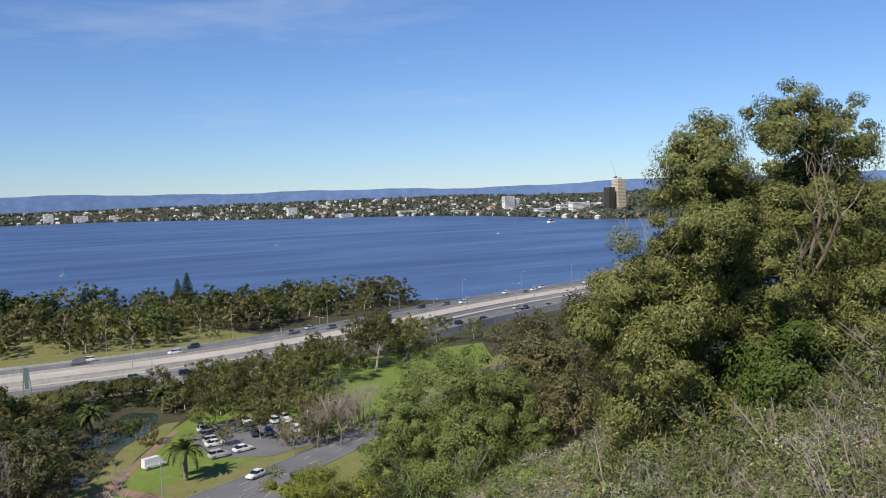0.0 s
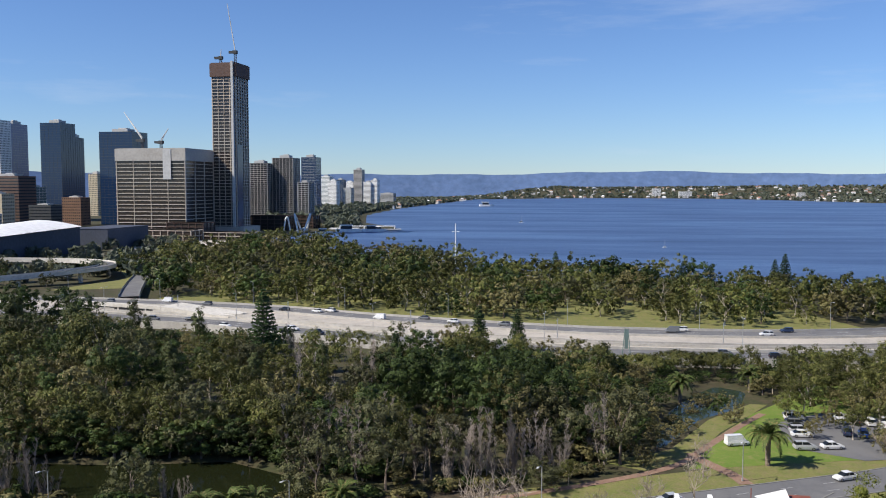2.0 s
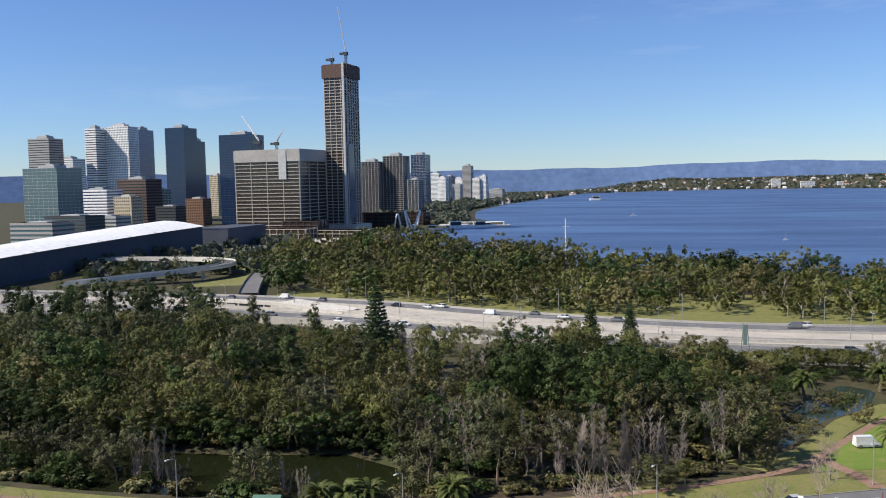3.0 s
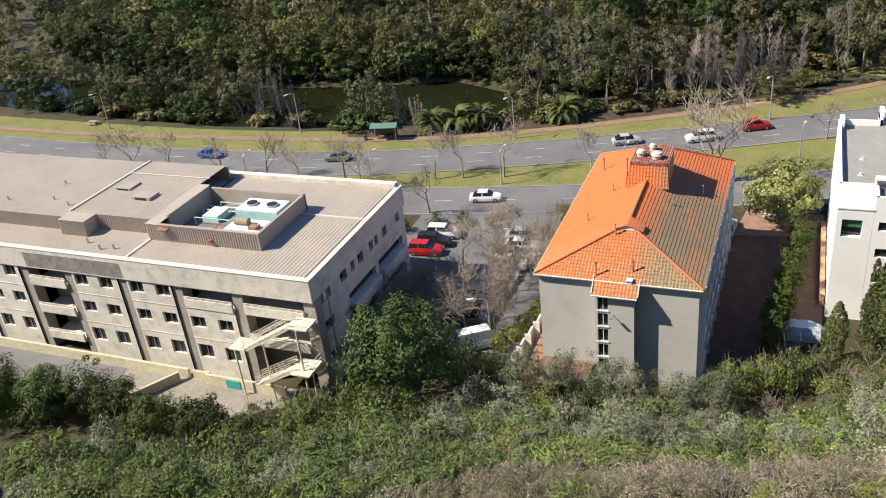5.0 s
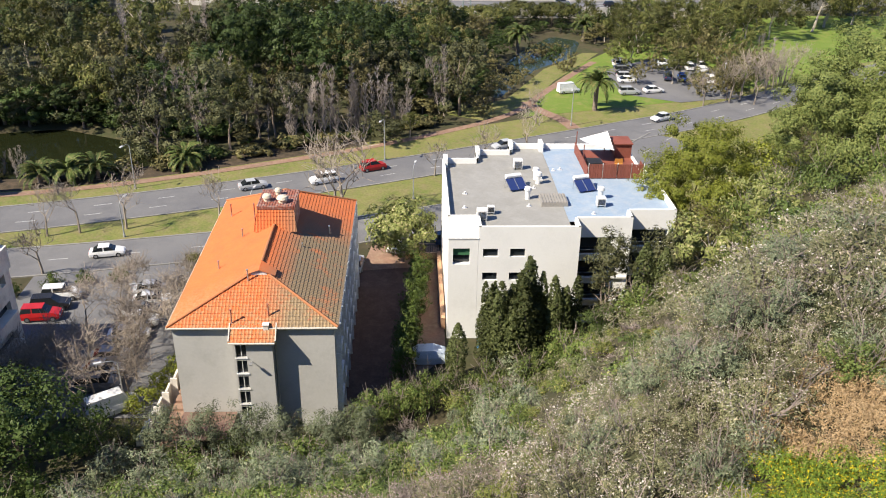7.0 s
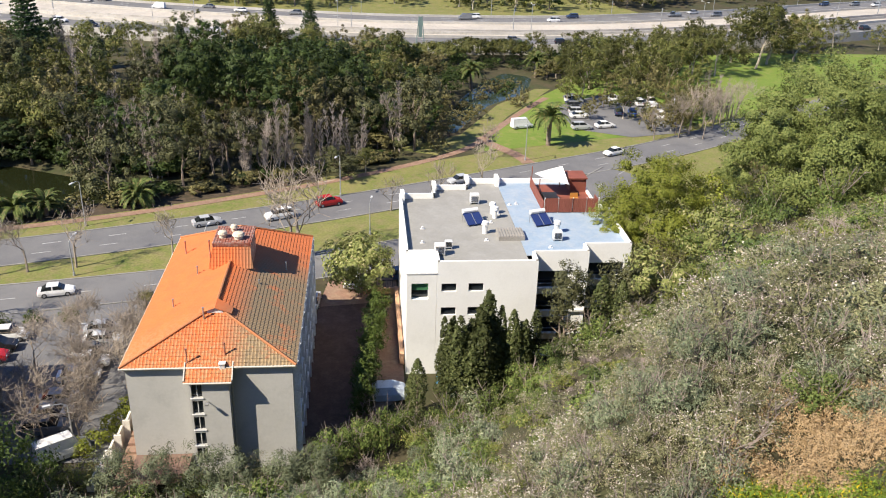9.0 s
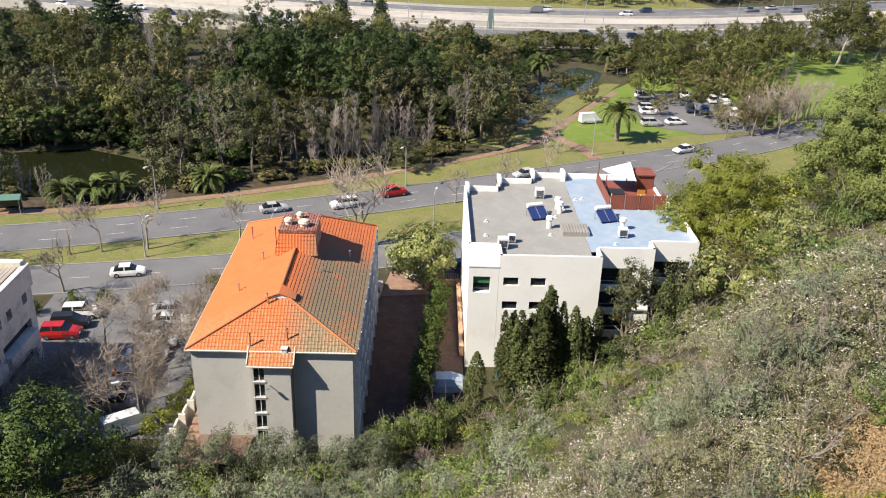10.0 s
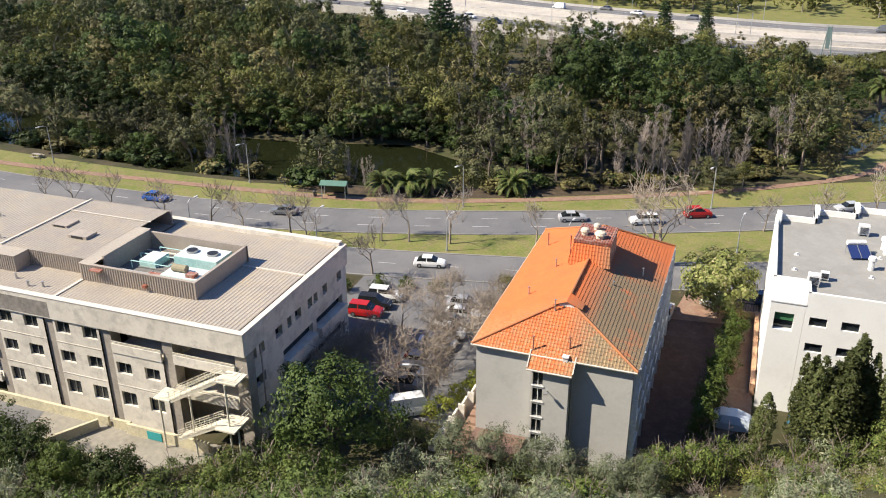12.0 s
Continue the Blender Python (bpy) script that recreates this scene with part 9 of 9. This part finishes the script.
for i in range(4):
    car(58 + 3.0 * i, 190 - 0.8 * i, 0.1, 1.4, ["navy", "blue", "black", "white"][i], "suv")
car(46.5, 177.8, 0.1, 0.1, "silver", "suv")
car(52.0, 179.2, 0.1, 0.2, "white", "sedan")
car(33.6, 178.8, 0.08, 0.3, "white", "van")

# ---- street furniture ----
POLE = plain("galvanised_pole", (0.42, 0.43, 0.43), 0.5, 0.4)
LAMPS = {}


def street_lamp(x, y, z, h, turn, arms=1, label="grey street lamp with a bent arm"):
    key = (round(h), arms)
    m = pose(x, y, z, 0, 0, turn)
    if key in LAMPS:
        th = copy_thing(LAMPS[key], m)
        th.matrix_basis = m
        return th
    th = thing("street_lamp", 0, 0, 0, label, "street lamp")
    th.matrix_basis = m
    part("pole", Build().tube((0, 0, -0.2), (0, 0, h - 0.4), 0.11, 0.06, 7), POLE, th)
    part("base", Build().tube((0, 0, 0), (0, 0, 0.5), 0.18, 0.16, 8), POLE, th)
    for k in range(arms):
        s = 1 if k == 0 else -1
        a = part("arm", Build().path([(0, 0, h - 0.4), (s * 0.5, 0, h - 0.05), (s * 1.5, 0, h)], 0.045, 5), POLE, th)
        part("luminaire", Build().box(min(s * 1.4, s * 2.1), max(s * 1.4, s * 2.1), -0.14, 0.14, h - 0.07, h + 0.07), plain("lamp_head", (0.6, 0.6, 0.6), 0.4), a)
    LAMPS[key] = th
    return th


for x, y in ((-42.4, 125.6), (-4.2, 138.0), (-81.7, 124.2), (-122.5, 121.5), (30.6, 156.8), (66, 177), (-165, 119)):
    street_lamp(x, y, 0, 7.4, 250)
for x, y in ((0.6, 121.5), (-39, 108.2), (-58, 104.2), (-22, 111.5), (-78, 101.5)):
    street_lamp(x, y, 0, 5.4, 80)
for x, y in ((-28.9, 85.5), (-27.8, 70.0)):
    street_lamp(x, y, 0, 5.4, 200)
for p, a in along(offset_line(FWY, -2.5), 46, 150):
    street_lamp(p.x, p.y, 0, 12, math.degrees(a) - 90)
for p, a in along(offset_line(FWY, 38.4), 60, 175):
    street_lamp(p.x, p.y, FZ, 10.4, math.degrees(a) - 90, 2)
# railway masts
for k, (p, a) in enumerate(along(offset_line(FWY, 28.3), 52, 160)):
    th = thing("railway_mast", p.x, p.y, FZ, "slim white overhead-wire mast beside the track", "mast", "railway masts")
    part("mast", Build().box(-0.12, 0.12, -0.12, 0.12, 0, 7.2), POLE, th)
    part("bracket", Build().tube((0, 0, 6.6), (math.cos(a - 1.57) * 3, math.sin(a - 1.57) * 3, 6.9), 0.05, 0.05, 4), POLE, th)

# flagpole mast by the river
x, y = at_bearing(-7.55, 548)
fm = thing("flagpole", x, y, 0, "tall white mast with stays by the river", "mast")
part("pole", Build().tube((0, 0, -0.5), (0, 0, 29), 0.55, 0.3, 8), plain("white_mast", (0.8, 0.8, 0.8), 0.5), fm)
part("yard", Build().tube((-2.5, 0, 24), (2.5, 0, 24), 0.15, 0.15, 5), MATS["white_mast"], fm)
# green sign gantry beside the freeway
sg = thing("sign_gantry", 16.6, 258.5, 0, "green steel sign frame seen edge-on", "sign")
for dx in (-0.9, 0.9):
    part("leg", Build().tube((dx * 1.6, 0, -0.2), (dx * 0.5, 0, 10.5), 0.16, 0.12, 6), plain("gantry_green", (0.16, 0.23, 0.21), 0.6), sg)
part("sign_panel", Build().prism([(-0.55, -0.1), (0.55, -0.1), (0.55, 0.1), (-0.55, 0.1)], 4.5, 10.3), MATS["gantry_green"], sg)
# bus shelter
bs = thing("bus_shelter", -64.2, 122.6, 0.05, "green-roofed bus shelter beside the road", "shelter", "", 12)
part("roof", Build().poly([(-2.3, -1.2, 2.5), (2.3, -1.2, 2.5), (2.3, 0, 3.0), (-2.3, 0, 3.0)]).poly([(-2.3, 0, 3.0), (2.3, 0, 3.0), (2.3, 1.2, 2.5), (-2.3, 1.2, 2.5)]).box(-2.3, 2.3, -1.22, 1.22, 2.42, 2.5), plain("green_sheet_roof", (0.10, 0.20, 0.15), 0.5), bs, "green ridged roof")
for px in (-2.0, 2.0):
    for py in (-0.9, 0.9):
        part("post", Build().cbox(px, py, 0, 0.1, 0.1, 2.45), POLE, bs)
part("back_panel", Build().box(-2.0, 2.0, 0.86, 0.92, 0.3, 2.0), CAR_GLASS, bs)
part("bench", Build().box(-1.6, 1.6, 0.3, 0.75, 0.42, 0.5).box(-1.4, -1.3, 0.35, 0.7, 0, 0.42).box(1.3, 1.4, 0.35, 0.7, 0, 0.42), surface("timber_slats", (0.2, 0.13, 0.08), (0.16, 0.1, 0.06)), bs)
bn = thing("litter_bin", -67.6, 121.9, 0.05, "dark litter bin beside the shelter", "bin")
part("body", Build().tube((0, 0, 0), (0, 0, 0.95), 0.3, 0.33, 10), BLACK, bn)
part("lid", Build().tube((0, 0, 0.95), (0, 0, 1.1), 0.35, 0.2, 10), BLACK, bn)
# picnic table on the far verge
pt = thing("picnic_table", -128, 123.2, 0, "grey timber picnic table on the grass", "table")
part("tabletop", Build().box(-1, 1, -0.4, 0.4, 0.7, 0.76), surface("grey_timber", (0.3, 0.27, 0.23), (0.25, 0.22, 0.19)), pt)
for s in (-1, 1):
    part("seat", Build().box(-1, 1, s * 0.75 - 0.14, s * 0.75 + 0.14, 0.42, 0.47), MATS["grey_timber"], pt)
    part("leg", Build().box(s * 0.7 - 0.05, s * 0.7 + 0.05, -0.8, 0.8, 0.36, 0.42).box(s * 0.7 - 0.05, s * 0.7 + 0.05, -0.3, -0.2, 0, 0.7).box(s * 0.7 - 0.05, s * 0.7 + 0.05, 0.2, 0.3, 0, 0.7), MATS["grey_timber"], pt)
# tarpaulin-covered car and skip by the drive
tp = thing("covered_trailer", 2.2, 77.5, 0.0, "white tarpaulin-covered trailer beside the conifers", "trailer")
part("cover", loft([(-1.8, .3, 1.3, .9, .7), (-1.2, .2, 1.7, 1.0, .75), (0.4, .2, 1.75, 1.0, .75), (1.6, .3, 1.4, .95, .7), (1.9, .5, 1.1, .8, .6)]), plain("pale_blue_tarp", (0.6, 0.68, 0.76), 0.6), tp)
bx = thing("pool_cover", 8.1, 79.6, 0.3, "bright blue panel leaning by the white wall", "panel")
part("panel", Build().box(-0.7, 0.7, -0.1, 0.1, 0, 1.3), plain("sky_blue_panel", (0.15, 0.42, 0.7), 0.5), bx)

# ---- ramps and overpass where the freeway meets the city ----
WALL_PALE = surface("sunlit_retaining_wall", (0.62, 0.59, 0.53), (0.54, 0.51, 0.45), 0.06, 1.0, 0.9, 0.1, c3=(0.45, 0.42, 0.37), stain=0.25)


def viaduct(name, pts, width, zs, label):
    line = smooth_line(pts, 6)
    th = thing(name, line[0].x, line[0].y, 0, label, "bridge")
    o = line[0]
    n = len(line)
    z = [float(np.interp(i / (n - 1), np.linspace(0, 1, len(zs)), zs)) for i in range(n)]
    line = [p - o for p in line]
    a, c = offset_line(line, -width / 2), offset_line(line, width / 2)
    part("deck", Build().strip(a, c, 0, z), ASPHALT, th)
    for s, e in ((a, -0.2), (c, 0.2)):
        b = Build()
        b.v += [w for p, q in zip(s, z) for w in ((p.x, p.y, q - 1.3), (p.x, p.y, q + 0.9))]
        b.f += [(2 * i, 2 * i + 2, 2 * i + 3, 2 * i + 1) for i in range(n - 1)]
        part("parapet", b, WALL_PALE, th)
    part("soffit", Build().strip(a, c, 0, [q - 1.3 for q in z]), WALL_PALE, th)
    for p, q in list(zip(line, z))[2::5]:
        if q > 3:
            part("pier", Build().cbox(p.x, p.y, -0.5, 1.6, 1.6, q - 0.8), WALL_PALE, th)
    return th


viaduct("ramp_bridge", [(-322, 392), (-300, 402), (-270, 425), (-262, 455), (-275, 482), (-305, 500), (-345, 505), (-400, 498)], 9, [2.5, 5, 7, 7, 6.5, 6, 6, 6], "curving pale concrete ramp bridge")
viaduct("ramp_bridge", [(-198, 366), (-214, 400), (-236, 450), (-268, 530), (-300, 640), (-350, 760)], 9, [2.5, 2.2, 1.5, 1.0, 0.8, 0.8], "long sloping slip road to the city")
# sunken underpass with its pale flank walls
up = thing("underpass", -172, 330, 0, "pale concrete underpass portal beside the freeway", "underpass", "", -14)
part("flank_wall", Build().prism([(-34, -6), (34, -6), (34, -5.2), (-34, -5.2)], -0.5, 2.2), WALL_PALE, up)
# solid black box in place of the shade inside the underpass
part("opening", Build().box(-26, 10, -6.3, -6.02, 0.1, 3.6), BLACK, up, "black box standing for the shaded underpass mouth")
part("lintel", Build().box(-28, 14, -6.6, -5.0, 3.6, 5.0), WALL_PALE, up)
part("wing_wall", Build().poly([(10, -6.5, -0.5), (46, -6.5, -0.5), (46, -6.5, 2.6), (14, -6.5, 5.0), (10, -6.5, 3.6)]).poly([(14, -6.5, 5.0), (46, -6.5, 2.6), (46, 6, 2.7), (14, 6, 5.0)]), WALL_PALE, up)
for k in range(5):
    part("column", Build().box(-22 + k * 7, -21.4 + k * 7, -6.5, -6.2, 0, 3.6), WALL_PALE, up)
sheet("lawn_ramps", [(-260, 400), (-215, 420), (-250, 520), (-300, 640), (-345, 620), (-320, 520), (-275, 500), (-250, 460)], LAWN_DRY, "grass between the slip roads", 0.06, "lawn")
sheet("pavement_ramps", [(-330, 640), (-300, 700), (-330, 800), (-420, 830), (-430, 700)], PALE, "pale paved forecourt before the towers", 0.05, "paving")
